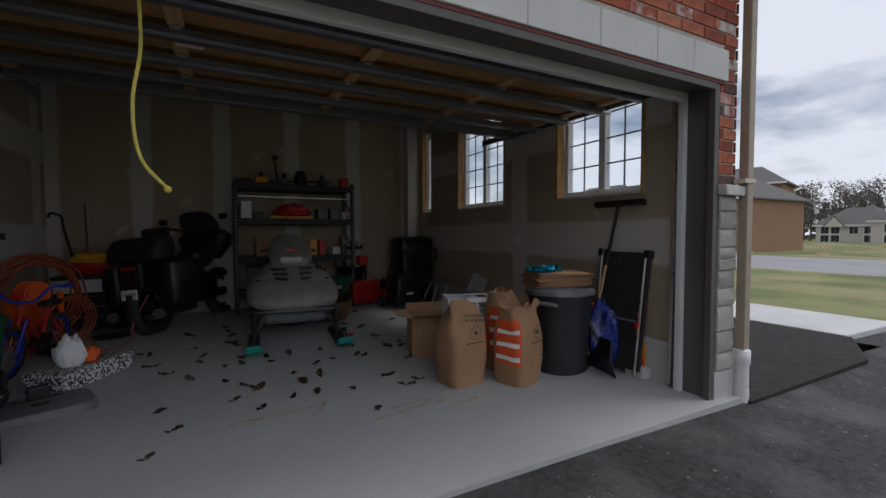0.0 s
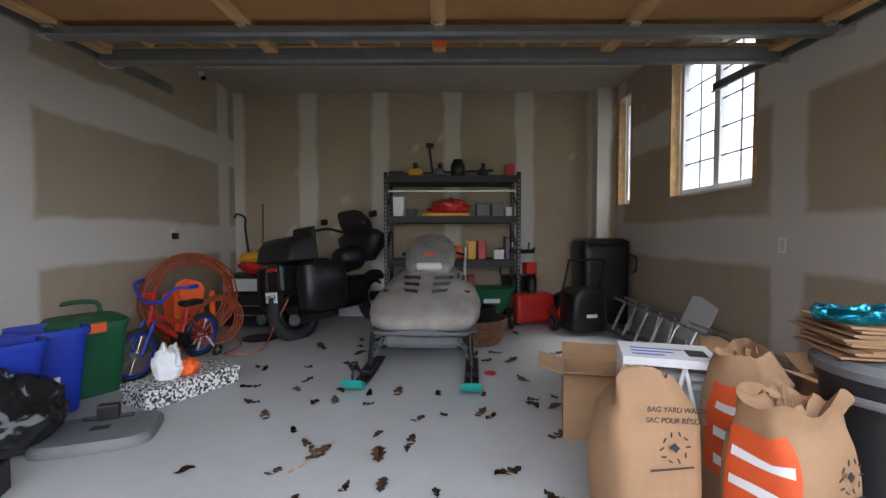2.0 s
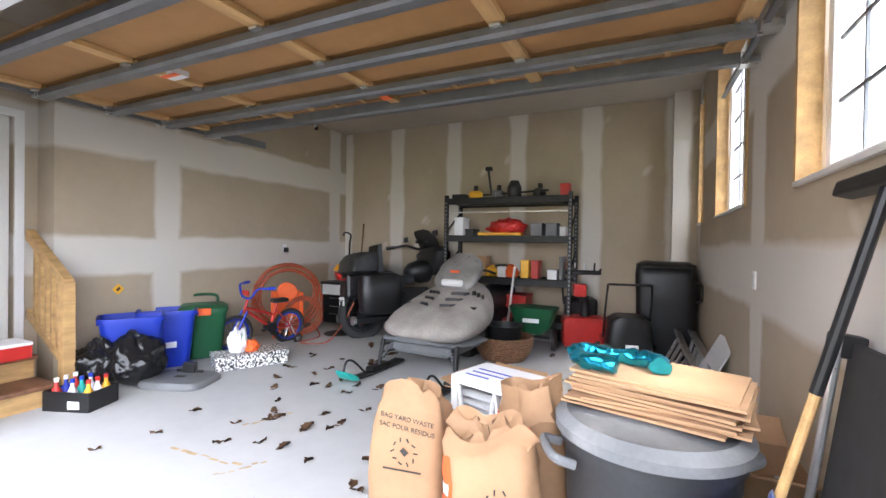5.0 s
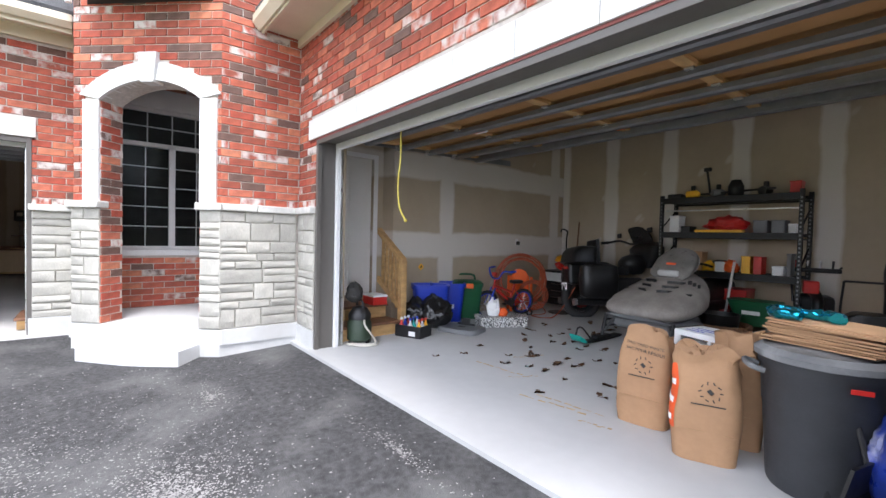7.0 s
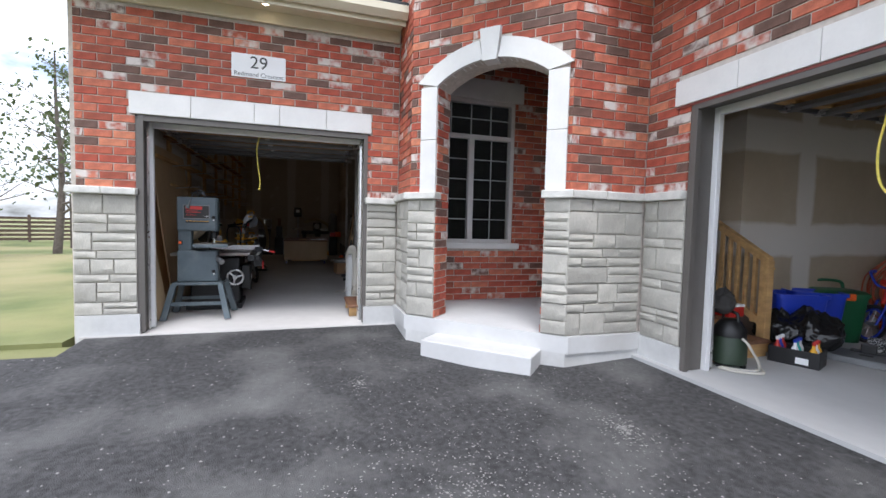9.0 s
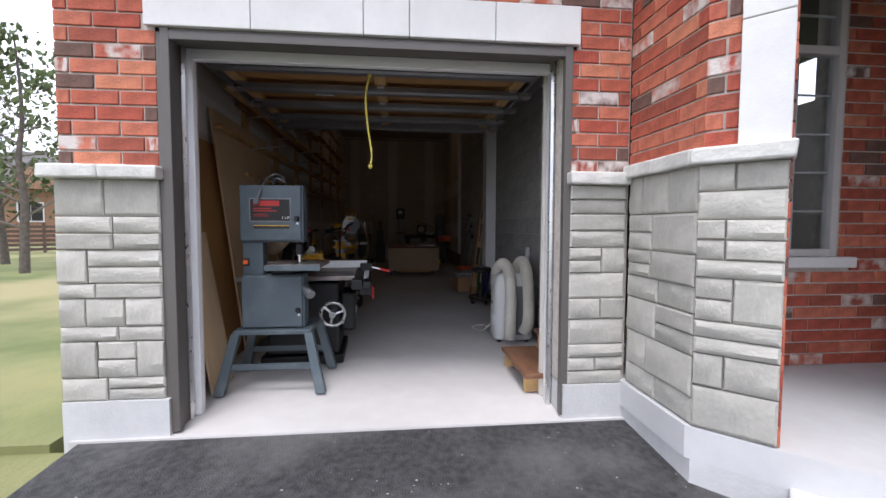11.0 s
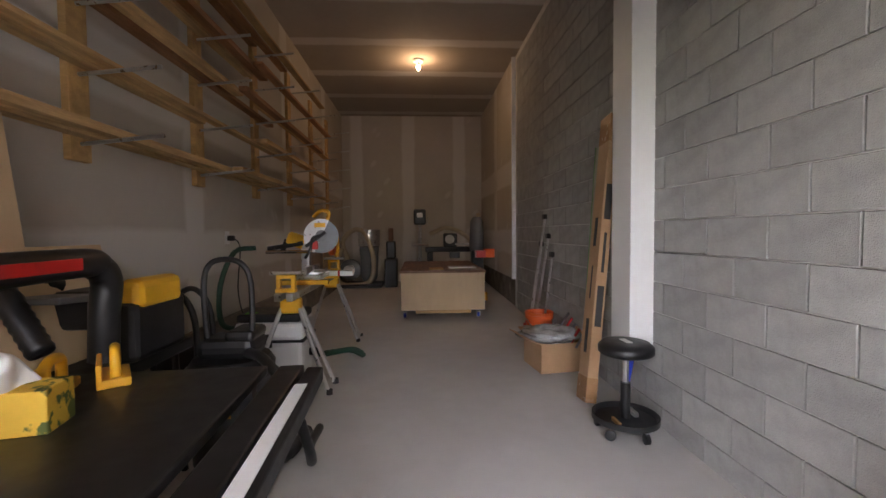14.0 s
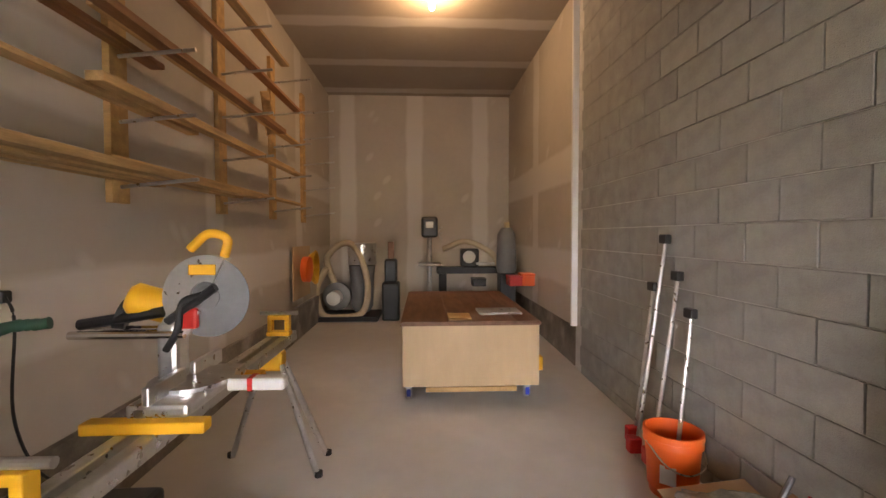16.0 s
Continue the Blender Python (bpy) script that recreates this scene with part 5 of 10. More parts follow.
def motorcycle(m):
    t = thing("motorcycle", "black touring motorcycle with panniers, seen from behind", "motorcycle", m)
    def wheel(y):
        w = part("wheel", tubes([(0, y + 0.29 * math.cos(a), 0.31 + 0.29 * math.sin(a)) for a in (2 * math.pi * k / 28 for k in range(28))], 0.065, 10, True), M["rubber"], t, "", 60)
        part("rim", tubes([(0, y + 0.2 * math.cos(a), 0.31 + 0.2 * math.sin(a)) for a in (2 * math.pi * k / 20 for k in range(20))], 0.025, 8, True), M["blackmetal"], w, "", 60)
        part("hub", boxes((-0.08, 0.08, y - 0.06, y + 0.06, 0.25, 0.37), bevel=0.03), M["blackmetal"], w)
    wheel(0.25), wheel(1.65)
    part("engine", boxes((-0.24, 0.24, 0.7, 1.25, 0.25, 0.62), bevel=0.06), M["blackmetal"], t)
    bm = bmesh.new()
    loft(bm, [superellipse(0, y, z, rx, ry, 24, 6) for y, z, rx, ry in ((0.20, 0.82, 0.24, 0.18), (0.19, 0.85, 0.29, 0.22), (0.22, 1.00, 0.29, 0.21), (0.26, 1.08, 0.26, 0.18), (0.28, 1.10, 0.2, 0.13))])
    part("top_box", bm, M["black"], t, "black vinyl top box", 50)
    for sx in (-1, 1):
        bm = bmesh.new()
        loft(bm, [superellipse(sx * 0.33, 0.38, z, rx, ry, 20) for z, rx, ry in ((0.3, 0.09, 0.24), (0.34, 0.13, 0.3), (0.6, 0.14, 0.32), (0.78, 0.12, 0.3), (0.82, 0.06, 0.2))])
        part("pannier", bm, M["black"], t, "", 50)
        part("exhaust", tubes(((sx * 0.27, 0.0, 0.24), (sx * 0.27, 0.6, 0.24)), 0.05, 12), M["blackmetal"], t)
        part("exhaust_tip", tubes(((sx * 0.27, -0.02, 0.24), (sx * 0.27, 0.03, 0.24)), 0.054, 12), M["steel"], t)
        part("mirror", boxes((sx * 0.42 - 0.06, sx * 0.42 + 0.06, 1.2, 1.23, 1.30, 1.38), bevel=0.015), M["black"], t)
    bm = bmesh.new()
    prism(bm, ((0.42, 0.70), (0.42, 0.86), (0.62, 0.85), (0.78, 0.78), (1.0, 0.80), (1.0, 0.66)), -0.17, 0.17, "x")
    part("seat", bm, M["black"], t, "black stepped vinyl seat")
    bm = bmesh.new()
    prism(bm, ((0.40, 0.86), (0.44, 1.20), (0.50, 1.22), (0.52, 0.86)), -0.15, 0.15, "x")
    part("backrest", bm, M["black"], t, "padded black backrest")
    bm = bmesh.new()
    loft(bm, [superellipse(0, y, 0.86, rx, 0.001, 6) if False else [(rx * c, y, 0.84 + rz * s) for c, s in ((math.cos(a), math.sin(a)) for a in (2 * math.pi * k / 16 for k in range(16)))] for y, rx, rz in ((0.96, 0.08, 0.06), (1.02, 0.15, 0.12), (1.18, 0.18, 0.17), (1.32, 0.16, 0.16), (1.38, 0.08, 0.1))])
    part("fuel_tank", bm, M["black"], t, "", 50)
    bm = bmesh.new()
    loft(bm, [[(-w, y, z), (w, y, z), (w, y + 0.012, z + 0.006), (-w, y + 0.012, z + 0.006)] for y, z, w in ((1.42, 1.12, 0.24), (1.34, 1.28, 0.26), (1.24, 1.40, 0.2), (1.2, 1.43, 0.12))])
    part("windscreen", bm, M["sleeve"], t, "smoked windscreen", 40)
    bm = bmesh.new()
    loft(bm, [superellipse(0, y, z, rx, ry, 20) for y, z, rx, ry in ((1.45, 0.78, 0.16, 0.1), (1.45, 0.95, 0.32, 0.16), (1.44, 1.10, 0.36, 0.15), (1.44, 1.18, 0.26, 0.08))])
    part("fairing", bm, M["black"], t, "", 50)
    part("handlebar", tubes(curve_pts(((-0.42, 1.0, 1.22), (-0.3, 1.15, 1.24), (0, 1.2, 1.16), (0.3, 1.15, 1.24), (0.42, 1.0, 1.22))), 0.018), M["black"], t)
    for sx in (-1, 1):
        part("grip", rod((sx * 0.42, 1.0, 1.22), (sx * 0.46, 0.88, 1.21), 0.024), M["rubber"], t)
    part("tail_light", boxes((-0.08, 0.08, -0.03, 0.01, 0.74, 0.78), bevel=0.01), M["red"], t)
    part("rear_fender", boxes((-0.12, 0.12, -0.02, 0.4, 0.5, 0.84), bevel=0.05), M["black"], t)
    p = part("number_plate", boxes((-0.09, 0.09, -0.055, -0.045, 0.42, 0.53), bevel=0.003), M["paper"], t, "white number plate")
    text_part("19158", 0.065, M["print"], p, pose(0, -0.057, 0.475, 90, 0, 0), "", "plate_number")
    return t


motorcycle(pose(-1.00, 5.94, 0.059, 0, -6, -33) @ Matrix.Diagonal((1.12, 1.0, 1.08, 1)))


def kids_bike(m):
    t = thing("childs_bicycle", "small blue and red child's bicycle with training wheels", "bicycle", m)
    for y, r in ((0.0, 0.19), (0.66, 0.19)):
        w = part("wheel", tubes([(0, y + r * math.cos(a), 0.20 + r * math.sin(a)) for a in (2 * math.pi * k / 28 for k in range(28))], 0.022, 8, True), M["rubber"], t, "", 60)
        part("rim", tubes([(0, y + (r - 0.03) * math.cos(a), 0.20 + (r - 0.03) * math.sin(a)) for a in (2 * math.pi * k / 24 for k in range(24))], 0.013, 6, True), M["blue"], w, "bright blue rim", 60)
        bm = bmesh.new()
        for k in range(10):
            a = 2 * math.pi * k / 10
            tube(bm, ((0, y, 0.2), (0, y + (r - 0.03) * math.cos(a), 0.2 + (r - 0.03) * math.sin(a))), 0.0025, 4)
        part("spokes", bm, M["steel"], w)
        part("hub", rod((-0.04, y, 0.2), (0.04, y, 0.2), 0.018), M["steel"], w)
    for nm, a, b, r in (("down_tube", (0, 0.12, 0.45), (0, 0.42, 0.22), 0.018), ("top_tube", (0, 0.12, 0.48), (0, 0.46, 0.36), 0.016), ("seat_tube", (0, 0.42, 0.22), (0, 0.49, 0.5), 0.016), ("chain_stay", (0.04, 0.42, 0.22), (0.04, 0.66, 0.2), 0.01), ("chain_stay", (-0.04, 0.42, 0.22), (-0.04, 0.66, 0.2), 0.01), ("seat_stay", (0.03, 0.47, 0.42), (0.04, 0.66, 0.2), 0.009), ("fork", (0.05, 0.0, 0.2), (0.05, 0.11, 0.45), 0.012), ("fork", (-0.05, 0.0, 0.2), (-0.05, 0.11, 0.45), 0.012), ("stem", (0, 0.1, 0.42), (0, 0.14, 0.6), 0.015)):
        part(nm, rod(a, b, r), M["red"] if nm != "fork" else M["blue"], t)
    part("handlebar", tubes(curve_pts(((-0.24, 0.22, 0.72), (-0.18, 0.14, 0.71), (-0.08, 0.12, 0.6), (0.08, 0.12, 0.6), (0.18, 0.14, 0.71), (0.24, 0.22, 0.72))), 0.012), M["blue"], t)
    for sx in (-1, 1):
        part("grip", rod((sx * 0.24, 0.22, 0.72), (sx * 0.26, 0.29, 0.725), 0.018), M["blue"], t)
        part("training_wheel", tubes([(sx * 0.14, 0.7 + 0.045 * math.cos(a), 0.06 + 0.045 * math.sin(a)) for a in (2 * math.pi * k / 14 for k in range(14))], 0.016, 6, True), M["black"], t)
        part("training_arm", rod((sx * 0.04, 0.66, 0.2), (sx * 0.13, 0.7, 0.06), 0.008, 6), M["steel"], t)
        part("pedal", boxes((sx * 0.1 - 0.03, sx * 0.1 + 0.03, 0.38, 0.46, 0.15, 0.17), bevel=0.004), M["black"], t)
    part("crank", turned(((0.06, -0.05), (0.06, 0.05)), 20), M["black"], t, "", 40, pose(0.0, 0.42, 0.22, 0, 90, 0))
    part("handlebar_pad", boxes((-0.05, 0.05, 0.09, 0.13, 0.62, 0.68), bevel=0.015), M["red"], t)
    bm = bmesh.new()
    loft(bm, [superellipse(0, y, 0.52, w, 0.03, 16, 2) for y, w in ((0.40, 0.02), (0.44, 0.03), (0.52, 0.06), (0.58, 0.07))])
    part("saddle", boxes((-0.055, 0.055, 0.42, 0.62, 0.5, 0.55), bevel=0.022), M["black"], t)
    return t


kids_bike(pose(-1.76, 4.75, 0.041, 0, 4, -10) @ Matrix.Diagonal((1.1, 1.15, 1.1, 1)))


def hose_reel():
    t = thing("hose_reel", "dull red air hose looped over an orange reel by the wall", "hose", pose(-1.90, 5.74, 0.056, 0, 0, -38))
    rr = random.Random(2)
    part("reel_drum", turned(((0.12, -0.08), (0.13, -0.07), (0.06, -0.05), (0.06, 0.05), (0.13, 0.07), (0.12, 0.08)), 24), M["orange"], t, "orange plastic drum", 40, pose(0.05, 0.0, 0.62, 0, 90, 0))
    part("stand", boxes((-0.12, -0.08, -0.2, 0.2, 0, 0.62), (0.16, 0.2, -0.2, -0.15, 0, 0.62), (0.16, 0.2, 0.15, 0.2, 0, 0.62), (-0.08, 0.16, -0.04, 0.04, 0.02, 0.06), bevel=0.008), M["orange"], t)
    for k in range(9):
        r = 0.36 + 0.012 * k
        ox, oz, tilt = rr.uniform(-0.03, 0.1), rr.uniform(-0.04, 0.04), rr.uniform(-0.06, 0.06)
        pts = [(0.05 + ox + tilt * math.cos(a), r * math.cos(a) * 1.0 + rr.uniform(-0.01, 0.01), 0.56 + oz + r * 1.0 * math.sin(a)) for a in (2 * math.pi * i / 30 for i in range(30))]
        part("hose_loop", tubes(pts, 0.010, 6, True), M["airhose"], t, "dull red rubber hose", 60)
    for k in range(4):
        r = 0.2 + 0.02 * k
        pts = [(0.26 + 0.02 * k, 0.18 + r * math.cos(a), 0.32 + r * math.sin(a)) for a in (2 * math.pi * i / 26 for i in range(26))]
        part("hose_loop", tubes(pts, 0.009, 6, True), M["airhose"], t, "", 60)
    part("hose_tail", tubes(curve_pts(((0.1, 0.3, 0.2), (0.35, 0.4, 0.02), (0.6, 0.1, 0.012), (0.75, 0.4, 0.012), (0.6, 0.65, 0.2), (0.65, 0.8, 0.5))), 0.009, 6), M["airhose"], t, "", 60)


hose_reel()
t = thing("workbench_chest", "red and black tool chest with a pale worktop", "tool chest", pose(-1.90, 6.50, 0.067))
part("cabinet", boxes((0, 0.72, 0, 0.45, 0.06, 0.50), bevel=0.012), M["blackmetal"], t)
part("side_panel", boxes((-0.012, 0.0, 0, 0.45, 0.06, 0.55)), M["red"], t)
part("side_panel", boxes((0.72, 0.735, 0, 0.45, 0.06, 0.55)), M["red"], t)
part("apron", boxes((0, 0.72, -0.012, 0.0, 0.50, 0.66)), M["acwhite"], t, "pale grey front apron")
part("worktop", boxes((-0.03, 0.75, -0.03, 0.48, 0.66, 0.70), bevel=0.008), M["black"], t)
for z in (0.12, 0.24, 0.37):
    d = part("drawer", boxes((0.02, 0.70, -0.012, 0.0, z, z + 0.105), bevel=0.004), M["blackmetal"], t)
    part("drawer_pull", rod((0.15, -0.02, z + 0.08), (0.57, -0.02, z + 0.08), 0.006, 6), M["chrome"], d)
cloth_heap("helmet_bag", pose(-1.48, 6.71, 0.771), 0.3, 0.18, 0.24, M["red"], "dark red bag on the tool chest", "bag", 5)
cloth_heap("yellow_hose", pose(-1.53, 6.63, 0.929), 0.24, 0.12, 0.12, M["yellow"], "yellow bundle on top of the bag", "bundle", 2)
solo("crutch", tubes(curve_pts(((-1.85, 7.10, 0.95), (-1.98, 7.27, 1.36), (-2.02, 7.35, 1.52), (-2.12, 7.32, 1.57), (-2.14, 7.29, 1.51))), 0.016), M["black"], "black shaped handle leaning in the corner", "handle", smooth=50)
solo("walking_pole", rod((-1.66, 7.05, 0.08), (-1.78, 7.40, 1.72), 0.013), M["walnut"], "slim brown pole leaning in the corner", "pole")
solo("floor_mat_disc", turned(((0.2, 0.0), (0.2, 0.012), (0.17, 0.018)), 28), M["black"], "flat black disc lying on the floor", "disc", pose(-1.30, 6.14, 0.062))

# waste bins, bags
def wheelie(m):
    t = thing("green_bin", "dark green lidded kitchen waste bin with an orange latch", "bin", m)
    bm = bmesh.new()
    loft(bm, [superellipse(0, 0, z, rx, ry, 28, 5) for z, rx, ry in ((0, 0.17, 0.19), (0.02, 0.175, 0.195), (0.5, 0.215, 0.235), (0.52, 0.225, 0.245), (0.54, 0.225, 0.245))])
    part("body", bm, M["green"], t, "", 40)
    bm = bmesh.new()
    loft(bm, [superellipse(0, 0, z, rx, ry, 28, 5) for z, rx, ry in ((0.54, 0.235, 0.255), (0.57, 0.235, 0.255), (0.60, 0.2, 0.22), (0.61, 0.12, 0.14))])
    part("lid", bm, M["green"], t, "", 40)
    part("handle", tubes(curve_pts(((-0.2, -0.16, 0.58), (-0.22, -0.12, 0.68), (-0.22, 0.12, 0.68), (-0.2, 0.16, 0.58))), 0.018), M["green"], t, "", 50)
    part("latch", boxes((0.2, 0.25, -0.07, 0.07, 0.50, 0.58), bevel=0.01), M["orange"], t, "orange latch")
    return t


wheelie(pose(-1.97, 4.52, 0.037, 0, 0, -35))


def blue_box(m, label="stacked blue plastic recycling box"):
    t = thing("recycling_box", label, "bin", m, "recycling boxes")
    def ring(z, rx, ry):
        return superellipse(0, 0, z, rx, ry, 28, 6)
    bm = bmesh.new()
    secs = [ring(0, 0.2, 0.15), ring(0.02, 0.21, 0.16), ring(0.56, 0.26, 0.20), ring(0.56, 0.28, 0.22), ring(0.60, 0.28, 0.22), ring(0.60, 0.255, 0.195), ring(0.1, 0.2, 0.15)]
    loft(bm, secs)
    part("tub", bm, M["blue"], t, "", 40)
    part("recycling_mark", boxes((-0.09, 0.09, -0.197, -0.188, 0.2, 0.36)), M["paper"], t, "white printed mark", pose_=pose(0, 0, 0, -4))
    for sx in (-1, 1):
        part("hand_hold", boxes((sx * 0.26 - 0.02, sx * 0.26 + 0.03, -0.08, 0.08, 0.53, 0.56), bevel=0.006), M["blue"], t)
    return t


b0 = blue_box(pose(-1.97, 4.10, 0.032, 0, 0, 55))
copy_thing(b0, pose(-1.93, 3.72, 0.025, 0, 0, 62))


def sack(name, m, rx, ry, h, material, label, seed):
    bm = bmesh.new()
    bmesh.ops.create_icosphere(bm, subdivisions=5, radius=1)
    for v in bm.verts:
        c = v.co.copy()
        f = 1 + 0.22 * noise.noise(c * 1.8 + Vector((seed, 0, 0))) + 0.10 * abs(noise.noise(c * 6 + Vector((0, seed, 0)))) + 0.05 * abs(noise.noise(c * 13))
        z = (c.z * 0.5 + 0.5)
        neck = 1 - 0.75 * max(0, z - 0.72) / 0.28
        v.co = Vector((c.x * rx * f * neck, c.y * ry * f * neck, max(0.0, (z ** 1.1) * h * f)))
    return solo(name, bm, material, label, "bag", m, smooth=80)


sack("bin_bag", pose(-1.66, 3.60, 0.024), 0.27, 0.25, 0.46, M["bag"], "full glossy black bin bag on the floor", 2.0)
sack("bin_bag", pose(-1.85, 3.40, 0.021), 0.22, 0.2, 0.42, M["bag"], "slumped black bin bag beside the railing", 8.0)
t = thing("cleaning_caddy", "black open caddy full of cleaning bottles", "caddy", pose(-1.45, 3.08, 0, 0, 0, 20))
part("tray", boxes((-0.2, 0.2, -0.14, -0.125, 0, 0.17), (-0.2, 0.2, 0.125, 0.14, 0, 0.17), (-0.2, -0.185, -0.125, 0.125, 0, 0.17), (0.185, 0.2, -0.125, 0.125, 0, 0.17), (-0.185, 0.185, -0.125, 0.125, 0, 0.012), bevel=0.004), M["black"], t)
part("label", boxes((0.02, 0.12, -0.143, -0.1405, 0.04, 0.10)), M["paper"], t)
for k in range(9):
    x, y = -0.14 + 0.14 * (k % 3), -0.08 + 0.08 * (k // 3)
    b = part("bottle", turned(((0.03, 0.012), (0.034, 0.03), (0.034, 0.16), (0.014, 0.2), (0.013, 0.23)), 14, x, y), M[("red", "paper", "yellow", "blue", "teal", "paper", "red", "paper", "yellow")[k]], t, "", 50)
    part("cap", turned(((0.017, 0.23), (0.017, 0.26)), 12, x, y), M[("paper", "blue", "red")[k % 3]], b)

# base plate and boxed gift
t = thing("stand_base", "grey weighted base plate with a black clamp", "stand base", pose(-1.27, 3.79, 0.027, 0, 0, 20))
bm = bmesh.new()
loft(bm, [superellipse(0, 0, z, rx, ry, 32, 5) for z, rx, ry in ((0, 0.31, 0.23), (0.035, 0.31, 0.23), (0.06, 0.29, 0.21), (0.062, 0.2, 0.15))])
part("plate", bm, M["grey"], t, "", 40)
part("clamp", boxes((-0.06, 0.06, 0.1, 0.16, 0.06, 0.16), (-0.14, 0.14, 0.12, 0.14, 0.06, 0.09), bevel=0.01), M["black"], t)
part("emblem", boxes((-0.05, 0.05, -0.04, 0.02, 0.0625, 0.064)), M["print"], t)
zebra = mat("zebra_print_card", (0.75, 0.75, 0.73), 0.6, vary=0.05, scale=4, stain=(0.03, 0.03, 0.03), stain_scale=48, stain_at=(0.49, 0.52))
t = thing("patterned_gift_box", "flat black and white patterned box lying on the floor", "box", pose(-1.19, 4.51, 0.038, 0, 0, 62))
part("body", boxes((-0.36, 0.36, -0.16, 0.16, 0, 0.12), bevel=0.006), zebra, t)
part("lid", boxes((-0.37, 0.37, -0.17, 0.17, 0.10, 0.15), bevel=0.006), zebra, t)
cloth_heap("paper_bag", pose(-1.25, 4.40, 0.191), 0.10, 0.09, 0.24, M["paper"], "crumpled white bag on the patterned box", "bag", 12)
cloth_heap("snack_bag", pose(-1.15, 4.49, 0.192), 0.08, 0.07, 0.12, M["orange"], "crumpled orange and white bag on the patterned box", "bag", 22)

# steps and railing at the house door
t = thing("entry_steps", "low pine steps with stained treads below the house door", "steps")
for k, (x0, x1, z) in enumerate(((-2.02, -1.66, 0.19), (-2.50, -2.0, 0.38))):
    part("tread", boxes((x0, x1, 2.15, 3.02, z - 0.035, z), bevel=0.006), M["walnut"], t)
    part("riser", boxes((x1 - 0.05, x1 - 0.03, 2.17, 3.0, z - 0.19, z - 0.035)), M["pine"], t)
for y in (2.18, 2.98):
    bm = bmesh.new()
    prism(bm, ((-2.50, 0.0), (-1.72, 0.0), (-1.72, 0.15), (-2.06, 0.15), (-2.06, 0.34), (-2.50, 0.34)), y - 0.02, y + 0.02, "y")
    part("stringer", bm, M["pine"], t)
t = thing("stair_railing", "raw pine handrail with square balusters", "railing")
part("newel", boxes((-1.88, -1.79, 3.10, 3.19, 0, 1.0), bevel=0.005), M["pine"], t)
bm = bmesh.new()
prism(bm, ((-2.49, 1.37), (-2.49, 1.46), (-1.80, 1.03), (-1.80, 0.94)), 3.11, 3.18, "y")
part("handrail", bm, M["pine"], t)
bm = bmesh.new()
prism(bm, ((-2.49, 0.64), (-2.49, 0.72), (-1.86, 0.36), (-1.86, 0.28)), 3.12, 3.17, "y")
part("bottom_rail", bm, M["pine"], t)
for k in range(5):
    x = -2.36 + 0.1 * k
    part("baluster", boxes((x - 0.018, x + 0.018, 3.125, 3.16, 0.56 - 0.062 * k, 1.34 - 0.062 * k)), M["pine"], t)
small_box("tool_carton", pose(-2.2, 2.72, 0.383), 0.3, 0.22, 0.13, M["red"], "red and white printed carton on the step", "box", lid=M["paper"])
t = thing("shop_vacuum", "small black and green wet vacuum with a pale hose", "vacuum", pose(-1.58, 2.34, 0))
part("tank", turned(((0.12, 0.03), (0.15, 0.05), (0.15, 0.26), (0.13, 0.3)), 24), mat("dark_green_plastic", (0.03, 0.05, 0.03), 0.5), t, "", 50)
part("motor_head", turned(((0.14, 0.3), (0.14, 0.36), (0.09, 0.44), (0.05, 0.46)), 24), M["black"], t, "", 50)
part("handle", tubes(curve_pts(((-0.08, 0, 0.43), (-0.06, 0, 0.52), (0.06, 0, 0.52), (0.08, 0, 0.43))), 0.014), M["black"], t)
part("hose", tubes(curve_pts(((0.12, 0, 0.3), (0.24, -0.05, 0.25), (0.22, 0.1, 0.02), (0.06, -0.18, 0.02), (0.2, -0.14, 0.02), (0.3, 0.05, 0.02), (0.15, 0.2, 0.02))), 0.012), M["hose"], t, "", 50)
for a in (0.5, 2.6, 4.7):
    part("caster", turned(((0.02, 0), (0.028, 0.01), (0.028, 0.03)), 10, 0.12 * math.cos(a), 0.12 * math.sin(a)), M["black"], t)
sack("dark_jacket", pose(-1.62, 2.28, 0.5), 0.10, 0.1, 0.24, M["sleeve"], "dark bundle behind the vacuum", 3)

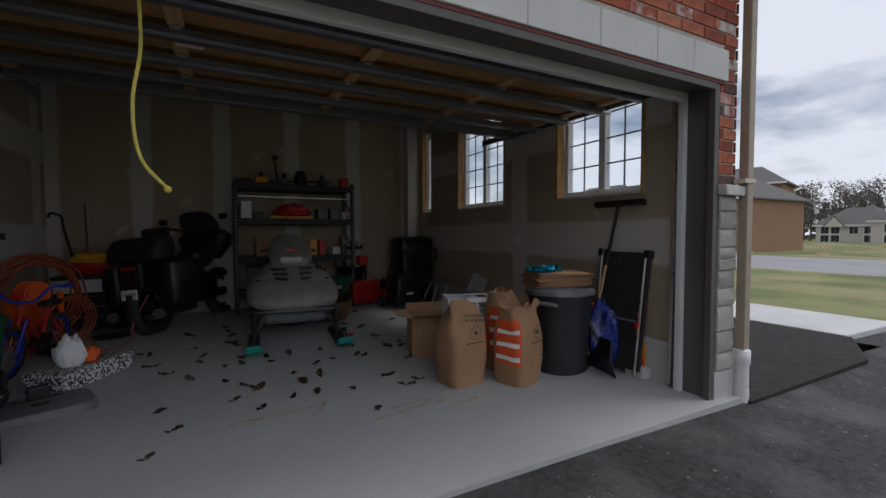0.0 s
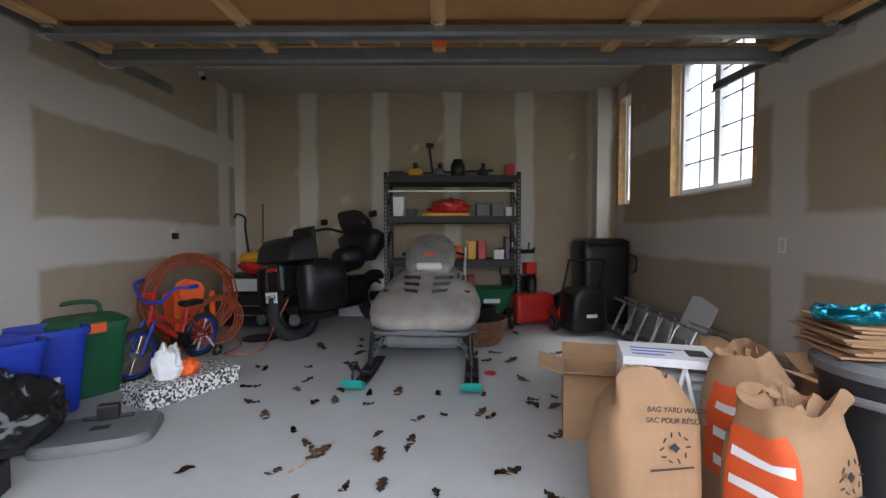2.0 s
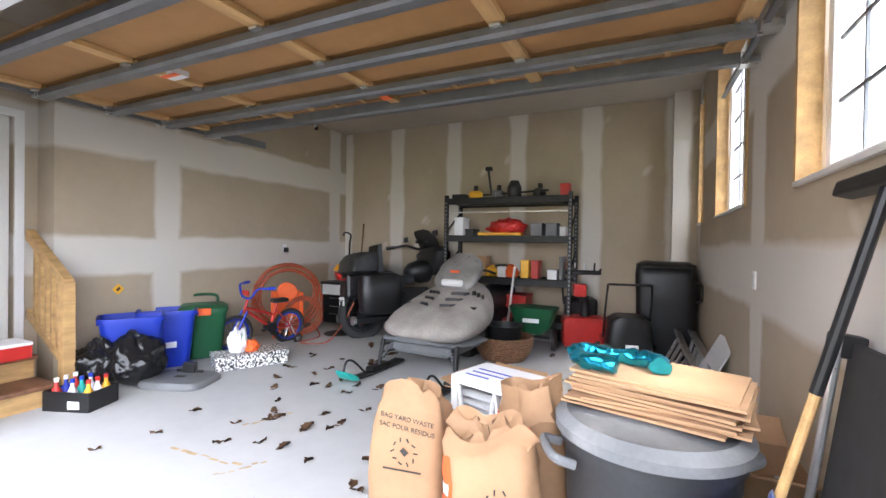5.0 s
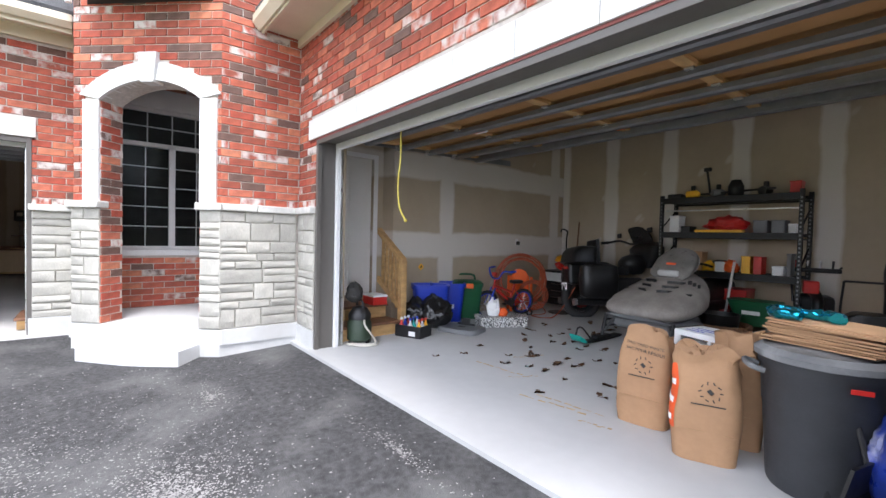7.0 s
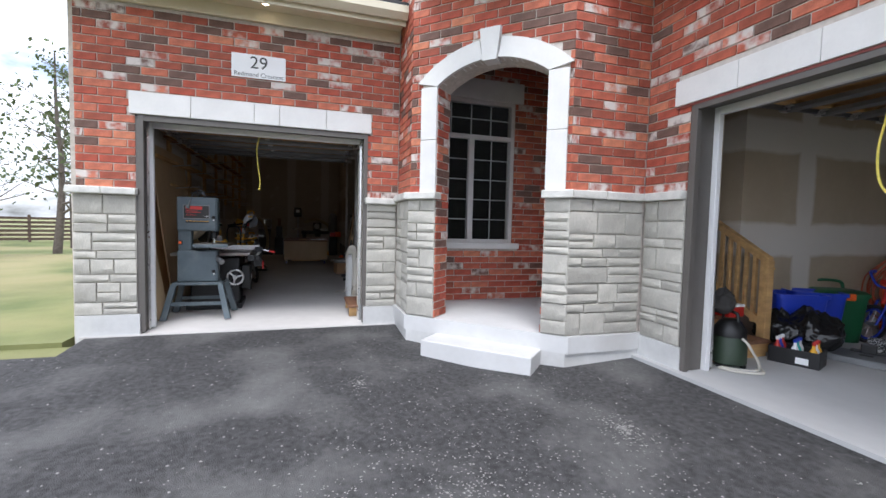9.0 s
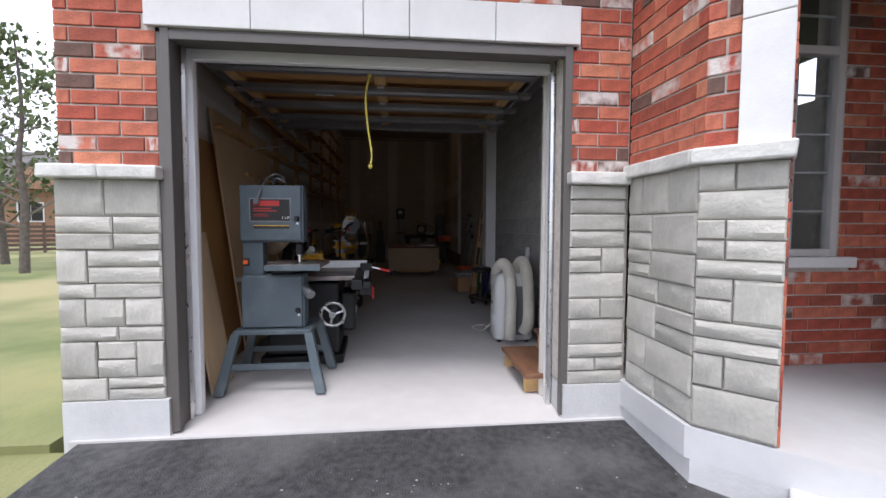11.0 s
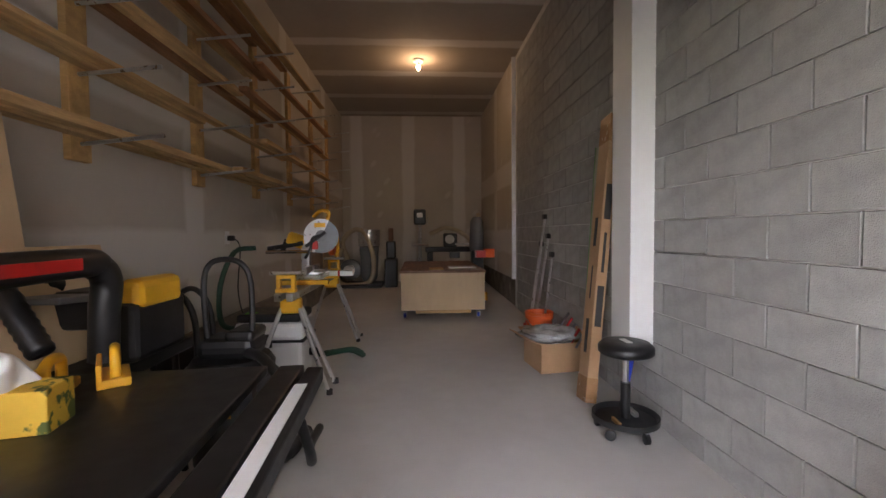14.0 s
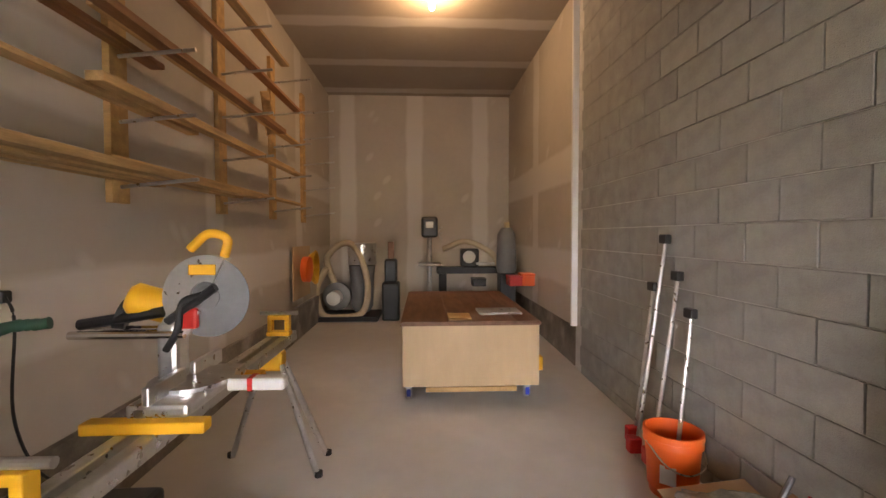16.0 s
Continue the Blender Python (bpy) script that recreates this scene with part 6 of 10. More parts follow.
# kraft yard bags
def yard_bag(m, w, d, h, seed, label, open_top=True, mark=None, panel=None):
    t = thing("yard_waste_bag", label, "paper bag", m)
    bm = bmesh.new()
    secs = []
    n = 40
    for k in range(19):
        z = k / 18
        puff = 1 + 0.12 * math.sin(math.pi * min(1, z * 1.15)) - (0.28 * max(0, z - 0.8) / 0.2 if open_top else 0)
        ring = superellipse(0, 0, z * h, w * puff, d * puff, n, 4.5 - 1.6 * z)
        out = []
        for i, p in enumerate(ring):
            v = Vector(p)
            amp = 0.010 + 0.10 * max(0, z - 0.66) / 0.34
            c = v * 6 + Vector((seed, 0, 0))
            crease = abs(noise.noise(v * 11 + Vector((0, seed, 0))))
            v += Vector((noise.noise(c), noise.noise(c + Vector((0, 9, 0))), 0.9 * noise.noise(c * 1.3 + Vector((0, 0, 4))))) * amp
            v.x *= 1 - amp * 2.2 * crease
            v.y *= 1 - amp * 2.2 * crease
            if z == 0:
                v.z = 0
            out.append(v)
        secs.append(out)
    top = secs[-1]
    for s, dz in ((0.72, -0.05), (0.5, -0.02), (0.25, -0.07)):
        secs.append([Vector((p.x * s + 0.03 * noise.noise(p * 14), p.y * s + 0.03 * noise.noise(p * 17), p.z + dz + 0.06 * noise.noise(p * 15 + Vector((seed, s * 9, 0))))) for p in top])
    loft(bm, secs)
    body = part("bag_body", bm, M["kraft"], t, "creased brown kraft paper", 38)

    def printed(nm, i0, i1, k0, k1, material, off, label=""):
        """A printed field lying on the paper, between two corners of its rings."""
        pb = bmesh.new()
        g = [[pb.verts.new(secs[k][i % n] + Vector((secs[k][i % n].x, secs[k][i % n].y, 0)).normalized() * off) for i in range(i0, i1 + 1)] for k in range(k0, k1 + 1)]
        for ra, rb_ in zip(g, g[1:]):
            for j in range(len(ra) - 1):
                pb.faces.new((ra[j], ra[j + 1], rb_[j + 1], rb_[j]))
        part(nm, pb, material, body, label, 60)
    if panel:
        printed("orange_panel", panel[0], panel[1], 5, 15, M["printred"], 0.004, "orange printed maker's panel")
        for k0 in (6, 9, 12):
            printed("printed_bar", panel[0] + 1, panel[1] - 1, k0, k0 + 1, M["paper"], 0.007, "white printed band")
    part("fold_line", boxes((-w * 0.9, w * 0.9, -d * 1.125, -d * 1.10, h * 0.30, h * 0.303)), M["carton"], body)
    if mark:
        mark(t, w, d, h)
    return t


def round_stamp(t, w, d, h):
    y = -d * 1.15
    for k in range(10):
        a = 2 * math.pi * k / 10
        part("printed_mark", boxes((-0.010, 0.010, -0.001, 0.001, -0.003, 0.003)), M["print"], t, "", None, pose(0.02 + 0.055 * math.cos(a), y - 0.004, h * 0.68 + 0.055 * math.sin(a), 0, 30 * k, 0))
    part("printed_mark", boxes((-0.016, 0.016, -0.001, 0.001, -0.012, 0.012)), M["print"], t, "", None, pose(0.02, y - 0.004, h * 0.68, 0, 45, 0))
    part("printed_line", boxes((-0.08, 0.1, y - 0.005, y - 0.003, h * 0.55, h * 0.56)), M["print"], t)


def side_words(t, w, d, h):
    text_part("SAC POUR RÉSIDUS", 0.03, M["print"], t, pose(0.03, -d * 1.15, h * 0.80, 90, 6, 0))
    text_part("BAG YARD WASTE", 0.03, M["print"], t, pose(0.03, -d * 1.14, h * 0.86, 90, 6, 0))
    round_stamp(t, w, d, h * 0.96)


yard_bag(pose(1.71, 2.98, 0.015, 0, 0, 8), 0.175, 0.155, 0.69, 1.3, "full brown kraft yard waste bag on the floor", True, side_words)
yard_bag(pose(2.17, 2.78, 0.011, 0, 0, 20), 0.175, 0.155, 0.66, 6.1, "full brown kraft yard waste bag with a twisted top", True, round_stamp, (17, 25))
yard_bag(pose(2.24, 3.12, 0.016, 0, 0, 14), 0.15, 0.12, 0.74, 9.7, "kraft yard waste bag with an orange printed panel", True, None, (19, 30))
cloth_heap("crumpled_kraft_bag", pose(2.63, 3.89, 0.028), 0.42, 0.3, 0.52, M["kraft"], "crumpled empty kraft bags heaped together", "paper bag", 17)


def furnace_filter():
    t = thing("furnace_filter", "boxed white pleated furnace filter standing on end", "filter", pose(1.76, 3.30, 0.019, 0, 0, -17))
    w, d, h = 0.44, 0.32, 0.66
    part("card_frame", boxes((0, w, 0, 0.02, 0, 0.04), (0, w, 0, 0.02, h - 0.04, h), (0, 0.04, 0, 0.02, 0.04, h - 0.04), (w - 0.04, w, 0, 0.02, 0.04, h - 0.04), (0, w, 0.02, d, h - 0.008, h), (0, 0.008, 0.02, d, 0, h - 0.008), (w - 0.008, w, 0.02, d, 0, h - 0.008)), M["paper"], t)
    bm = bmesh.new()
    for k in range(13):
        z = 0.05 + k * 0.042
        prism(bm, ((0.03, z), (0.10, z + 0.02), (0.03, z + 0.04), (0.16, z + 0.02)), 0.01, w - 0.01, "x")
    part("pleats", bm, M["acwhite"], t, "pale pleated medium")
    for k in range(3):
        for s in (0, 1):
            x0, x1 = 0.04 + k * 0.12, 0.04 + (k + 1) * 0.12
            a, b = ((x0, 0.012, 0.04), (x1, 0.012, h - 0.04)) if (k + s) % 2 else ((x1, 0.012, 0.04), (x0, 0.012, h - 0.04))
            if s == 0:
                part("brace_strip", rod(a, b, 0.011, 4), M["paper"], t)
    for k in range(3):
        part("printed_line", boxes((0.05, 0.2 + 0.05 * k, 0.06 + 0.06 * k, 0.075 + 0.06 * k, h, h + 0.0015)), M["blue"], t)
    part("arrow_mark", boxes((0.31, 0.40, 0.08, 0.2, h, h + 0.0015)), M["print"], t)


furnace_filter()


def open_carton(m, w, d, h, label, flaps=True):
    t = thing("cardboard_box", label, "box", m)
    s = 0.006
    for b in ((0, w, 0, s, 0, h), (0, w, d - s, d, 0, h), (0, s, s, d - s, 0, h), (w - s, w, s, d - s, 0, h), (s, w - s, s, d - s, 0, s)):
        part("card_panel", boxes(b), M["carton"], t)
    if flaps:
        part("flap", boxes((0, w, -0.004, 0.002, -0.0, 0.16)), M["carton"], t, "", None, pose(0, 0, h, 68, 0, 0))
        part("flap", boxes((0, w, -0.002, 0.004, 0.0, 0.16)), M["carton"], t, "", None, pose(0, d, h, -60, 0, 0))
        part("flap", boxes((-0.004, 0.002, 0, d, 0, 0.16)), M["carton"], t, "", None, pose(0, 0, h, 0, -75, 0))
    return t


open_carton(pose(1.60, 3.78, 0.027, 0, 0, -14), 0.42, 0.34, 0.40, "open brown cardboard box on the floor")
bx = open_carton(pose(2.88, 3.21, 0.018, 0, 0, 0), 0.42, 0.36, 0.48, "large brown carton behind the bin")
text_part("N3", 0.09, M["print"], bx, pose(0.12, -0.004, 0.36, 90, 0, 0))


def trash_can(m):
    t = thing("trash_can", "dark grey round rubbish bin with a dusty lid", "bin", m)
    part("body", turned(((0.235, 0.0), (0.245, 0.02), (0.275, 0.42), (0.28, 0.43), (0.29, 0.62), (0.305, 0.64), (0.305, 0.68), (0.285, 0.685)), 40), mat("dark_grey_plastic", (0.032, 0.034, 0.038), 0.5, vary=0.15, scale=8, bump=0.1), t, "", 50)
    lid_m = mat("dusty_lid", (0.17, 0.175, 0.18), 0.75, vary=0.2, scale=6, stain=(0.30, 0.30, 0.30), stain_scale=4)
    part("lid", turned(((0.31, 0.675), (0.325, 0.68), (0.325, 0.71), (0.30, 0.725), (0.285, 0.735), (0.27, 0.722), (0.12, 0.735), (0.05, 0.737)), 40), lid_m, t, "dusty domed lid", 50)
    part("emblem", boxes((-0.045, 0.045, -0.006, 0.002, -0.012, 0.012), bevel=0.003), M["red"], t, "red oval badge", None, pose(0.06, -0.293, 0.60))
    for sx in (-1, 1):
        part("handle", tubes(curve_pts(((sx * 0.29, -0.09, 0.60), (sx * 0.36, -0.07, 0.62), (sx * 0.36, 0.07, 0.62), (sx * 0.29, 0.09, 0.60))), 0.016), M["grey"], t)
    return t


trash_can(pose(2.72, 2.86, 0.013, 0, 0, 25) @ Matrix.Diagonal((0.98, 0.98, 1.06, 1)))
t = thing("flattened_cardboard", "stack of flattened cardboard sheets on the bin lid", "cardboard", pose(2.74, 2.95, 0.797, 0, 0, -12) @ Matrix.Diagonal((1.15, 1.15, 1, 1)))
for k in range(11):
    a = rng.uniform(-8, 8)
    part("sheet", boxes((-0.22, 0.24, -0.16, 0.17, 0, 0.009)), M["carton"], t, "", None, pose(rng.uniform(-0.03, 0.03), rng.uniform(-0.02, 0.02), 0.0115 * k, rng.uniform(-1, 1), rng.uniform(-1, 1), a))
bm = bmesh.new()
tube(bm, curve_pts([(0.20 * math.cos(a) * (1 if a < 3.3 else 0.8), 0.12 * math.sin(a), 0.045 + 0.01 * math.sin(3 * a)) for a in (k * 0.55 for k in range(10))], 6), 0.045, 12)
wobble(bm, 0.02, 22)
for v in bm.verts:
    v.co.z = max(0.0, v.co.z * 0.8)
solo("foil_balloon", bm, M["mylar"], "deflated metallic blue foil balloon on the cardboard", "balloon", pose(2.60, 2.93, 0.925, 0, 0, -10) @ Matrix.Diagonal((0.8, 0.8, 0.85, 1)), smooth=60)

# tools leaning at the right jamb
t = thing("push_broom", "push broom with a black and wooden pole, head up", "broom")
pa, pb = Vector((2.94, 2.72, 0.14)), Vector((3.26, 2.66, 1.55))
part("wooden_pole", rod(pa, pa.lerp(pb, 0.6), 0.014, 10), M["pine"], t, "bare wooden lower pole")
part("black_pole", rod(pa.lerp(pb, 0.6), pb, 0.016, 10), M["black"], t, "black upper pole")
part("head", boxes((-0.03, 0.03, -0.28, 0.28, 0, 0.05), bevel=0.008), M["black"], t, "", None, pose(pb.x, pb.y, pb.z, 0, 15, 0))
part("scraper", boxes((-0.16, 0.16, -0.008, 0.008, -0.2, 0.04), bevel=0.006), M["black"], t, "", None, pose(pa.x, pa.y, 0.19, 0, 15, 30))
t = thing("folding_table", "folded dark table with silver legs leaning on the wall", "table", pose(3.11, 2.30, 0.006, 0, 7, 0))
part("top", boxes((0.0, 0.03, 0, 0.52, 0.06, 1.12), bevel=0.008), M["sleeve"], t)
for y in (0.02, 0.5):
    part("leg", rod((-0.03, y, 0.02), (-0.03, y, 1.14), 0.012), M["steel"], t)
part("brace", rod((-0.03, 0.02, 0.5), (-0.03, 0.5, 0.5), 0.010), M["steel"], t)
part("corner_cap", boxes((-0.05, 0.035, -0.02, 0.03, 1.07, 1.14), bevel=0.008), M["black"], t)
part("corner_cap", boxes((-0.05, 0.035, 0.49, 0.54, 1.07, 1.14), bevel=0.008), M["black"], t)
sack("salt_bag", pose(3.06, 2.66, 0.01), 0.13, 0.15, 0.62, M["purple"], "half empty blue plastic salt bag", 5)
t = thing("snow_shovel", "black snow shovel standing by the wall", "shovel", pose(3.00, 2.56, 0.008, 0, 0, 75))
bm = bmesh.new()
loft(bm, [[(-0.2, 0.02, 0.01), (0.2, 0.02, 0.01), (0.2, 0.03, 0.02), (-0.2, 0.03, 0.02)], [(-0.2, 0.08, 0.18), (0.2, 0.08, 0.18), (0.2, 0.095, 0.18), (-0.2, 0.095, 0.18)], [(-0.18, 0.05, 0.34), (0.18, 0.05, 0.34), (0.18, 0.065, 0.34), (-0.18, 0.065, 0.34)]])
part("blade", bm, M["black"], t)
part("shaft", rod((0, 0.07, 0.3), (0.12, 0.2, 0.62), 0.013), M["black"], t)
t = thing("hand_truck_parts", "small red and yellow tools heaped in the corner", "tool", pose(3.24, 2.36, 0.005))
part("red_handle", rod((0, 0, 0.1), (-0.12, -0.03, 0.5), 0.02), M["red"], t)
part("yellow_can", turned(((0.05, 0.1), (0.05, 0.3)), 14, 0.05, 0.0), M["yellow"], t)
part("crate", boxes((-0.1, 0.18, -0.08, 0.1, 0.0, 0.1), bevel=0.006), M["winframe"], t)
part("orange_disc", turned(((0.07, -0.01), (0.07, 0.01)), 18), M["orange"], t, "", None, pose(0.0, 0.02, 0.55, 90, 0, 20))


# ladder, boards and the far right corner
def ladder(a, b, tilt):
    d = Vector(b) - Vector(a)
    t = thing("aluminium_ladder", "aluminium ladder lying on its edge along the wall", "ladder", look(a, b) @ pose(0, 0, 0, 0, 0, tilt))
    n = d.length
    for x in (-0.19, 0.19):
        part("rail", boxes((x - 0.012, x + 0.012, -0.035, 0.035, -n, 0), bevel=0.004), M["strut"] if x < 0 else M["steel"], t)
    for k in range(int(n / 0.29)):
        part("rung", rod((-0.19, 0, -0.15 - 0.29 * k), (0.19, 0, -0.15 - 0.29 * k), 0.017, 8), M["steel"], t)


ladder((3.02, 3.3, 0.24), (2.98, 6.7, 0.28), 65)
ladder((3.17, 3.6, 0.23), (3.15, 7.0, 0.28), 75)
solo("foam_board", boxes((0, 0.012, 0, 0.36, 0, 0.44)), M["acwhite"], "pale board leaning on the ladder", "board", pose(3.13, 4.94, 0.294, 0, 28, 8))
solo("plastic_grate", boxes(*[(0.0, 0.012, 0.1 * k, 0.1 * k + 0.012, 0, 0.3) for k in range(12)], (0.0, 0.012, 0, 1.11, 0.3, 0.315), (0.0, 0.012, 0, 1.11, -0.015, 0.0)), M["black"], "black slotted grate leaning on the wall", "grate", pose(3.26, 3.21, 0.048, 0, 15, 0))
t = thing("covered_barbecue", "tall black covered barbecue in the corner", "barbecue", pose(2.66, 6.60, 0.069))
bm = bmesh.new()
loft(bm, [superellipse(0.28, 0.3, z, rx, ry, 28, 7) for z, rx, ry in ((0.05, 0.31, 0.28), (0.7, 0.31, 0.28), (1.0, 0.32, 0.29), (1.12, 0.31, 0.26), (1.15, 0.25, 0.2))])
part("cover", wobble(bm, 0.012, 6), M["black"], t, "", 50)
part("side_handle", tubes(curve_pts(((0.55, 0.02, 0.95), (0.63, -0.02, 0.9), (0.63, -0.02, 0.75), (0.58, 0.0, 0.72))), 0.014), M["black"], t)
part("front_rail", rod((0.02, -0.01, 1.1), (0.55, -0.01, 1.1), 0.014), M["black"], t)


def mower(m):
    t = thing("lawn_mower", "black and red lawn mower with a grass bag", "lawn mower", m)
    part("deck", boxes((-0.26, 0.26, -0.1, 0.5, 0.08, 0.26), bevel=0.05), M["red"], t)
    part("engine", turned(((0.15, 0.26), (0.16, 0.3), (0.15, 0.4), (0.08, 0.44)), 20, 0, 0.25), M["black"], t, "", 50)
    bm = bmesh.new()
    loft(bm, [superellipse(0, -0.22, z, rx, 0.2, 20, 5) for z, rx in ((0.05, 0.22), (0.1, 0.25), (0.5, 0.22), (0.55, 0.14))])
    part("grass_bag", bm, M["black"], t, "black fabric grass bag", 50)
    part("bag_label", boxes((-0.05, 0.08, -0.425, -0.418, 0.22, 0.26)), M["paper"], t)
    for x in (-0.3, 0.3):
        for y in (-0.05, 0.45):
            w = part("wheel", turned(((0.08, -0.025), (0.1, -0.02), (0.1, 0.02), (0.08, 0.025)), 20), M["rubber"], t, "", 40, pose(x, y, 0.1, 0, 90, 0))
            part("hub_cap", turned(((0.05, -0.03), (0.05, 0.03)), 16), M["grey"], w)
        part("handle_bar", tubes(curve_pts(((x * 0.8, 0.0, 0.25), (x * 0.8, -0.2, 0.6), (x * 0.75, -0.3, 0.9))), 0.012), M["black"], t)
    part("cross_bar", rod((-0.225, -0.3, 0.9), (0.225, -0.3, 0.9), 0.013), M["black"], t)
    return t


mower(pose(2.52, 6.60, 0.069, 0, 0, 10))
t = thing("snow_blower", "red snow blower with black controls", "snow blower", pose(2.01, 6.98, 0.075, 0, 0, 15))
part("housing", boxes((-0.28, 0.28, -0.25, 0.1, 0.03, 0.42), bevel=0.06), M["red"], t)
part("engine", boxes((-0.2, 0.2, 0.1, 0.5, 0.25, 0.62), bevel=0.05), M["blackmetal"], t)
part("chute", tubes(curve_pts(((0.0, -0.1, 0.4), (0.0, -0.1, 0.6), (-0.06, -0.16, 0.72))), 0.06, 12), M["black"], t, "", 50)
part("chute_hood", boxes((-0.16, 0.0, -0.26, -0.12, 0.68, 0.84), bevel=0.02), M["red"], t)
for x in (-0.3, 0.3):
    part("wheel", turned(((0.14, -0.05), (0.18, -0.04), (0.18, 0.04), (0.14, 0.05)), 20), M["rubber"], t, "", 40, pose(x, 0.3, 0.18, 0, 90, 0))
    part("handle_bar", tubes(curve_pts(((x * 0.7, 0.4, 0.5), (x * 0.8, 0.5, 0.9), (x * 0.9, 0.35, 1.0))), 0.014), M["black"], t)
part("control_panel", boxes((-0.28, 0.28, 0.36, 0.44, 0.92, 0.98), bevel=0.015), M["black"], t)
for k in range(4):
    part("control_lever", rod((-0.2 + 0.13 * k, 0.4, 0.98), (-0.2 + 0.13 * k, 0.37, 1.08), 0.012, 6), M[("red", "paper", "paper", "black")[k]], t)
t = thing("seed_spreader", "dark green lawn spreader below the rack", "spreader", pose(1.45, 6.59, 0.069))
bm = bmesh.new()
loft(bm, [superellipse(0, 0, z, rx, ry, 24, 4) for z, rx, ry in ((0.2, 0.12, 0.08), (0.3, 0.22, 0.14), (0.52, 0.3, 0.18), (0.54, 0.31, 0.19))])
part("hopper", bm, M["green"], t, "", 50)
part("badge", boxes((-0.1, 0.1, -0.175, -0.165, 0.36, 0.41)), M["paper"], t)
for x in (-0.26, 0.26):
    part("wheel", turned(((0.1, -0.025), (0.13, -0.02), (0.13, 0.02), (0.1, 0.025)), 18), M["black"], t, "", 40, pose(x, 0, 0.13, 0, 90, 0))
part("axle", rod((-0.26, 0, 0.13), (0.26, 0, 0.13), 0.012), M["steel"], t)
t = thing("wicker_basket", "round brown wicker basket holding a black pot", "basket", pose(1.24, 6.00, 0.060))
bm = bmesh.new()
for k in range(9):
    z = 0.02 + 0.03 * k
    r = 0.24 + 0.08 * math.sin(k / 8 * 1.9)
    tube(bm, [((r + 0.008 * (i % 2)) * math.cos(a), (r + 0.008 * (i % 2)) * math.sin(a), z + 0.006 * (i % 2)) for i, a in enumerate(2 * math.pi * i / 40 for i in range(40))], 0.018, 6, True)
part("weave", bm, M["wicker"], t)
part("base", turned(((0.23, 0.0), (0.25, 0.03)), 28), M["wicker"], t)
solo("planter_pot", turned(((0.15, 0.03), (0.17, 0.05), (0.21, 0.38), (0.22, 0.4), (0.2, 0.4), (0.16, 0.1)), 28), M["black"], "black plastic pot inside the basket", "pot", pose(1.24, 6.00, 0.060), smooth=50)
solo("red_gas_can", boxes((0, 0.26, 0, 0.2, 0, 0.34), bevel=0.03), M["red"], "red plastic fuel container under the rack", "fuel can", pose(0.85, 6.65, 0.070), smooth=40)
solo("paint_pole", rod((1.10, 6.5, 0.07), (1.14, 6.78, 1.1), 0.017), M["acwhite"], "pale pole with a red top leaning on the rack", "pole")
solo("carabiner_ring", tubes([(0.045 * math.cos(a), 0.03 * math.sin(a), 0.012) for a in (2 * math.pi * k / 20 for k in range(20))], 0.01, 6, True), M["red"], "small red and black ring on the floor", "ring", pose(1.27, 4.92, 0.044))

# sockets
for x, y, z, ax in ((-2.20, 5.98, 1.29, 0), (WX, 4.26, 1.20, 1)):
    o = thing("wall_socket", "white wall socket with a dark plug" if not ax else "white blank wall socket", "socket", pose(x, y, z, 0, 0, 90 if not ax else -90))
    part("cover_plate", boxes((-0.035, 0.035, -0.008, 0.0, -0.055, 0.055), bevel=0.003), M["paper"], o)
    if not ax:
        part("plug", boxes((-0.03, 0.03, -0.06, -0.008, -0.06, 0.01), bevel=0.008), M["black"], o)
    else:
        part("outlet_face", boxes((-0.02, 0.02, -0.011, -0.008, -0.04, 0.04)), M["acwhite"], o)
sc = thing("security_sensor", "small dark sensor on a bracket high on the wall", "sensor", pose(-2.17, 6.58, 3.26))
part("bracket", boxes((-0.03, 0.02, -0.01, 0.01, -0.01, 0.06)), M["paper"], sc)
part("sensor_head", boxes((0.0, 0.05, -0.02, 0.02, -0.05, 0.0), bevel=0.008), M["black"], sc)
tag = thing("hanging_tag", "small yellow warning tag on the wall", "tag", pose(-2.195, 3.73, 0.87, 0, 45, 90))
part("tag_card", boxes((-0.04, 0.04, -0.004, 0, -0.04, 0.04)), M["yellow"], tag)
part("tag_mark", boxes((-0.012, 0.012, -0.006, -0.0045, -0.02, 0.02)), M["print"], tag)


# oak leaves
def leaf_mesh(seed):
    r = random.Random(seed)
    bm = bmesh.new()
    left, right = [], []
    n = 9
    for k in range(n + 1):
        s = k / n
        w = 0.032 * math.sin(math.pi * min(1, s * 1.02)) ** 0.7 * (1.0 if k % 2 else 0.5) + 0.002
        z = 0.006 + 0.012 * math.sin(s * 5 + seed)
        left.append(bm.verts.new((-w, s * 0.12, z + r.uniform(0, 0.014))))
        right.append(bm.verts.new((w, s * 0.12, z + r.uniform(0, 0.014))))
    mid = [bm.verts.new((0, k / n * 0.12, 0.004 + 0.006 * math.sin(k))) for k in range(n + 1)]
    for k in range(n):
        bm.faces.new((left[k], mid[k], mid[k + 1], left[k + 1]))
        bm.faces.new((mid[k], right[k], right[k + 1], mid[k + 1]))
    bmesh.ops.solidify(bm, geom=bm.faces[:], thickness=0.0015)
    return mesh("oak_leaf", bm, M["leaf"], 60)


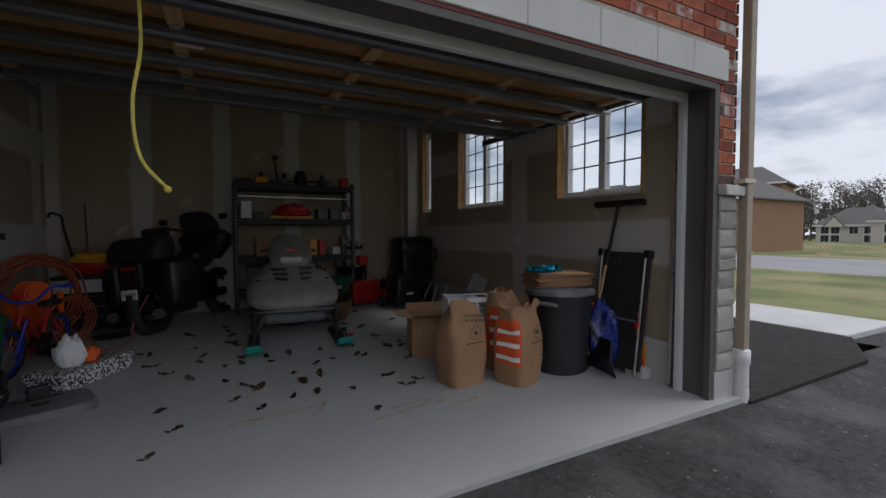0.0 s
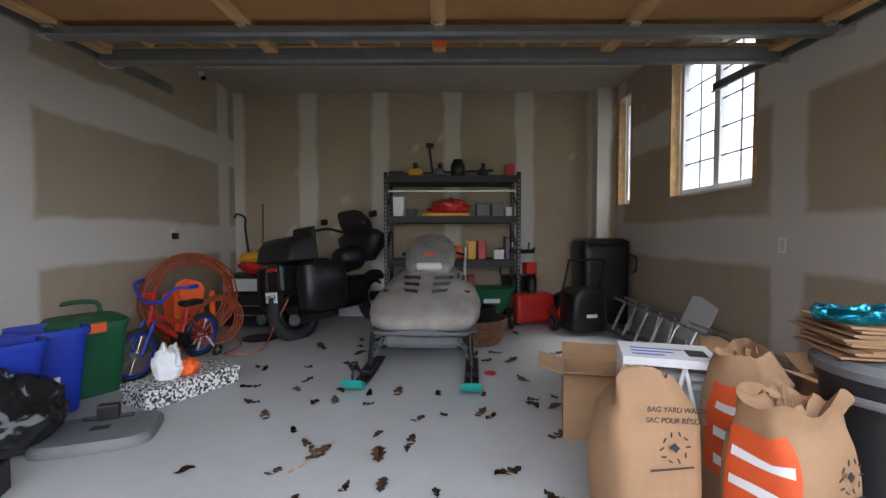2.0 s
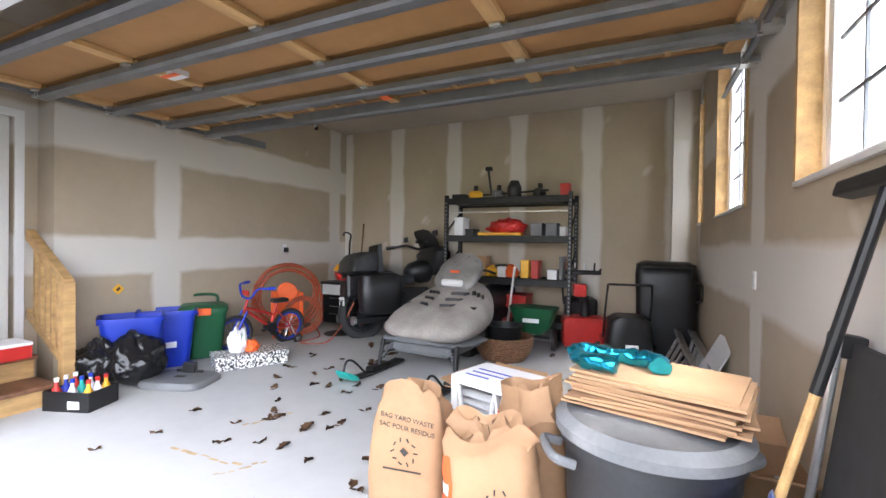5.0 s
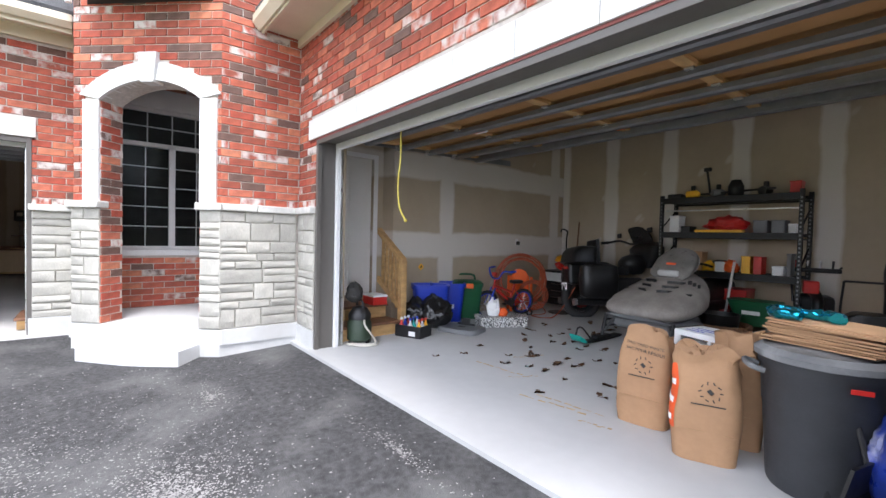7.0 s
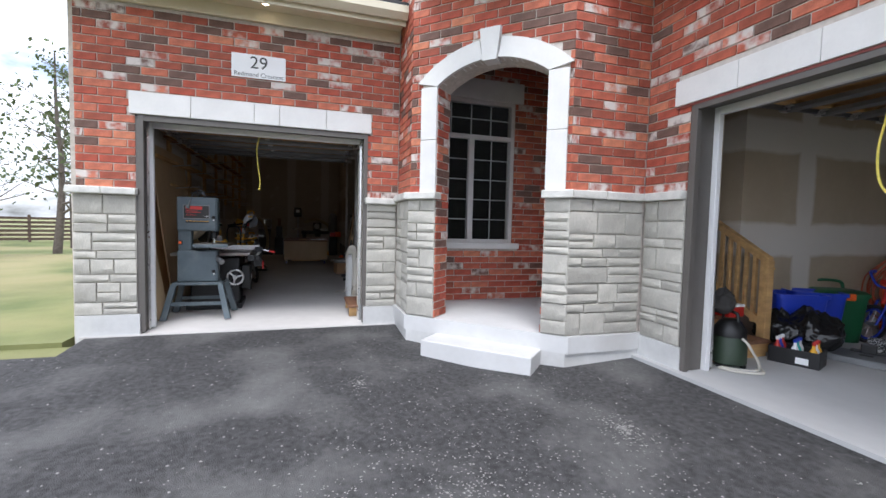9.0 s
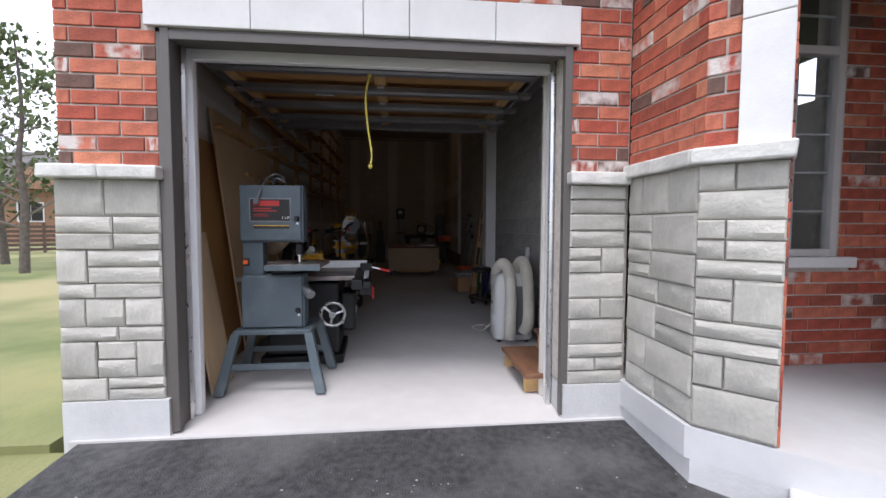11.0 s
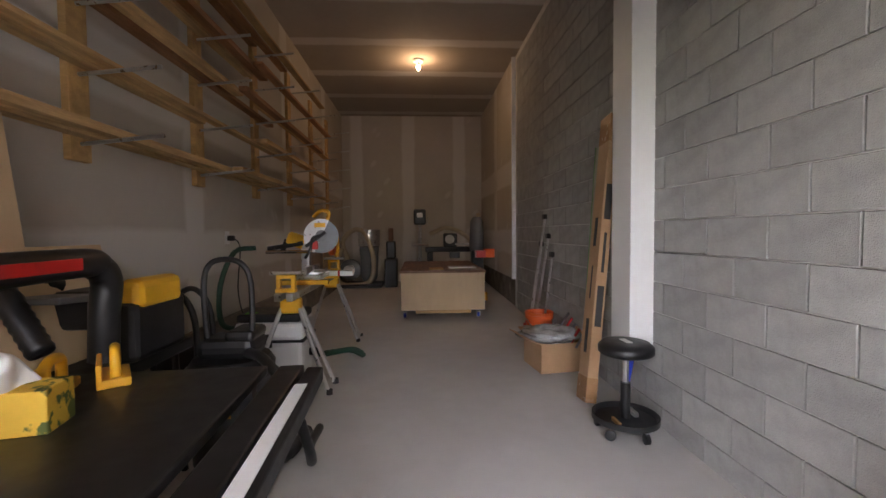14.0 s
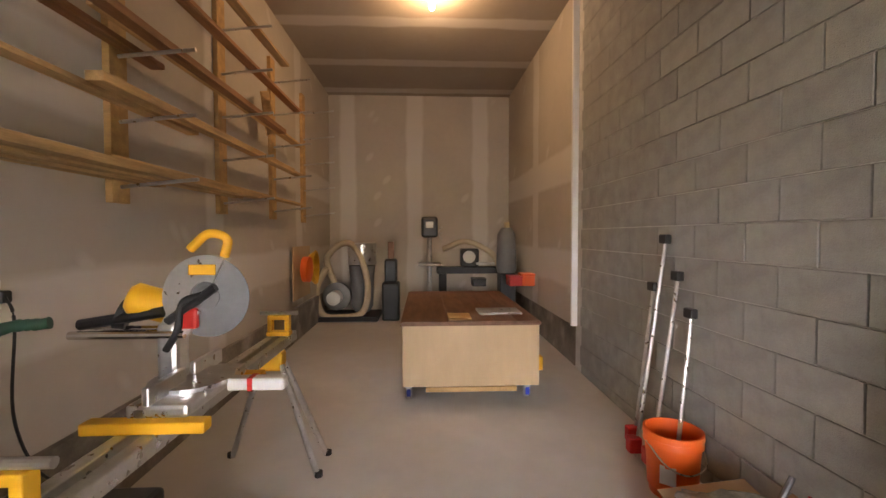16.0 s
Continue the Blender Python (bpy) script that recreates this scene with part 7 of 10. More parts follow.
leaves = [leaf_mesh(k) for k in range(4)]
lr = random.Random(21)
for k in range(74):
    if k < 54:
        x, y = lr.gauss(0.5, 0.75), lr.uniform(2.9, 5.9)
    else:
        x, y = lr.uniform(-0.9, 2.3), lr.uniform(2.4, 6.4)
    x = min(max(x, -0.9), 2.2)
    if 1.4 < x and y < 3.6 or (0.05 < x < 1.15 and y > 4.6):
        continue
    ob = new("oak_leaf", leaves[k % 4])
    s = lr.uniform(0.7, 1.45)
    ob.matrix_basis = pose(x, y, gz(y), 0, 0, lr.uniform(0, 360)) @ Matrix.Diagonal((s, s, 1, 1))
    tagged(ob, "dry curled brown oak leaf on the concrete", "leaf", "fallen leaves")
bm = bmesh.new()
sr = random.Random(5)
for x0, y0, x1, y1 in ((0.0, 2.95, 0.62, 3.0), (0.55, 2.85, 0.7, 3.1), (1.0, 2.72, 1.6, 2.76), (0.9, 2.6, 1.5, 2.7), (0.15, 3.4, 0.3, 3.75), (1.5, 2.55, 1.75, 2.6)):
    for k in range(7):
        a, b = Vector((x0, y0)).lerp(Vector((x1, y1)), k / 7), Vector((x0, y0)).lerp(Vector((x1, y1)), (k + 0.8) / 7)
        o = Vector((sr.uniform(-0.012, 0.012), sr.uniform(-0.012, 0.012)))
        n = Vector((b.y - a.y, a.x - b.x)).normalized() * sr.uniform(0.005, 0.014)
        vs = [bm.verts.new((p.x + o.x - 0.1, p.y + o.y, gz(p.y) + 0.004)) for p in (a - n, b - n, b + n, a + n)]
        bm.faces.new(vs)
solo("rust_marks", bm, M["rust"], "faint rusty tyre marks on the slab", "stain", kind="stuff")


# ================= things in the workshop =================
def fz(x):
    """Floor height in the workshop."""
    return 0.0127 * max(0.0, -4.45 - x)


def bandsaw():
    t = thing("bandsaw", "blue-grey cabinet bandsaw on a steel stand", "bandsaw", pose(-4.88, -3.135, 0.02))
    top, w = 1.555, 0.46
    up = part("upper_wheel_case", boxes((0.0, 0.14, 0.0, w, 1.12, top), bevel=0.008), M["sawgrey"], t)
    part("upper_door", boxes((0.14, 0.165, 0.0, w - 0.015, 1.135, top - 0.005), bevel=0.006), M["sawgrey"], up)
    lo = part("lower_wheel_case", boxes((0.0, 0.14, 0.0, w, 0.46, 0.87), bevel=0.008), M["sawgrey"], t)
    part("lower_door", boxes((0.14, 0.165, 0.0, w - 0.015, 0.47, 0.86), bevel=0.006), M["sawgrey"], lo)
    part("column", boxes((0.01, 0.12, 0.0, 0.15, 0.87, 1.12), bevel=0.006), M["sawgrey"], t)
    pl = part("name_plate", boxes((0.166, 0.172, 0.07, 0.375, 1.275, 1.455), bevel=0.003), M["strut"], up, "black and red maker's plate")
    part("plate_face", boxes((0.172, 0.174, 0.08, 0.365, 1.285, 1.445)), M["print"], pl)
    part("plate_band", boxes((0.174, 0.1755, 0.10, 0.29, 1.395, 1.435)), M["red"], pl)
    part("plate_lines", boxes((0.174, 0.1755, 0.10, 0.23, 1.372, 1.38), (0.174, 0.1755, 0.10, 0.27, 1.355, 1.362), (0.174, 0.1755, 0.10, 0.2, 1.33, 1.334), (0.174, 0.1755, 0.10, 0.22, 1.318, 1.321)), M["red"], pl)
    text_part("1 HP", 0.03, M["paper"], pl, pose(0.1745, 0.335, 1.305, 90, 0, 90))
    part("caution_strip", boxes((0.166, 0.168, 0.10, 0.36, 1.225, 1.25)), M["print"], up)
    part("caution_line", boxes((0.168, 0.1692, 0.10, 0.36, 1.245, 1.25)), M["yellow"], up)
    for z in (1.30, 0.60):
        part("door_knob", turned(((0.02, 0), (0.022, 0.01), (0.012, 0.03)), 14), M["black"], t, "", 40, pose(0.165, w - 0.045, z, 0, 90, 0))
        part("screw_head", turned(((0.01, 0), (0.01, 0.006)), 10), M["paper"], t, "", 40, pose(0.165, w - 0.04, z - 0.035, 0, 90, 0))
    part("table", boxes((-0.2, 0.26, 0.20, 0.60, 0.93, 0.96), bevel=0.006), M["castiron"], t, "worn cast iron table")
    part("table_edge", boxes((0.26, 0.275, 0.20, 0.60, 0.915, 0.957)), M["sawgrey"], t)
    part("table_slot", boxes((-0.2, 0.262, 0.40, 0.42, 0.9602, 0.962)), M["print"], t)
    part("trunnion", boxes((0.02, 0.12, 0.2, 0.36, 0.87, 0.93), bevel=0.01), M["blackmetal"], t)
    part("blade_guide", boxes((0.0, 0.08, 0.38, 0.43, 1.02, 1.11), bevel=0.008), M["blackmetal"], t)
    part("blade", boxes((0.04, 0.042, 0.395, 0.41, 0.945, 1.06)), M["steel"], t)
    part("guide_wheels", turned(((0.025, -0.006), (0.025, 0.006)), 14), M["steel"], t, "", 40, pose(0.05, 0.40, 1.02, 0, 0, 0))
    part("switch", boxes((0.1, 0.13, -0.0, 0.05, 0.94, 1.0), bevel=0.006), M["black"], t)
    part("switch_paddle", boxes((0.13, 0.14, 0.01, 0.04, 0.955, 0.985)), M["orange"], t)
    part("dust_port", tubes(((0.08, 0.42, 0.80), (0.2, 0.52, 0.72)), 0.035, 14), M["strut"], t)
    part("power_cord", tubes(curve_pts(((0.0, 0.2, top), (0.05, 0.24, top + 0.06), (0.03, 0.3, top + 0.03), (-0.02, 0.22, top + 0.10), (0.05, 0.16, top + 0.05), (0.18, 0.16, top - 0.04), (0.19, 0.14, top - 0.10))), 0.008, 6), M["strut"], t, "", 50)
    part("plug", boxes((0.17, 0.21, 0.11, 0.15, top - 0.15, top - 0.10), bevel=0.008), M["grey"], t)
    part("top_loop", tubes([(0.0, 0.24 + 0.045 * math.cos(a), top + 0.045 + 0.045 * math.sin(a)) for a in (2 * math.pi * k / 16 for k in range(16))], 0.006, 6, True), M["blackmetal"], t)
    st = part("stand_top", boxes((-0.22, 0.22, -0.05, 0.52, 0.425, 0.46), bevel=0.006), M["sawgrey"], t)
    for sx, sy in ((-1, 0), (-1, 1), (1, 0), (1, 1)):
        bm = bmesh.new()
        x, y = sx * 0.2, -0.03 + 0.53 * sy
        ox, oy = sx * 0.08, (-0.1 if sy == 0 else 0.1)
        loft(bm, [[(x - 0.03, y - 0.03, 0.44), (x + 0.03, y - 0.03, 0.44), (x + 0.03, y + 0.03, 0.44), (x - 0.03, y + 0.03, 0.44)], [(x + ox - 0.035, y + oy - 0.035, 0.0), (x + ox + 0.035, y + oy - 0.035, 0.0), (x + ox + 0.035, y + oy + 0.035, 0.0), (x + ox - 0.035, y + oy + 0.035, 0.0)]])
        part("leg", bm, M["sawgrey"], t)
    part("crossbar", boxes((0.235, 0.25, -0.06, 0.53, 0.17, 0.215)), M["sawgrey"], t)
    part("crossbar", boxes((-0.25, -0.235, -0.06, 0.53, 0.17, 0.215)), M["sawgrey"], t)


bandsaw()


def table_saw():
    t = thing("table_saw", "black cabinet table saw with a long extension table", "table saw", pose(-0.148, 0.241, 0.01, 0, 0, 3.5))
    zt_ = 0.82
    part("cabinet", boxes((-5.95, -5.35, -3.05, -2.42, 0.08, 0.74), bevel=0.02), M["black"], t)
    part("base_plinth", boxes((-6.0, -5.3, -3.1, -2.38, 0.0, 0.08), bevel=0.01), M["blackmetal"], t)
    part("cast_top", boxes((-6.0, -5.16, -3.25, -2.27, zt_ - 0.04, zt_), bevel=0.006), M["castiron"], t, "rust-flecked cast iron top")
    part("wing_joint", boxes((-6.0, -5.15, -2.62, -2.615, zt_, zt_ + 0.001)), M["print"], t)
    part("miter_slot", boxes((-5.5, -5.48, -3.25, -2.30, zt_, zt_ + 0.0012)), M["print"], t)
    part("extension_table", boxes((-7.05, -6.03, -3.25, -2.32, zt_ - 0.035, zt_ - 0.003), bevel=0.006), M["black"], t, "dusty black extension table")
    part("front_rail", boxes((-7.1, -5.0, -2.29, -2.20, zt_ - 0.10, zt_ - 0.02), bevel=0.006), M["black"], t, "black fence rail")
    part("rail_tube", boxes((-7.1, -4.95, -2.19, -2.13, zt_ - 0.085, zt_ - 0.03), bevel=0.006), M["blackmetal"], t)
    part("rail_scale", boxes((-6.9, -5.2, -2.192, -2.15, zt_ - 0.029, zt_ - 0.026)), M["paper"], t, "white measuring scale")
    part("fence", boxes((-5.95, -5.88, -3.20, -2.17, zt_ + 0.003, zt_ + 0.075), bevel=0.006), M["paper"], t, "white laminate rip fence")
    part("fence_head", boxes((-6.0, -5.84, -2.24, -2.12, zt_ - 0.05, zt_ + 0.05), bevel=0.01), M["blackmetal"], t)
    part("fence_lever", tubes(((-5.92, -2.12, zt_ + 0.0), (-5.92, -2.03, zt_ - 0.02)), 0.012), M["steel"], t)
    part("lever_grip", turned(((0.012, 0), (0.018, 0.02), (0.018, 0.09), (0.01, 0.11)), 14), M["red"], t, "red lever grip", 50, pose(-5.92, -2.04, zt_ - 0.018, -103, 0, 0))
    wh = part("handwheel", tubes([(-5.28, -2.47 + 0.105 * math.cos(a), 0.46 + 0.105 * math.sin(a)) for a in (2 * math.pi * k / 28 for k in range(28))], 0.016, 8, True), M["steel"], t, "grey cast handwheel", 60)
    for k in range(3):
        a = 2 * math.pi * k / 3 + 0.3
        part("wheel_spoke", rod((-5.28, -2.47, 0.46), (-5.28, -2.47 + 0.1 * math.cos(a), 0.46 + 0.1 * math.sin(a)), 0.013), M["steel"], wh)
    part("wheel_hub", rod((-5.36, -2.47, 0.46), (-5.24, -2.47, 0.46), 0.03, 14), M["steel"], wh)
    part("wheel_knob", rod((-5.28, -2.38, 0.40), (-5.2, -2.38, 0.40), 0.014), M["steel"], wh)
    part("maker_label", boxes((-5.348, -5.343, -2.95, -2.80, 0.56, 0.60)), M["orange"], t, "orange lettered label")
    part("notice", boxes((-5.348, -5.343, -2.78, -2.74, 0.52, 0.60)), M["paper"], t)
    part("motor_cover", boxes((-5.9, -5.5, -2.42, -2.28, 0.25, 0.62), bevel=0.03), M["black"], t)
    part("side_badge", boxes((-5.75, -5.62, -2.278, -2.274, 0.40, 0.46)), M["paper"], t)
    part("switch_box", boxes((-5.55, -5.45, -2.24, -2.12, 0.60, 0.72), bevel=0.008), M["black"], t)
    part("stop_paddle", boxes((-5.53, -5.47, -2.12, -2.10, 0.56, 0.68), bevel=0.006), M["red"], t)
    for x, y in ((-7.0, -3.2), (-7.0, -2.38)):
        part("table_leg", boxes((x - 0.025, x + 0.025, y - 0.025, y + 0.025, 0.03, zt_ - 0.035)), M["blackmetal"], t)
    part("guard_arm", tubes(curve_pts(((-7.20, -2.97, zt_), (-7.20, -2.96, 1.02), (-7.20, -2.95, 1.13), (-7.15, -2.95, 1.185), (-7.05, -2.95, 1.205), (-6.4, -2.95, 1.20), (-5.7, -2.95, 1.20)), 7), 0.052, 16), M["black"], t, "black overarm dust tube with a red maker's band", 50)
    part("arm_lettering_bar", boxes((-7.0, -6.35, -2.902, -2.896, 1.185, 1.225), bevel=0.002), M["red"], t, "red maker's band")
    bm = bmesh.new()
    prism(bm, ((-5.42, 0.87), (-5.60, 0.90), (-5.68, 1.08), (-5.62, 1.16), (-5.50, 1.10), (-5.30, 0.92)), -3.02, -2.94, "y")
    part("blade_guard", bm, M["blackmetal"], t, "black blade guard", None, pose(-0.28, 0.05, 0))
    part("guard_link", rod((-5.90, -2.87, 1.1), (-5.60, -2.87, 0.92), 0.012), M["steel"], t)
    part("dust_hose", tubes(curve_pts(((-5.66, -2.95, 1.20), (-5.46, -2.96, 1.19), (-5.36, -3.02, 1.10), (-5.42, -3.12, 1.03), (-5.58, -3.18, 1.06), (-5.62, -3.2, 1.14), (-5.5, -3.22, 1.16)), 30), 0.058, 14, rib=(0.02, 0.005)), M["tanhose"], t, "cream ribbed dust hose", 80, pose(-0.28, 0.05, 0))
    part("cable", tubes(curve_pts(((-5.25, -3.15, zt_ + 0.01), (-5.6, -3.0, zt_ + 0.012), (-5.7, -2.8, zt_ + 0.012), (-5.5, -2.65, zt_ + 0.012), (-5.25, -2.8, zt_ + 0.03), (-5.2, -3.1, zt_ + 0.03), (-5.5, -3.1, zt_ + 0.03), (-5.65, -2.85, zt_ + 0.03))), 0.011, 7), M["rubber"], t, "coiled black cable", 50)
    part("insert_plate", boxes((-5.62, -5.58, -3.0, -2.7, zt_ + 0.001, zt_ + 0.003)), M["red"], t)


table_saw()
def push_block(m):
    t = thing("push_block", "yellow saw push block on the extension table", "tool", m)
    part("base", boxes((-0.09, 0.09, -0.04, 0.04, 0, 0.03), bevel=0.006), M["yellow"], t)
    part("side_wall", boxes((-0.09, 0.09, -0.05, -0.035, 0, 0.08), bevel=0.004), M["yellow"], t)
    part("handle", tubes(curve_pts(((-0.06, 0, 0.02), (-0.05, 0, 0.1), (0.05, 0, 0.1), (0.06, 0, 0.02))), 0.016), M["yellow"], t, "", 50)
push_block(pose(-6.12, -2.88, 0.827, 0, 0, 80))
push_block(pose(-6.80, -3.06, 0.827, 0, 0, 20))
push_block(pose(-6.92, -2.96, 0.827, 0, 0, 35))
sunflower = mat("sunflower_print_card", (0.72, 0.45, 0.05), 0.6, vary=0.1, scale=5, stain=(0.08, 0.10, 0.02), stain_scale=22, stain_at=(0.5, 0.56))
t = thing("tissue_box", "sunflower patterned tissue box on the extension table", "tissue box", pose(-6.56, -2.98, 0.827, 0, 0, 12))
part("carton", boxes((-0.06, 0.06, -0.12, 0.12, 0, 0.11), bevel=0.004), sunflower, t)
bm = bmesh.new()
bmesh.ops.create_icosphere(bm, subdivisions=3, radius=0.06, matrix=Matrix.Translation((0, 0, 0.13)))
part("tissue", wobble(bm, 0.05, 14, 0.11), M["paper"], t, "", 60)

# plywood sheets leaning on the left wall
for k, (x0, x1, h, lean, mk, off) in enumerate(((-5.0, -4.62, 1.22, 9, "ply", 0.34), (-6.5, -4.75, 2.35, 7, "hardboard", 0.16), (-7.3, -5.6, 2.35, 7, "ply", 0.24), (-7.7, -6.9, 1.25, 12, "ply", 0.36))):
    solo("plywood_sheet", boxes((x0, x1, -0.009, 0.009, 0, h)), M[mk], "brown hardboard sheet leaning on the wall" if mk == "hardboard" else "pale plywood sheet leaning on the wall", "sheet", pose(0, -3.70 + off + 0.04, fz(x0), lean, 0, 0), "leaning sheets")


# lumber rack
def lumber_rack():
    t = thing("lumber_rack", "wall lumber rack of pine cleats and steel pipes", "lumber rack")
    levels = (1.80, 2.16, 2.52, 2.88, 3.24)
    for i in range(7):
        x = -6.58 - 1.225 * i
        c = part("cleat", boxes((x - 0.07, x + 0.07, -3.74, -3.70, 1.70, 3.5), bevel=0.004), M["pine"], t, "upright pine cleat")
        for z in levels:
            part("pipe_arm", rod((x, -3.70, z - 0.01), (x, -3.28, z + 0.035), 0.011, 10), M["steel"], c, "galvanised pipe")
    return levels


levels = lumber_rack()
br = random.Random(11)
for li, z in enumerate(levels):
    for k in range(3):
        ln = br.uniform(3.2, 5.4) if k < 2 else br.uniform(2.2, 4.6)
        x1 = br.uniform(-7.2, -5.6) if k < 2 else br.uniform(-9.8, -7.6)
        x0 = max(-14.6, x1 - ln)
        y = -3.69 + 0.098 * k + br.uniform(0, 0.01)
        w, th = br.uniform(0.075, 0.086), br.uniform(0.02, 0.05)
        zb = z + 0.006 + (y + 3.70) * 0.107 + 0.008
        solo("timber_board", boxes((x0, x1, y, y + w, 0, th), bevel=0.002), M["lumber"] if li < 2 or (k + li) % 3 == 0 else M["cedar"], "rough brown board stored on the wall rack", "board", pose(0, 0, zb), "stored boards")
    if li in (0, 1, 2):
        solo("timber_board", boxes((-13.2, -9.9, -3.60, -3.50, 0, 0.022), bevel=0.002), M["lumber"], "wide rough board stored on the wall rack", "board", pose(0, 0, z + 0.088), "stored boards")
solo("short_offcut", boxes((0, 0.22, 0, 0.012, 0, 0.42)), M["lumber"], "short upright wood offcut on the rack", "offcut", pose(-12.4, -3.6, 2.6, 0, 20, 0))


# miter saw on its stand
def miter_stand():
    x0, x1, y = -8.68, -10.75, -2.96
    zb = fz(-9.5)
    t = thing("miter_saw_stand", "yellow and aluminium folding saw stand", "saw stand", pose(0, 0, zb))
    part("beam", boxes((x1, x0, y - 0.07, y - 0.02, 0.74, 0.80), (x1, x0, y + 0.02, y + 0.07, 0.74, 0.80), bevel=0.006), M["steel"], t, "aluminium rail")
    for x in (-8.88, -10.45):
        h = part("leg_hub", boxes((x - 0.05, x + 0.05, y - 0.08, y + 0.08, 0.62, 0.74), bevel=0.02), M["yellow"], t, "yellow leg bracket")
        for sx, sy in ((-1, -1), (1, -1), (-1, 1), (1, 1)):
            if x < -10 and sx > 0 and sy < 0:
                continue
            l = part("leg", rod((x + 0.03 * sx, y + 0.07 * sy, 0.66), (x + 0.12 * sx, y + 0.30 * sy, 0.02), 0.018, 10), M["steel"], t)
            part("rubber_foot", turned(((0.024, 0.0), (0.024, 0.04)), 10, x + 0.125 * sx, y + 0.312 * sy), M["rubber"], l)
    for x in (-8.76, -10.6):
        e = part("work_support", boxes((x - 0.035, x + 0.035, y - 0.075, y + 0.075, 0.80, 0.83), bevel=0.006), M["yellow"], t, "yellow sliding support")
        part("support_post", boxes((x - 0.025, x + 0.025, y - 0.07, y - 0.04, 0.83, 0.92), (x - 0.025, x + 0.025, y + 0.04, y + 0.07, 0.83, 0.92), (x - 0.025, x + 0.025, y - 0.07, y + 0.07, 0.905, 0.935), bevel=0.005), M["yellow"], e)
        part("support_roller", rod((x, y - 0.12, 0.948), (x, y + 0.12, 0.948), 0.014, 10), M["steel"], e)
    # the saw
    s = thing("miter_saw", "yellow sliding miter saw with a grey blade", "miter saw", pose(-9.48, y + 0.04, zb + 0.80, 0, 0, 0))
    for b in ((-0.28, -0.22), (0.22, 0.28)):
        part("mount_bracket", boxes((*b, -0.22, 0.18, 0.0, 0.04), bevel=0.006), M["yellow"], s)
    part("base", boxes((-0.24, 0.24, -0.10, 0.11, 0.035, 0.085), bevel=0.015), M["steel"], s, "silver cast base")
    part("turntable", turned(((0.15, 0.085), (0.15, 0.1)), 28), M["steel"], s, "", 40)
    part("front_arm", boxes((-0.03, 0.03, 0.14, 0.36, 0.05, 0.10), bevel=0.01), M["acwhite"], s)
    part("front_stripe", boxes((-0.031, 0.031, 0.22, 0.24, 0.049, 0.101)), M["red"], s)
    part("fence", boxes((-0.26, -0.03, -0.03, -0.005, 0.085, 0.15), (0.03, 0.26, -0.03, -0.005, 0.085, 0.15), bevel=0.006), M["steel"], s)
    for x in (-0.05, 0.05):
        part("slide_rail", rod((x, -0.42, 0.28), (x, 0.0, 0.28), 0.016, 10), M["chrome"], s)
    part("pivot", boxes((-0.05, 0.05, -0.11, -0.03, 0.09, 0.32), bevel=0.02), M["steel"], s)
    part("blade", turned(((0.155, -0.002), (0.155, 0.002)), 48), M["strut"], s, "dark toothed blade", 40, pose(0.03, 0.08, 0.42, 0, 90, 0))
    bm = bmesh.new()
    arc = [math.radians(65 + 10 * k) for k in range(19)]
    prism(bm, [(0.08 + 0.16 * math.cos(a), 0.42 + 0.16 * math.sin(a)) for a in arc] + [(0.08 + 0.06 * math.cos(a), 0.42 + 0.06 * math.sin(a)) for a in arc[::-1]], -0.02, 0.05, "x")
    part("upper_guard", bm, M["steel"], s, "silver blade guard")
    part("guard_sticker", boxes((0.0505, 0.052, 0.0, 0.10, 0.505, 0.545), bevel=0.004), M["yellow"], s, "yellow maker's sticker", None, pose(0, 0.02, 0.0, 0, 0, 0))
    part("guard_link", rod((0.055, -0.06, 0.33), (0.055, 0.12, 0.46), 0.016, 8), M["black"], s)
    part("lower_lever", tubes(curve_pts(((0.05, -0.07, 0.22), (0.06, -0.02, 0.30), (0.06, 0.0, 0.40), (0.055, 0.07, 0.43))), 0.014), M["black"], s, "", 50)
    part("blade_badge", turned(((0.045, -0.045), (0.045, 0.038)), 20), M["grey"], s, "", 40, pose(0.0, 0.08, 0.42, 0, 90, 0))
    part("motor", turned(((0.05, -0.12), (0.065, -0.11), (0.065, 0.08), (0.045, 0.1)), 20), M["yellow"], s, "yellow motor", 50, pose(-0.05, -0.16, 0.38, 70, 0, 20))
    part("motor_cap", turned(((0.055, -0.02), (0.06, 0.02)), 20), M["black"], s, "", 40, pose(-0.04, -0.28, 0.34, 70, 0, 20))
    part("arm", tubes(((0, -0.08, 0.3), (0, 0.0, 0.46)), 0.035, 12), M["steel"], s)
    part("handle", tubes(curve_pts(((0, 0.0, 0.60), (0, 0.07, 0.66), (0, 0.14, 0.64), (0, 0.13, 0.57))), 0.018), M["yellow"], s, "yellow loop handle", 50)
    part("red_lever", boxes((0.03, 0.06, -0.03, 0.05, 0.30, 0.38), bevel=0.012), M["red"], s)
    part("dust_spout", tubes(((0, -0.1, 0.36), (0, -0.42, 0.31)), 0.022, 10), M["black"], s)
    h = thing("extractor_hose", "dark green dust hose from the saw to the extractor", "hose")
    part("hose", tubes(curve_pts(((-9.48, -3.45, zb + 1.12), (-9.42, -3.62, zb + 1.08), (-9.22, -3.66, zb + 0.8), (-9.1, -3.6, zb + 0.5), (-9.05, -3.4, zb + 0.46)), 8), 0.024, 10, rib=(0.012, 0.003)), M["hosegreen"], h, "", 80)
    h2 = thing("floor_hose", "dark green hose lying on the floor", "hose")
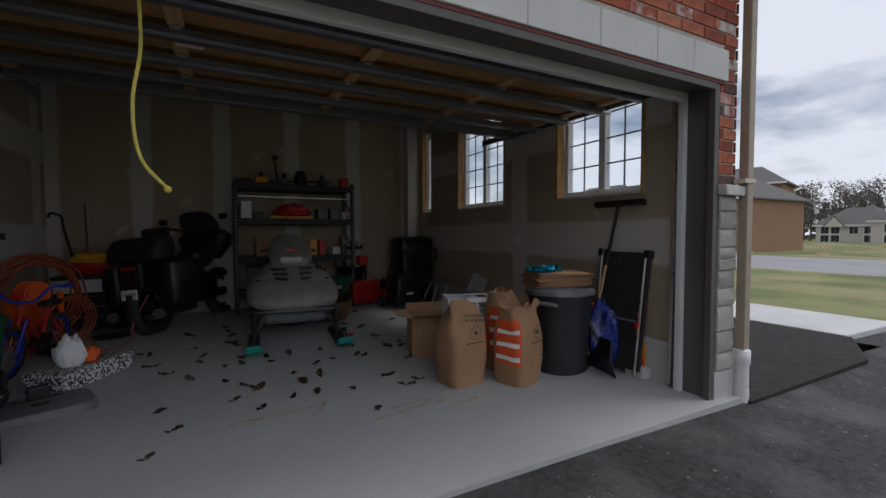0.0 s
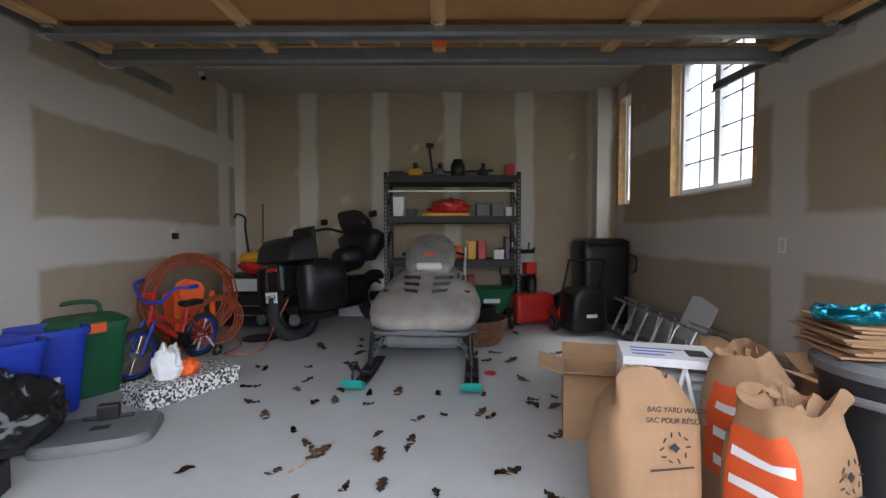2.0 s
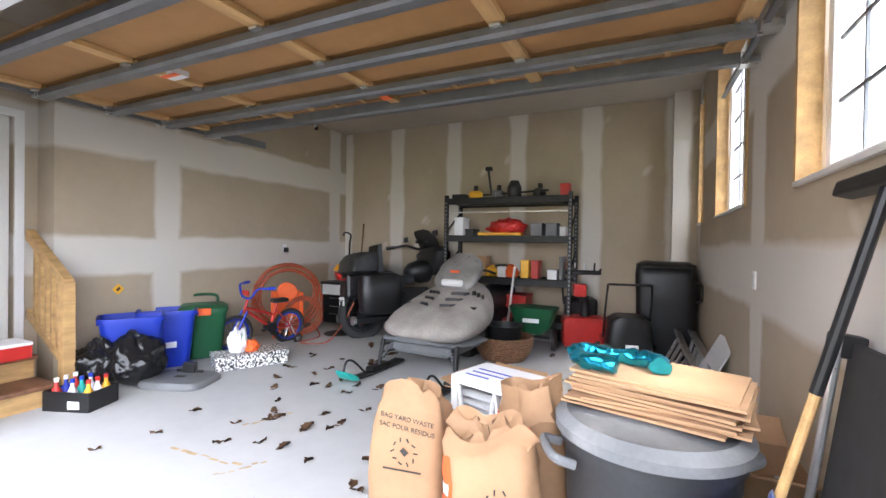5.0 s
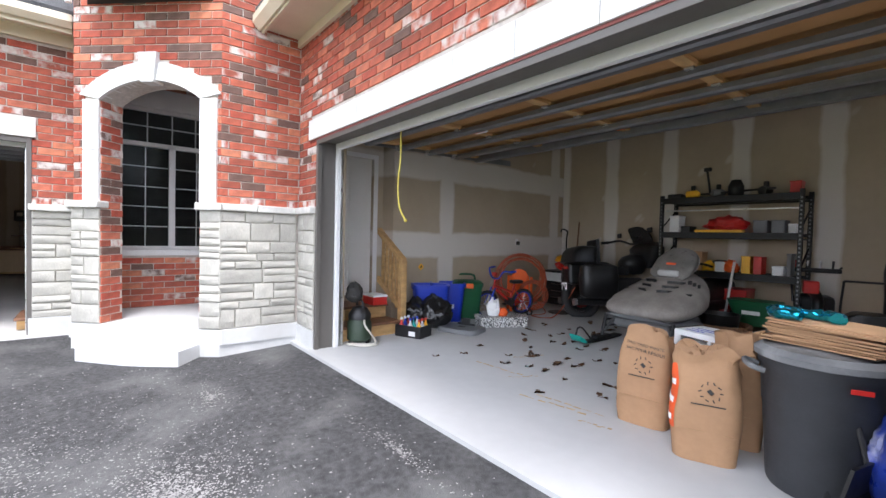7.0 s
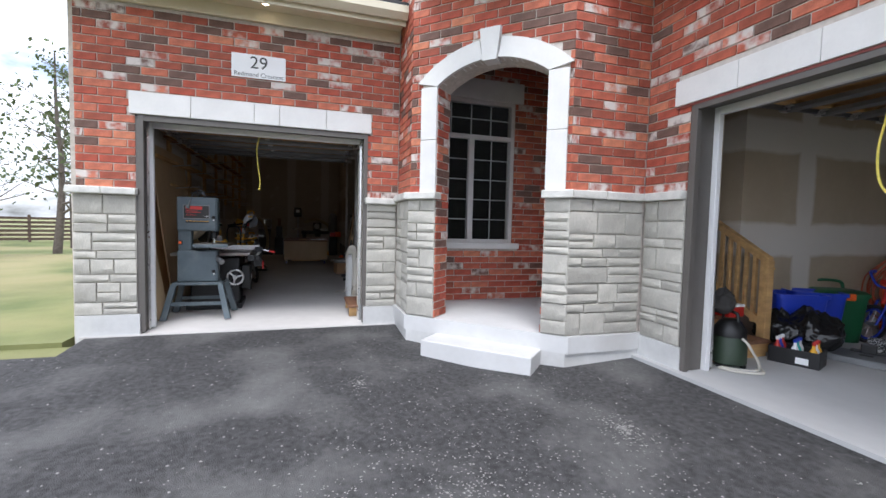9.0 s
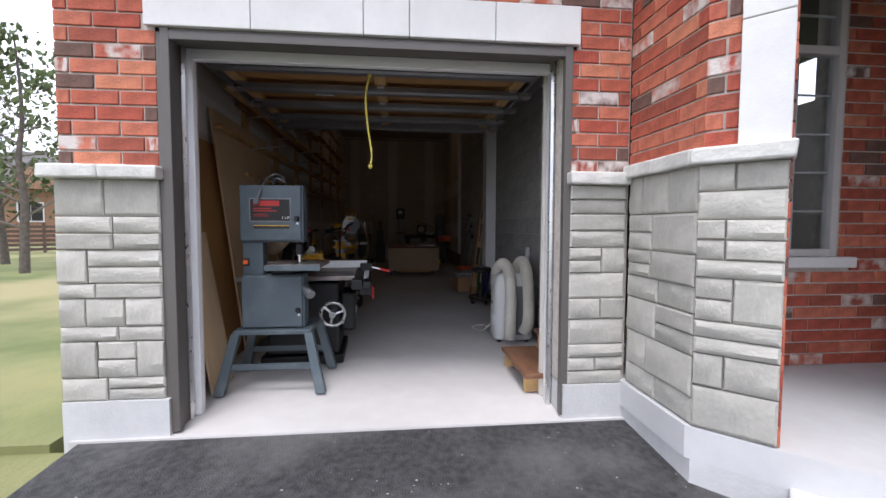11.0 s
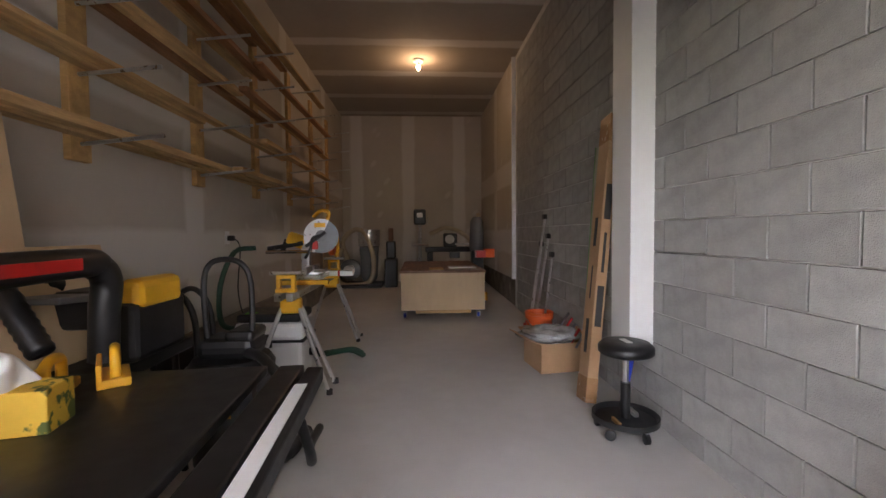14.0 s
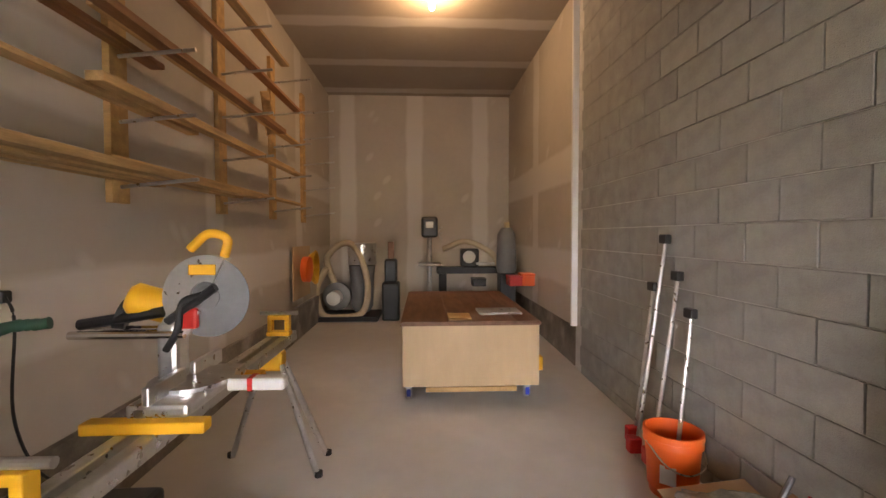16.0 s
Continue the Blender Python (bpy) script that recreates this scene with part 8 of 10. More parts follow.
    part("hose", tubes(curve_pts(((-9.1, -2.75, zb + 0.22), (-9.3, -2.55, zb + 0.2), (-9.6, -2.5, zb + 0.06), (-9.9, -2.7, zb + 0.03), (-9.7, -3.0, zb + 0.03), (-9.2, -2.9, zb + 0.03)), 8), 0.026, 10, rib=(0.012, 0.003)), M["hosegreen"], h2, "", 80)


miter_stand()


def dust_extractor():
    zb = fz(-9.0)
    t = thing("dust_extractor", "grey and black wheeled dust extractor under the saw", "dust extractor", pose(-9.06, -3.13, zb) @ Matrix.Diagonal((1.0, 1.0, 1.1, 1.0)))
    part("bin", boxes((-0.2, 0.2, -0.28, 0.26, 0.08, 0.36), bevel=0.04), M["acwhite"], t, "pale grey bin")
    part("motor_head", boxes((-0.2, 0.2, -0.28, 0.26, 0.365, 0.50), bevel=0.035), M["acwhite"], t)
    part("top_cover", boxes((-0.19, 0.19, -0.26, 0.24, 0.50, 0.56), bevel=0.02), M["black"], t, "black top cover")
    part("seam", boxes((-0.204, 0.204, -0.284, 0.264, 0.355, 0.37)), M["black"], t)
    part("latch", boxes((0.198, 0.215, -0.06, 0.02, 0.32, 0.42), bevel=0.006), M["black"], t)
    lb = part("hepa_label", boxes((0.201, 0.204, -0.24, -0.12, 0.40, 0.46)), M["print"], t, "black label")
    text_part("HEPA", 0.045, M["paper"], lb, pose(0.2045, -0.18, 0.43, 90, 0, 90))
    part("vents", boxes((0.201, 0.2035, -0.24, -0.12, 0.36, 0.365), (0.201, 0.2035, -0.24, -0.12, 0.375, 0.38)), M["grey"], t)
    for k in range(2):
        part("green_clip", boxes((0.1, 0.16, -0.2 + 0.3 * k, -0.12 + 0.3 * k, 0.556, 0.566)), mat("lime_plastic", (0.12, 0.45, 0.02), 0.5), t)
    for y in (-0.26, 0.24):
        part("rear_wheel", turned(((0.09, -0.025), (0.1, -0.02), (0.1, 0.02), (0.09, 0.025)), 20), M["acwhite"], t, "", 40, pose(-0.15 if y > 0 else 0.12, y, 0.1, 90, 0, 0))
    for y in (-0.18, 0.18):
        part("caster", turned(((0.03, 0.0), (0.035, 0.02), (0.035, 0.05), (0.02, 0.08)), 12, 0.15, y), M["black"], t)
    part("hose_port", tubes(((0.0, 0.26, 0.24), (0.0, 0.34, 0.24)), 0.03, 12), M["black"], t)


dust_extractor()
t = thing("shop_vacuum", "black and yellow wet vacuum with a thick black hose", "vacuum", pose(-8.2, -3.40, fz(-8.2)))
part("tank", turned(((0.15, 0.05), (0.2, 0.08), (0.21, 0.34), (0.19, 0.38)), 28), M["black"], t, "", 50)
part("motor_head", turned(((0.2, 0.38), (0.21, 0.44), (0.15, 0.54), (0.08, 0.57)), 28), M["black"], t, "black motor head", 50)
part("badge", boxes((0.19, 0.215, -0.06, 0.06, 0.2, 0.28)), M["yellow"], t)
part("hose", tubes(curve_pts(((0.15, 0.1, 0.42), (0.35, 0.2, 0.50), (0.52, 0.42, 0.35), (0.55, 0.6, 0.1), (0.4, 0.72, 0.05), (0.1, 0.75, 0.04)), 9), 0.035, 12, rib=(0.014, 0.004)), M["black"], t, "thick black ribbed hose", 80)
for k in range(2):
    part("push_handle", tubes(curve_pts(((-0.05 + 0.2 * k, -0.12, 0.1), (-0.05 + 0.2 * k, -0.12, 0.75), (-0.05 + 0.2 * k, 0.0, 0.92), (-0.05 + 0.2 * k, 0.12, 0.75), (-0.05 + 0.2 * k, 0.12, 0.2)), 6), 0.018), M["black"], t, "", 50)
for a in (0.7, 2.3, 3.9, 5.5):
    part("caster", turned(((0.025, 0.0), (0.03, 0.02), (0.03, 0.05)), 10, 0.17 * math.cos(a), 0.17 * math.sin(a)), M["black"], t)
def bench_planer(m):
    t = thing("bench_planer", "black and yellow bench planer on a low stand", "planer", m)
    for x in (-0.24, 0.24):
        for y in (-0.2, 0.2):
            part("leg", rod((x * 1.1, y * 1.1, 0.0), (x, y, 0.68), 0.018), M["blackmetal"], t)
    part("base", boxes((-0.32, 0.32, -0.26, 0.26, 0.66, 0.72), bevel=0.01), M["blackmetal"], t)
    for y in (-0.24, 0.24):
        part("side_frame", boxes((-0.2, 0.2, y - 0.05, y + 0.05, 0.72, 0.98), bevel=0.03), M["black"], t)
        part("corner_cover", boxes((-0.17, 0.17, y - 0.055, y + 0.055, 0.94, 1.08), bevel=0.035), M["yellow"], t, "yellow moulded cover")
    part("cutter_head", boxes((-0.17, 0.17, -0.19, 0.19, 0.86, 1.03), bevel=0.03), M["black"], t)
    part("infeed_table", boxes((0.2, 0.5, -0.17, 0.17, 0.985, 1.01), bevel=0.006), M["grey"], t, "folded grey infeed table", None, pose(0, 0, 0, 0, -4, 0))
    part("dust_hose", tubes(curve_pts(((0.1, -0.1, 1.05), (0.3, -0.12, 1.13), (0.5, 0.0, 1.14), (0.62, 0.16, 1.08), (0.66, 0.3, 0.9)), 8), 0.04, 12, rib=(0.014, 0.004)), M["black"], t, "black ribbed hose", 80)


bench_planer(pose(-7.52, -3.44, fz(-7.5)))

# wheeled assembly bench
zb = fz(-11.5)
t = thing("assembly_bench", "low plywood assembly bench on blue casters", "workbench", pose(-11.39, -2.20, zb))
part("body", boxes((-1.9, 0.0, 0.0, 1.18, 0.13, 0.655), bevel=0.004), M["ply"], t, "pale plywood box")
part("top", boxes((-2.0, 0.01, -0.015, 1.195, 0.655, 0.685), bevel=0.004), M["walnut"], t, "brown plank top")
for k in range(6):
    part("top_plank", boxes((-1.98, 0.005, 0.0 + 0.198 * k, 0.19 + 0.198 * k, 0.685, 0.691)), M["walnut"], t)
part("skid_board", boxes((0.0, 0.02, 0.2, 0.98, 0.09, 0.13)), M["pine"], t)
for x in (-0.12, -1.75):
    for y in (0.05, 1.10):
        c = part("caster", turned(((0.03, -0.02), (0.045, -0.016), (0.045, 0.016), (0.03, 0.02)), 18), M["blue"], t, "blue caster wheel", 40, pose(x, y, 0.047, 90, 0, 0))
        part("caster_fork", boxes((-0.03, 0.03, -0.05, 0.05, -0.03, 0.03), bevel=0.008), M["steel"], c)
part("clamp_rail", boxes((-0.6, -0.3, 0.7, 1.1, 0.691, 0.705)), M["steel"], t)
part("vise", boxes((-0.3, -0.05, 0.4, 0.6, 0.691, 0.71), bevel=0.004), M["pine"], t)
part("side_box", boxes((-0.1, -0.02, 1.18, 1.22, 0.25, 0.37), bevel=0.006), M["yellow"], t)

# machines at the back
zb = fz(-14.8)
t = thing("dust_collector", "grey cyclone dust collector with looping cream hose", "dust collector", pose(-15.0, -3.05, zb))
part("drum", turned(((0.24, 0.9), (0.24, 1.25), (0.22, 1.26)), 28), M["steel"], t, "grey steel drum", 40)
part("lower_bag", turned(((0.12, 0.1), (0.18, 0.2), (0.2, 0.7), (0.22, 0.88)), 24), M["grey"], t, "", 50)
part("fan_case", turned(((0.2, -0.07), (0.23, -0.06), (0.23, 0.06), (0.2, 0.07)), 28), M["strut"], t, "round grey fan case", 40, pose(0.1, -0.4, 0.38, 0, 90, 0))
part("motor", tubes(((0.18, -0.4, 0.38), (0.42, -0.4, 0.38)), 0.11, 16), M["acwhite"], t)
part("base", boxes((-0.3, 0.4, -0.65, 0.3, 0.0, 0.08), bevel=0.01), M["blackmetal"], t)
part("inlet_hose", tubes(curve_pts(((0.1, -0.45, 0.6), (0.15, -0.55, 1.0), (0.15, -0.3, 1.25), (0.2, -0.05, 1.15), (0.25, 0.12, 0.6), (0.3, 0.05, 0.15), (0.3, -0.3, 0.06), (0.3, -0.6, 0.12), (0.25, -0.7, 0.5), (0.2, -0.55, 0.85)), 9), 0.055, 12, rib=(0.02, 0.005)), M["tanhose"], t, "cream flexible hose", 80)
t = thing("drill_press", "black floor drill press beside the bench", "drill press", pose(-14.8, -1.92, zb))
part("base_casting", boxes((-0.25, 0.25, -0.2, 0.2, 0, 0.06), bevel=0.01), M["black"], t)
part("column", rod((0, 0, 0.06), (0, 0, 1.6), 0.04, 16), M["steel"], t)
part("head", boxes((-0.18, 0.3, -0.13, 0.13, 1.35, 1.68), bevel=0.04), M["black"], t)
part("head_label", boxes((0.301, 0.304, -0.06, 0.06, 1.5, 1.6)), M["paper"], t)
part("chuck", turned(((0.015, 1.18), (0.03, 1.2), (0.03, 1.28), (0.02, 1.36)), 14, 0.2, 0), M["steel"], t)
part("table", boxes((-0.05, 0.35, -0.18, 0.18, 0.9, 0.94), bevel=0.008), M["castiron"], t)
for k in range(3):
    a = 2.1 * k
    l = part("feed_lever", rod((0.2, 0.13, 1.42), (0.2 + 0.12 * math.cos(a), 0.2, 1.42 + 0.12 * math.sin(a)), 0.008), M["steel"], t)
t = thing("upright_sander", "black upright sander on a stand", "sander", pose(-14.8, -2.55, zb))
part("stand", boxes((-0.15, 0.15, -0.14, 0.14, 0.0, 0.62), bevel=0.03), M["black"], t)
part("sander_body", boxes((-0.12, 0.12, -0.1, 0.1, 0.62, 1.0), bevel=0.03), M["black"], t)
part("belt_arm", boxes((-0.05, 0.05, -0.05, 0.05, 1.0, 1.28), bevel=0.015), M["walnut"], t)
t = thing("wood_lathe", "dark wood lathe with a round chuck", "lathe", pose(-14.9, -1.25, zb))
part("bed", boxes((-0.12, 0.12, -0.55, 0.75, 0.75, 0.86), bevel=0.01), M["blackmetal"], t)
part("headstock", boxes((-0.13, 0.13, -0.15, 0.15, 0.86, 1.16), bevel=0.03), M["black"], t)
part("chuck", turned(((0.07, -0.04), (0.1, -0.03), (0.1, 0.04), (0.05, 0.05)), 24), M["acwhite"], t, "pale round chuck", 40, pose(0.17, -0.02, 1.03, 0, 90, 0))
part("tailstock", boxes((-0.1, 0.1, 0.5, 0.68, 0.86, 1.08), bevel=0.03), M["black"], t)
for y in (-0.45, 0.65):
    part("stand_leg", boxes((-0.18, 0.18, y - 0.06, y + 0.06, 0, 0.75), bevel=0.01), M["blackmetal"], t)
part("tool_rest", boxes((0.1, 0.2, 0.1, 0.4, 0.9, 0.94), bevel=0.01), M["steel"], t)
for k, (y, mk) in enumerate(((-0.25, "black"), (0.25, "red"), (0.42, "orange"))):
    small_box("tool_case", pose(-13.75, -1.1 + y, zb + 0.691), 0.25, 0.18, 0.1 + 0.03 * k, M[mk], "small tool case on the bench end", "case")
h = thing("overhead_hose", "cream hose draped behind the lathe", "hose")
part("hose", tubes(curve_pts(((-14.9, -1.7, zb + 1.15), (-14.9, -1.3, zb + 1.28), (-14.85, -0.9, zb + 1.1), (-14.8, -0.75, zb + 0.9), (-14.85, -0.6, zb + 1.2), (-14.9, -0.62, zb + 1.6)), 8), 0.05, 12, rib=(0.02, 0.005)), M["tanhose"], h, "", 80)
t = thing("radial_fan", "dark upright machine against the lining", "machine", pose(-14.4, -0.72, zb))
part("stand", boxes((-0.15, 0.15, -0.12, 0.12, 0, 0.8), bevel=0.02), M["black"], t)
part("hood", turned(((0.14, 0.8), (0.16, 0.85), (0.14, 1.4), (0.08, 1.5)), 20), M["grey"], t, "", 50)
t = thing("cable_reel", "yellow and orange cords hanging on the drywall", "cord", pose(-13.9, -3.62, fz(-13.9) + 0.75))
for k in range(6):
    part("cord_loop", tubes([(0.02 * k + 0.17 * math.cos(a) * (0.8 + 0.05 * k), 0.02 * k, 0.2 + 0.22 * math.sin(a) * (0.8 + 0.05 * k)) for a in (2 * math.pi * i / 24 for i in range(24))], 0.01, 6, True), M["yellow"], t)
part("reel", turned(((0.14, -0.05), (0.17, -0.04), (0.17, 0.04), (0.14, 0.05)), 20), M["orange"], t, "", 40, pose(0.42, 0.06, 0.2, 90, 0, 0))
part("peg_board", boxes((-0.2, 0.6, -0.075, -0.06, -0.2, 0.5)), M["ply"], t)

# right side: post, stool, long carton, clamps, bucket
post = struct("post_boxed", boxes((-8.44, -8.17, -0.56, -0.39, 0.53, 4.07), bevel=0.004), M["white"], "boxed white painted chase hanging on the block wall", "chase")
def stool():
    zb = fz(-7.95)
    t = thing("mechanic_stool", "black rolling workshop stool with a tool tray", "stool", pose(-8.02, -0.66, zb))
    part("seat", turned(((0.15, 0.50), (0.165, 0.515), (0.165, 0.55), (0.14, 0.575), (0.06, 0.58)), 32), M["black"], t, "round padded black seat", 50)
    part("seat_badge", boxes((-0.05, 0.05, -0.02, 0.02, 0.580, 0.583)), M["paper"], t)
    part("post", turned(((0.02, 0.1), (0.02, 0.5)), 14), M["chrome"], t, "", 40)
    part("post_sleeve", turned(((0.03, 0.1), (0.03, 0.32)), 14), M["black"], t, "", 40)
    part("tray", turned(((0.17, 0.07), (0.2, 0.085), (0.2, 0.12), (0.19, 0.12), (0.18, 0.09), (0.05, 0.088)), 32), M["black"], t, "round tool tray", 50)
    for k in range(5):
        a = 2 * math.pi * k / 5 + 0.3
        c = part("caster", turned(((0.02, -0.015), (0.032, -0.012), (0.032, 0.012), (0.02, 0.015)), 14), M["black"], t, "", 40, pose(0.17 * math.cos(a), 0.17 * math.sin(a), 0.033, 90, 0, 60 * k))
        part("caster_stem", rod((0, 0.0, 0), (0, 0.045, 0), 0.012), M["chrome"], c)
    part("tray_tool", boxes((-0.12, 0.0, 0.06, 0.09, 0.09, 0.12), bevel=0.005), M["steel"], t)
    part("tray_tool", boxes((0.02, 0.12, -0.1, -0.08, 0.09, 0.115), bevel=0.004), M["pine"], t)


stool()
def leaning(name, a, b, w, d, material, label, category):
    a, b = Vector(a), Vector(b)
    h = (b - a).length
    z = (b - a).normalized()
    x = Vector((1, 0, 0))
    x = (x - z * x.dot(z)).normalized()
    y = z.cross(x)
    m = Matrix(((x.x, y.x, z.x, a.x), (x.y, y.y, z.y, a.y), (x.z, y.z, z.z, a.z), (0, 0, 0, 1)))
    t = thing(name, label, category, m)
    part("carton", boxes((-w / 2, w / 2, -d / 2, d / 2, 0, h), bevel=0.004), material, t)
    return t, h


lb, lh = leaning("long_carton", (-8.50, -0.72, fz(-8.4) + 0.01), (-8.74, -0.432, 2.20), 0.17, 0.08, M["carton"], "long brown carton taped at the ends, leaning on the wall", "carton")
for z0, z1 in ((0.0, 0.18), (lh - 0.22, lh)):
    part("tape", boxes((-0.087, 0.087, -0.042, 0.042, z0 + 0.002, z1 - 0.002)), M["packtape"], lb, "clear brown packing tape")
for z0, z1, s in ((0.55, 0.85, 0.05), (0.95, 1.25, 0.022), (1.35, 1.62, 0.05)):
    part("printed_word", boxes((0.0855, 0.0865, -s / 2, s / 2, z0, z1)), M["print"], lb, "dark printed band")
    part("printed_word", boxes((-s / 2, s / 2, -0.0415, -0.0405, z0 - 0.2, z1 - 0.25)), M["print"], lb)
gb, gh = leaning("green_board", (-8.95, -0.55, fz(-8.9) + 0.01), (-8.97, -0.42, 2.02), 0.12, 0.024, M["greyboard"], "grey green board with bright green edges leaning on the wall", "board")
for x in (-0.063, 0.063):
    part("edge_strip", boxes((x - 0.003, x + 0.003, -0.013, 0.013, 0.0, gh), bevel=0.001), M["edgegreen"], gb, "bright green edge")
leaning("blue_tube", (-8.30, -0.55, fz(-8.3) + 0.01), (-8.24, -0.46, 0.7), 0.03, 0.03, M["blue"], "dark blue bar behind the carton", "bar")
zb = fz(-9.3)
cb = open_carton(pose(-9.48, -0.94, zb, 0, 0, 8), 0.40, 0.46, 0.26, "torn brown carton with loose tools", True)
cloth_heap("plastic_wrap", pose(-9.34, -0.74, zb + 0.25), 0.26, 0.28, 0.11, M["wrap"], "clear crumpled plastic wrap on the carton", "plastic", 6)
for k in range(5):
    solo("hand_tool", rod((-9.36 + 0.06 * k, -0.72 + 0.04 * k, zb + 0.22), (-9.42 + 0.09 * k, -0.52, zb + 0.47 - 0.03 * k), 0.012, 8), M["red" if k % 2 else "strut"], "small clamp standing in the carton", "clamp", group="hand clamps")
zb = fz(-9.95)
t = thing("orange_bucket", "orange plastic bucket on the floor", "bucket", pose(-10.08, -0.62, zb))
part("pail", turned(((0.115, 0.0), (0.12, 0.01), (0.145, 0.29), (0.155, 0.29), (0.155, 0.30), (0.148, 0.325), (0.157, 0.33), (0.155, 0.36), (0.143, 0.362), (0.13, 0.05)), 32), M["orange"], t, "", 50)
part("badge", boxes((-0.04, 0.04, -0.004, 0.0, -0.05, 0.05)), M["paper"], t, "pale square mark", None, pose(0.10, -0.085, 0.15, 0, 0, 50))
part("bail", tubes(curve_pts(((0, -0.155, 0.30), (0.13, -0.11, 0.22), (0.16, 0, 0.18), (0.13, 0.11, 0.22), (0, 0.155, 0.30))), 0.004, 6), M["steel"], t)
for k, (xb, h) in enumerate(((-10.42, 1.49), (-10.28, 1.26), (-10.56, 1.16), (-10.14, 1.05))):
    c = thing("bar_clamp", "long steel bar clamp leaning on the block wall", "clamp", pose(0, 0, 0), "bar clamps")
    a, b = Vector((xb, -0.66 + 0.03 * k, fz(xb) + 0.02)), Vector((xb - 0.10, -0.42, h))
    part("bar", rod(a, b, 0.013, 8), M["steel"], c)
    part("head", boxes((b.x - 0.04, b.x + 0.04, b.y - 0.03, b.y + 0.015, b.z - 0.03, b.z + 0.03), bevel=0.008), M["black"], c)
    part("sliding_jaw", boxes((a.x - 0.035, a.x + 0.035, a.y - 0.05, a.y + 0.03, a.z + 0.03, a.z + 0.13), bevel=0.01), M["red"], c, "red sliding jaw")

# portable air conditioner with two hoses, side steps
t = thing("portable_air_conditioner", "grey-white portable air conditioner with two ribbed hoses", "air conditioner", pose(-5.95, -0.72, 0.02, 0, 0, -4))
bm = bmesh.new()
loft(bm, [superellipse(0, 0, z, rx, ry, 32, 5) for z, rx, ry in ((0.03, 0.16, 0.2), (0.05, 0.18, 0.215), (0.60, 0.18, 0.21), (0.70, 0.165, 0.19), (0.74, 0.13, 0.15), (0.75, 0.08, 0.1))])
part("body", bm, M["acwhite"], t, "", 45)
part("rear_panel", boxes((0.10, 0.19, -0.08, 0.17, 0.08, 0.62), bevel=0.03), M["grey"], t, "grey rear grille panel")
part("hand_recess", boxes((-0.02, 0.06, -0.218, -0.205, 0.40, 0.44), bevel=0.008), M["grey"], t)
part("rating_label", boxes((0.02, 0.12, -0.216, -0.209, 0.18, 0.30)), M["paper"], t)
part("exhaust_hose", tubes(curve_pts(((-0.08, -0.16, 0.60), (-0.05, -0.15, 0.76), (0.03, -0.10, 0.84), (0.16, -0.06, 0.76), (0.25, -0.05, 0.52), (0.27, -0.06, 0.22), (0.26, -0.06, 0.07)), 40), 0.062, 18, rib=(0.022, 0.006)), M["hose"], t, "pale ribbed exhaust hose", 80)
part("intake_hose", tubes(curve_pts(((-0.06, 0.02, 0.66), (0.0, 0.07, 0.82), (0.08, 0.11, 0.86), (0.18, 0.13, 0.74), (0.25, 0.135, 0.5), (0.27, 0.13, 0.25), (0.25, 0.09, 0.13)), 40), 0.062, 18, rib=(0.022, 0.006)), M["hose"], t, "pale ribbed intake hose", 80)
part("hose_collar", tubes(((-0.12, -0.14, 0.52), (-0.03, -0.10, 0.68)), 0.07, 16), mat("yellowed_plastic", (0.55, 0.50, 0.25), 0.5), t, "yellowed hose collar")
part("window_slider", boxes((-0.26, -0.245, -0.10, 0.05, 0.3, 0.72), bevel=0.004), M["acwhite"], t, "", None, pose(0, 0, 0, 0, -8, 0))
part("power_cord", tubes(curve_pts(((-0.15, -0.15, 0.2), (-0.3, -0.28, 0.02), (-0.5, -0.38, 0.012), (-0.62, -0.28, 0.012), (-0.5, -0.15, 0.012), (-0.3, -0.14, 0.02))), 0.009, 6), M["hose"], t)
for x in (-0.12, 0.12):
    for y in (-0.15, 0.15):
        part("caster", turned(((0.02, 0.0), (0.025, 0.01), (0.025, 0.035)), 10, x, y), M["black"], t)
solo("vent_channel", boxes((0, 0.06, -0.02, -0.01, 0, 1.0), (0, 0.008, -0.01, 0.02, 0, 1.0), (0.052, 0.06, -0.01, 0.02, 0, 1.0)), M["acwhite"], "pale plastic vent channel leaning on the block wall", "channel", pose(-6.35, -0.48, 0.02, -3, 0, 0))
t = thing("side_steps", "two-tread brown wooden steps below the side door", "steps")
for y0, y1, z in ((-0.72, -0.42, 0.33), (-1.02, -0.70, 0.17)):
    part("tread", boxes((-5.15, -4.40, y0, y1, z - 0.035, z), bevel=0.006), M["walnut"], t, "brown stained tread")
for x in (-5.08, -4.5):
    bm = bmesh.new()
    prism(bm, ((-1.0, 0.01), (-0.42, 0.01), (-0.42, 0.295), (-0.70, 0.295), (-0.70, 0.135), (-1.0, 0.135)), x - 0.02, x + 0.02, "x")
    part("stringer", bm, M["pine"], t)
o = thing("wall_socket", "white wall socket with a black plug and cord", "socket", pose(-9.55, -3.74, 1.28, 0, 0, 180))
part("cover_plate", boxes((-0.04, 0.04, -0.01, 0.0, -0.06, 0.06), bevel=0.003), M["paper"], o)
part("plug", boxes((-0.02, 0.025, -0.07, -0.01, -0.03, 0.02), bevel=0.008), M["black"], o)
part("cord", tubes(curve_pts(((0, -0.06, 0.0), (-0.05, -0.14, -0.1), (-0.02, -0.1, -0.5), (0.1, -0.12, -0.8), (0.3, -0.2, -0.9))), 0.006, 6), M["black"], o)


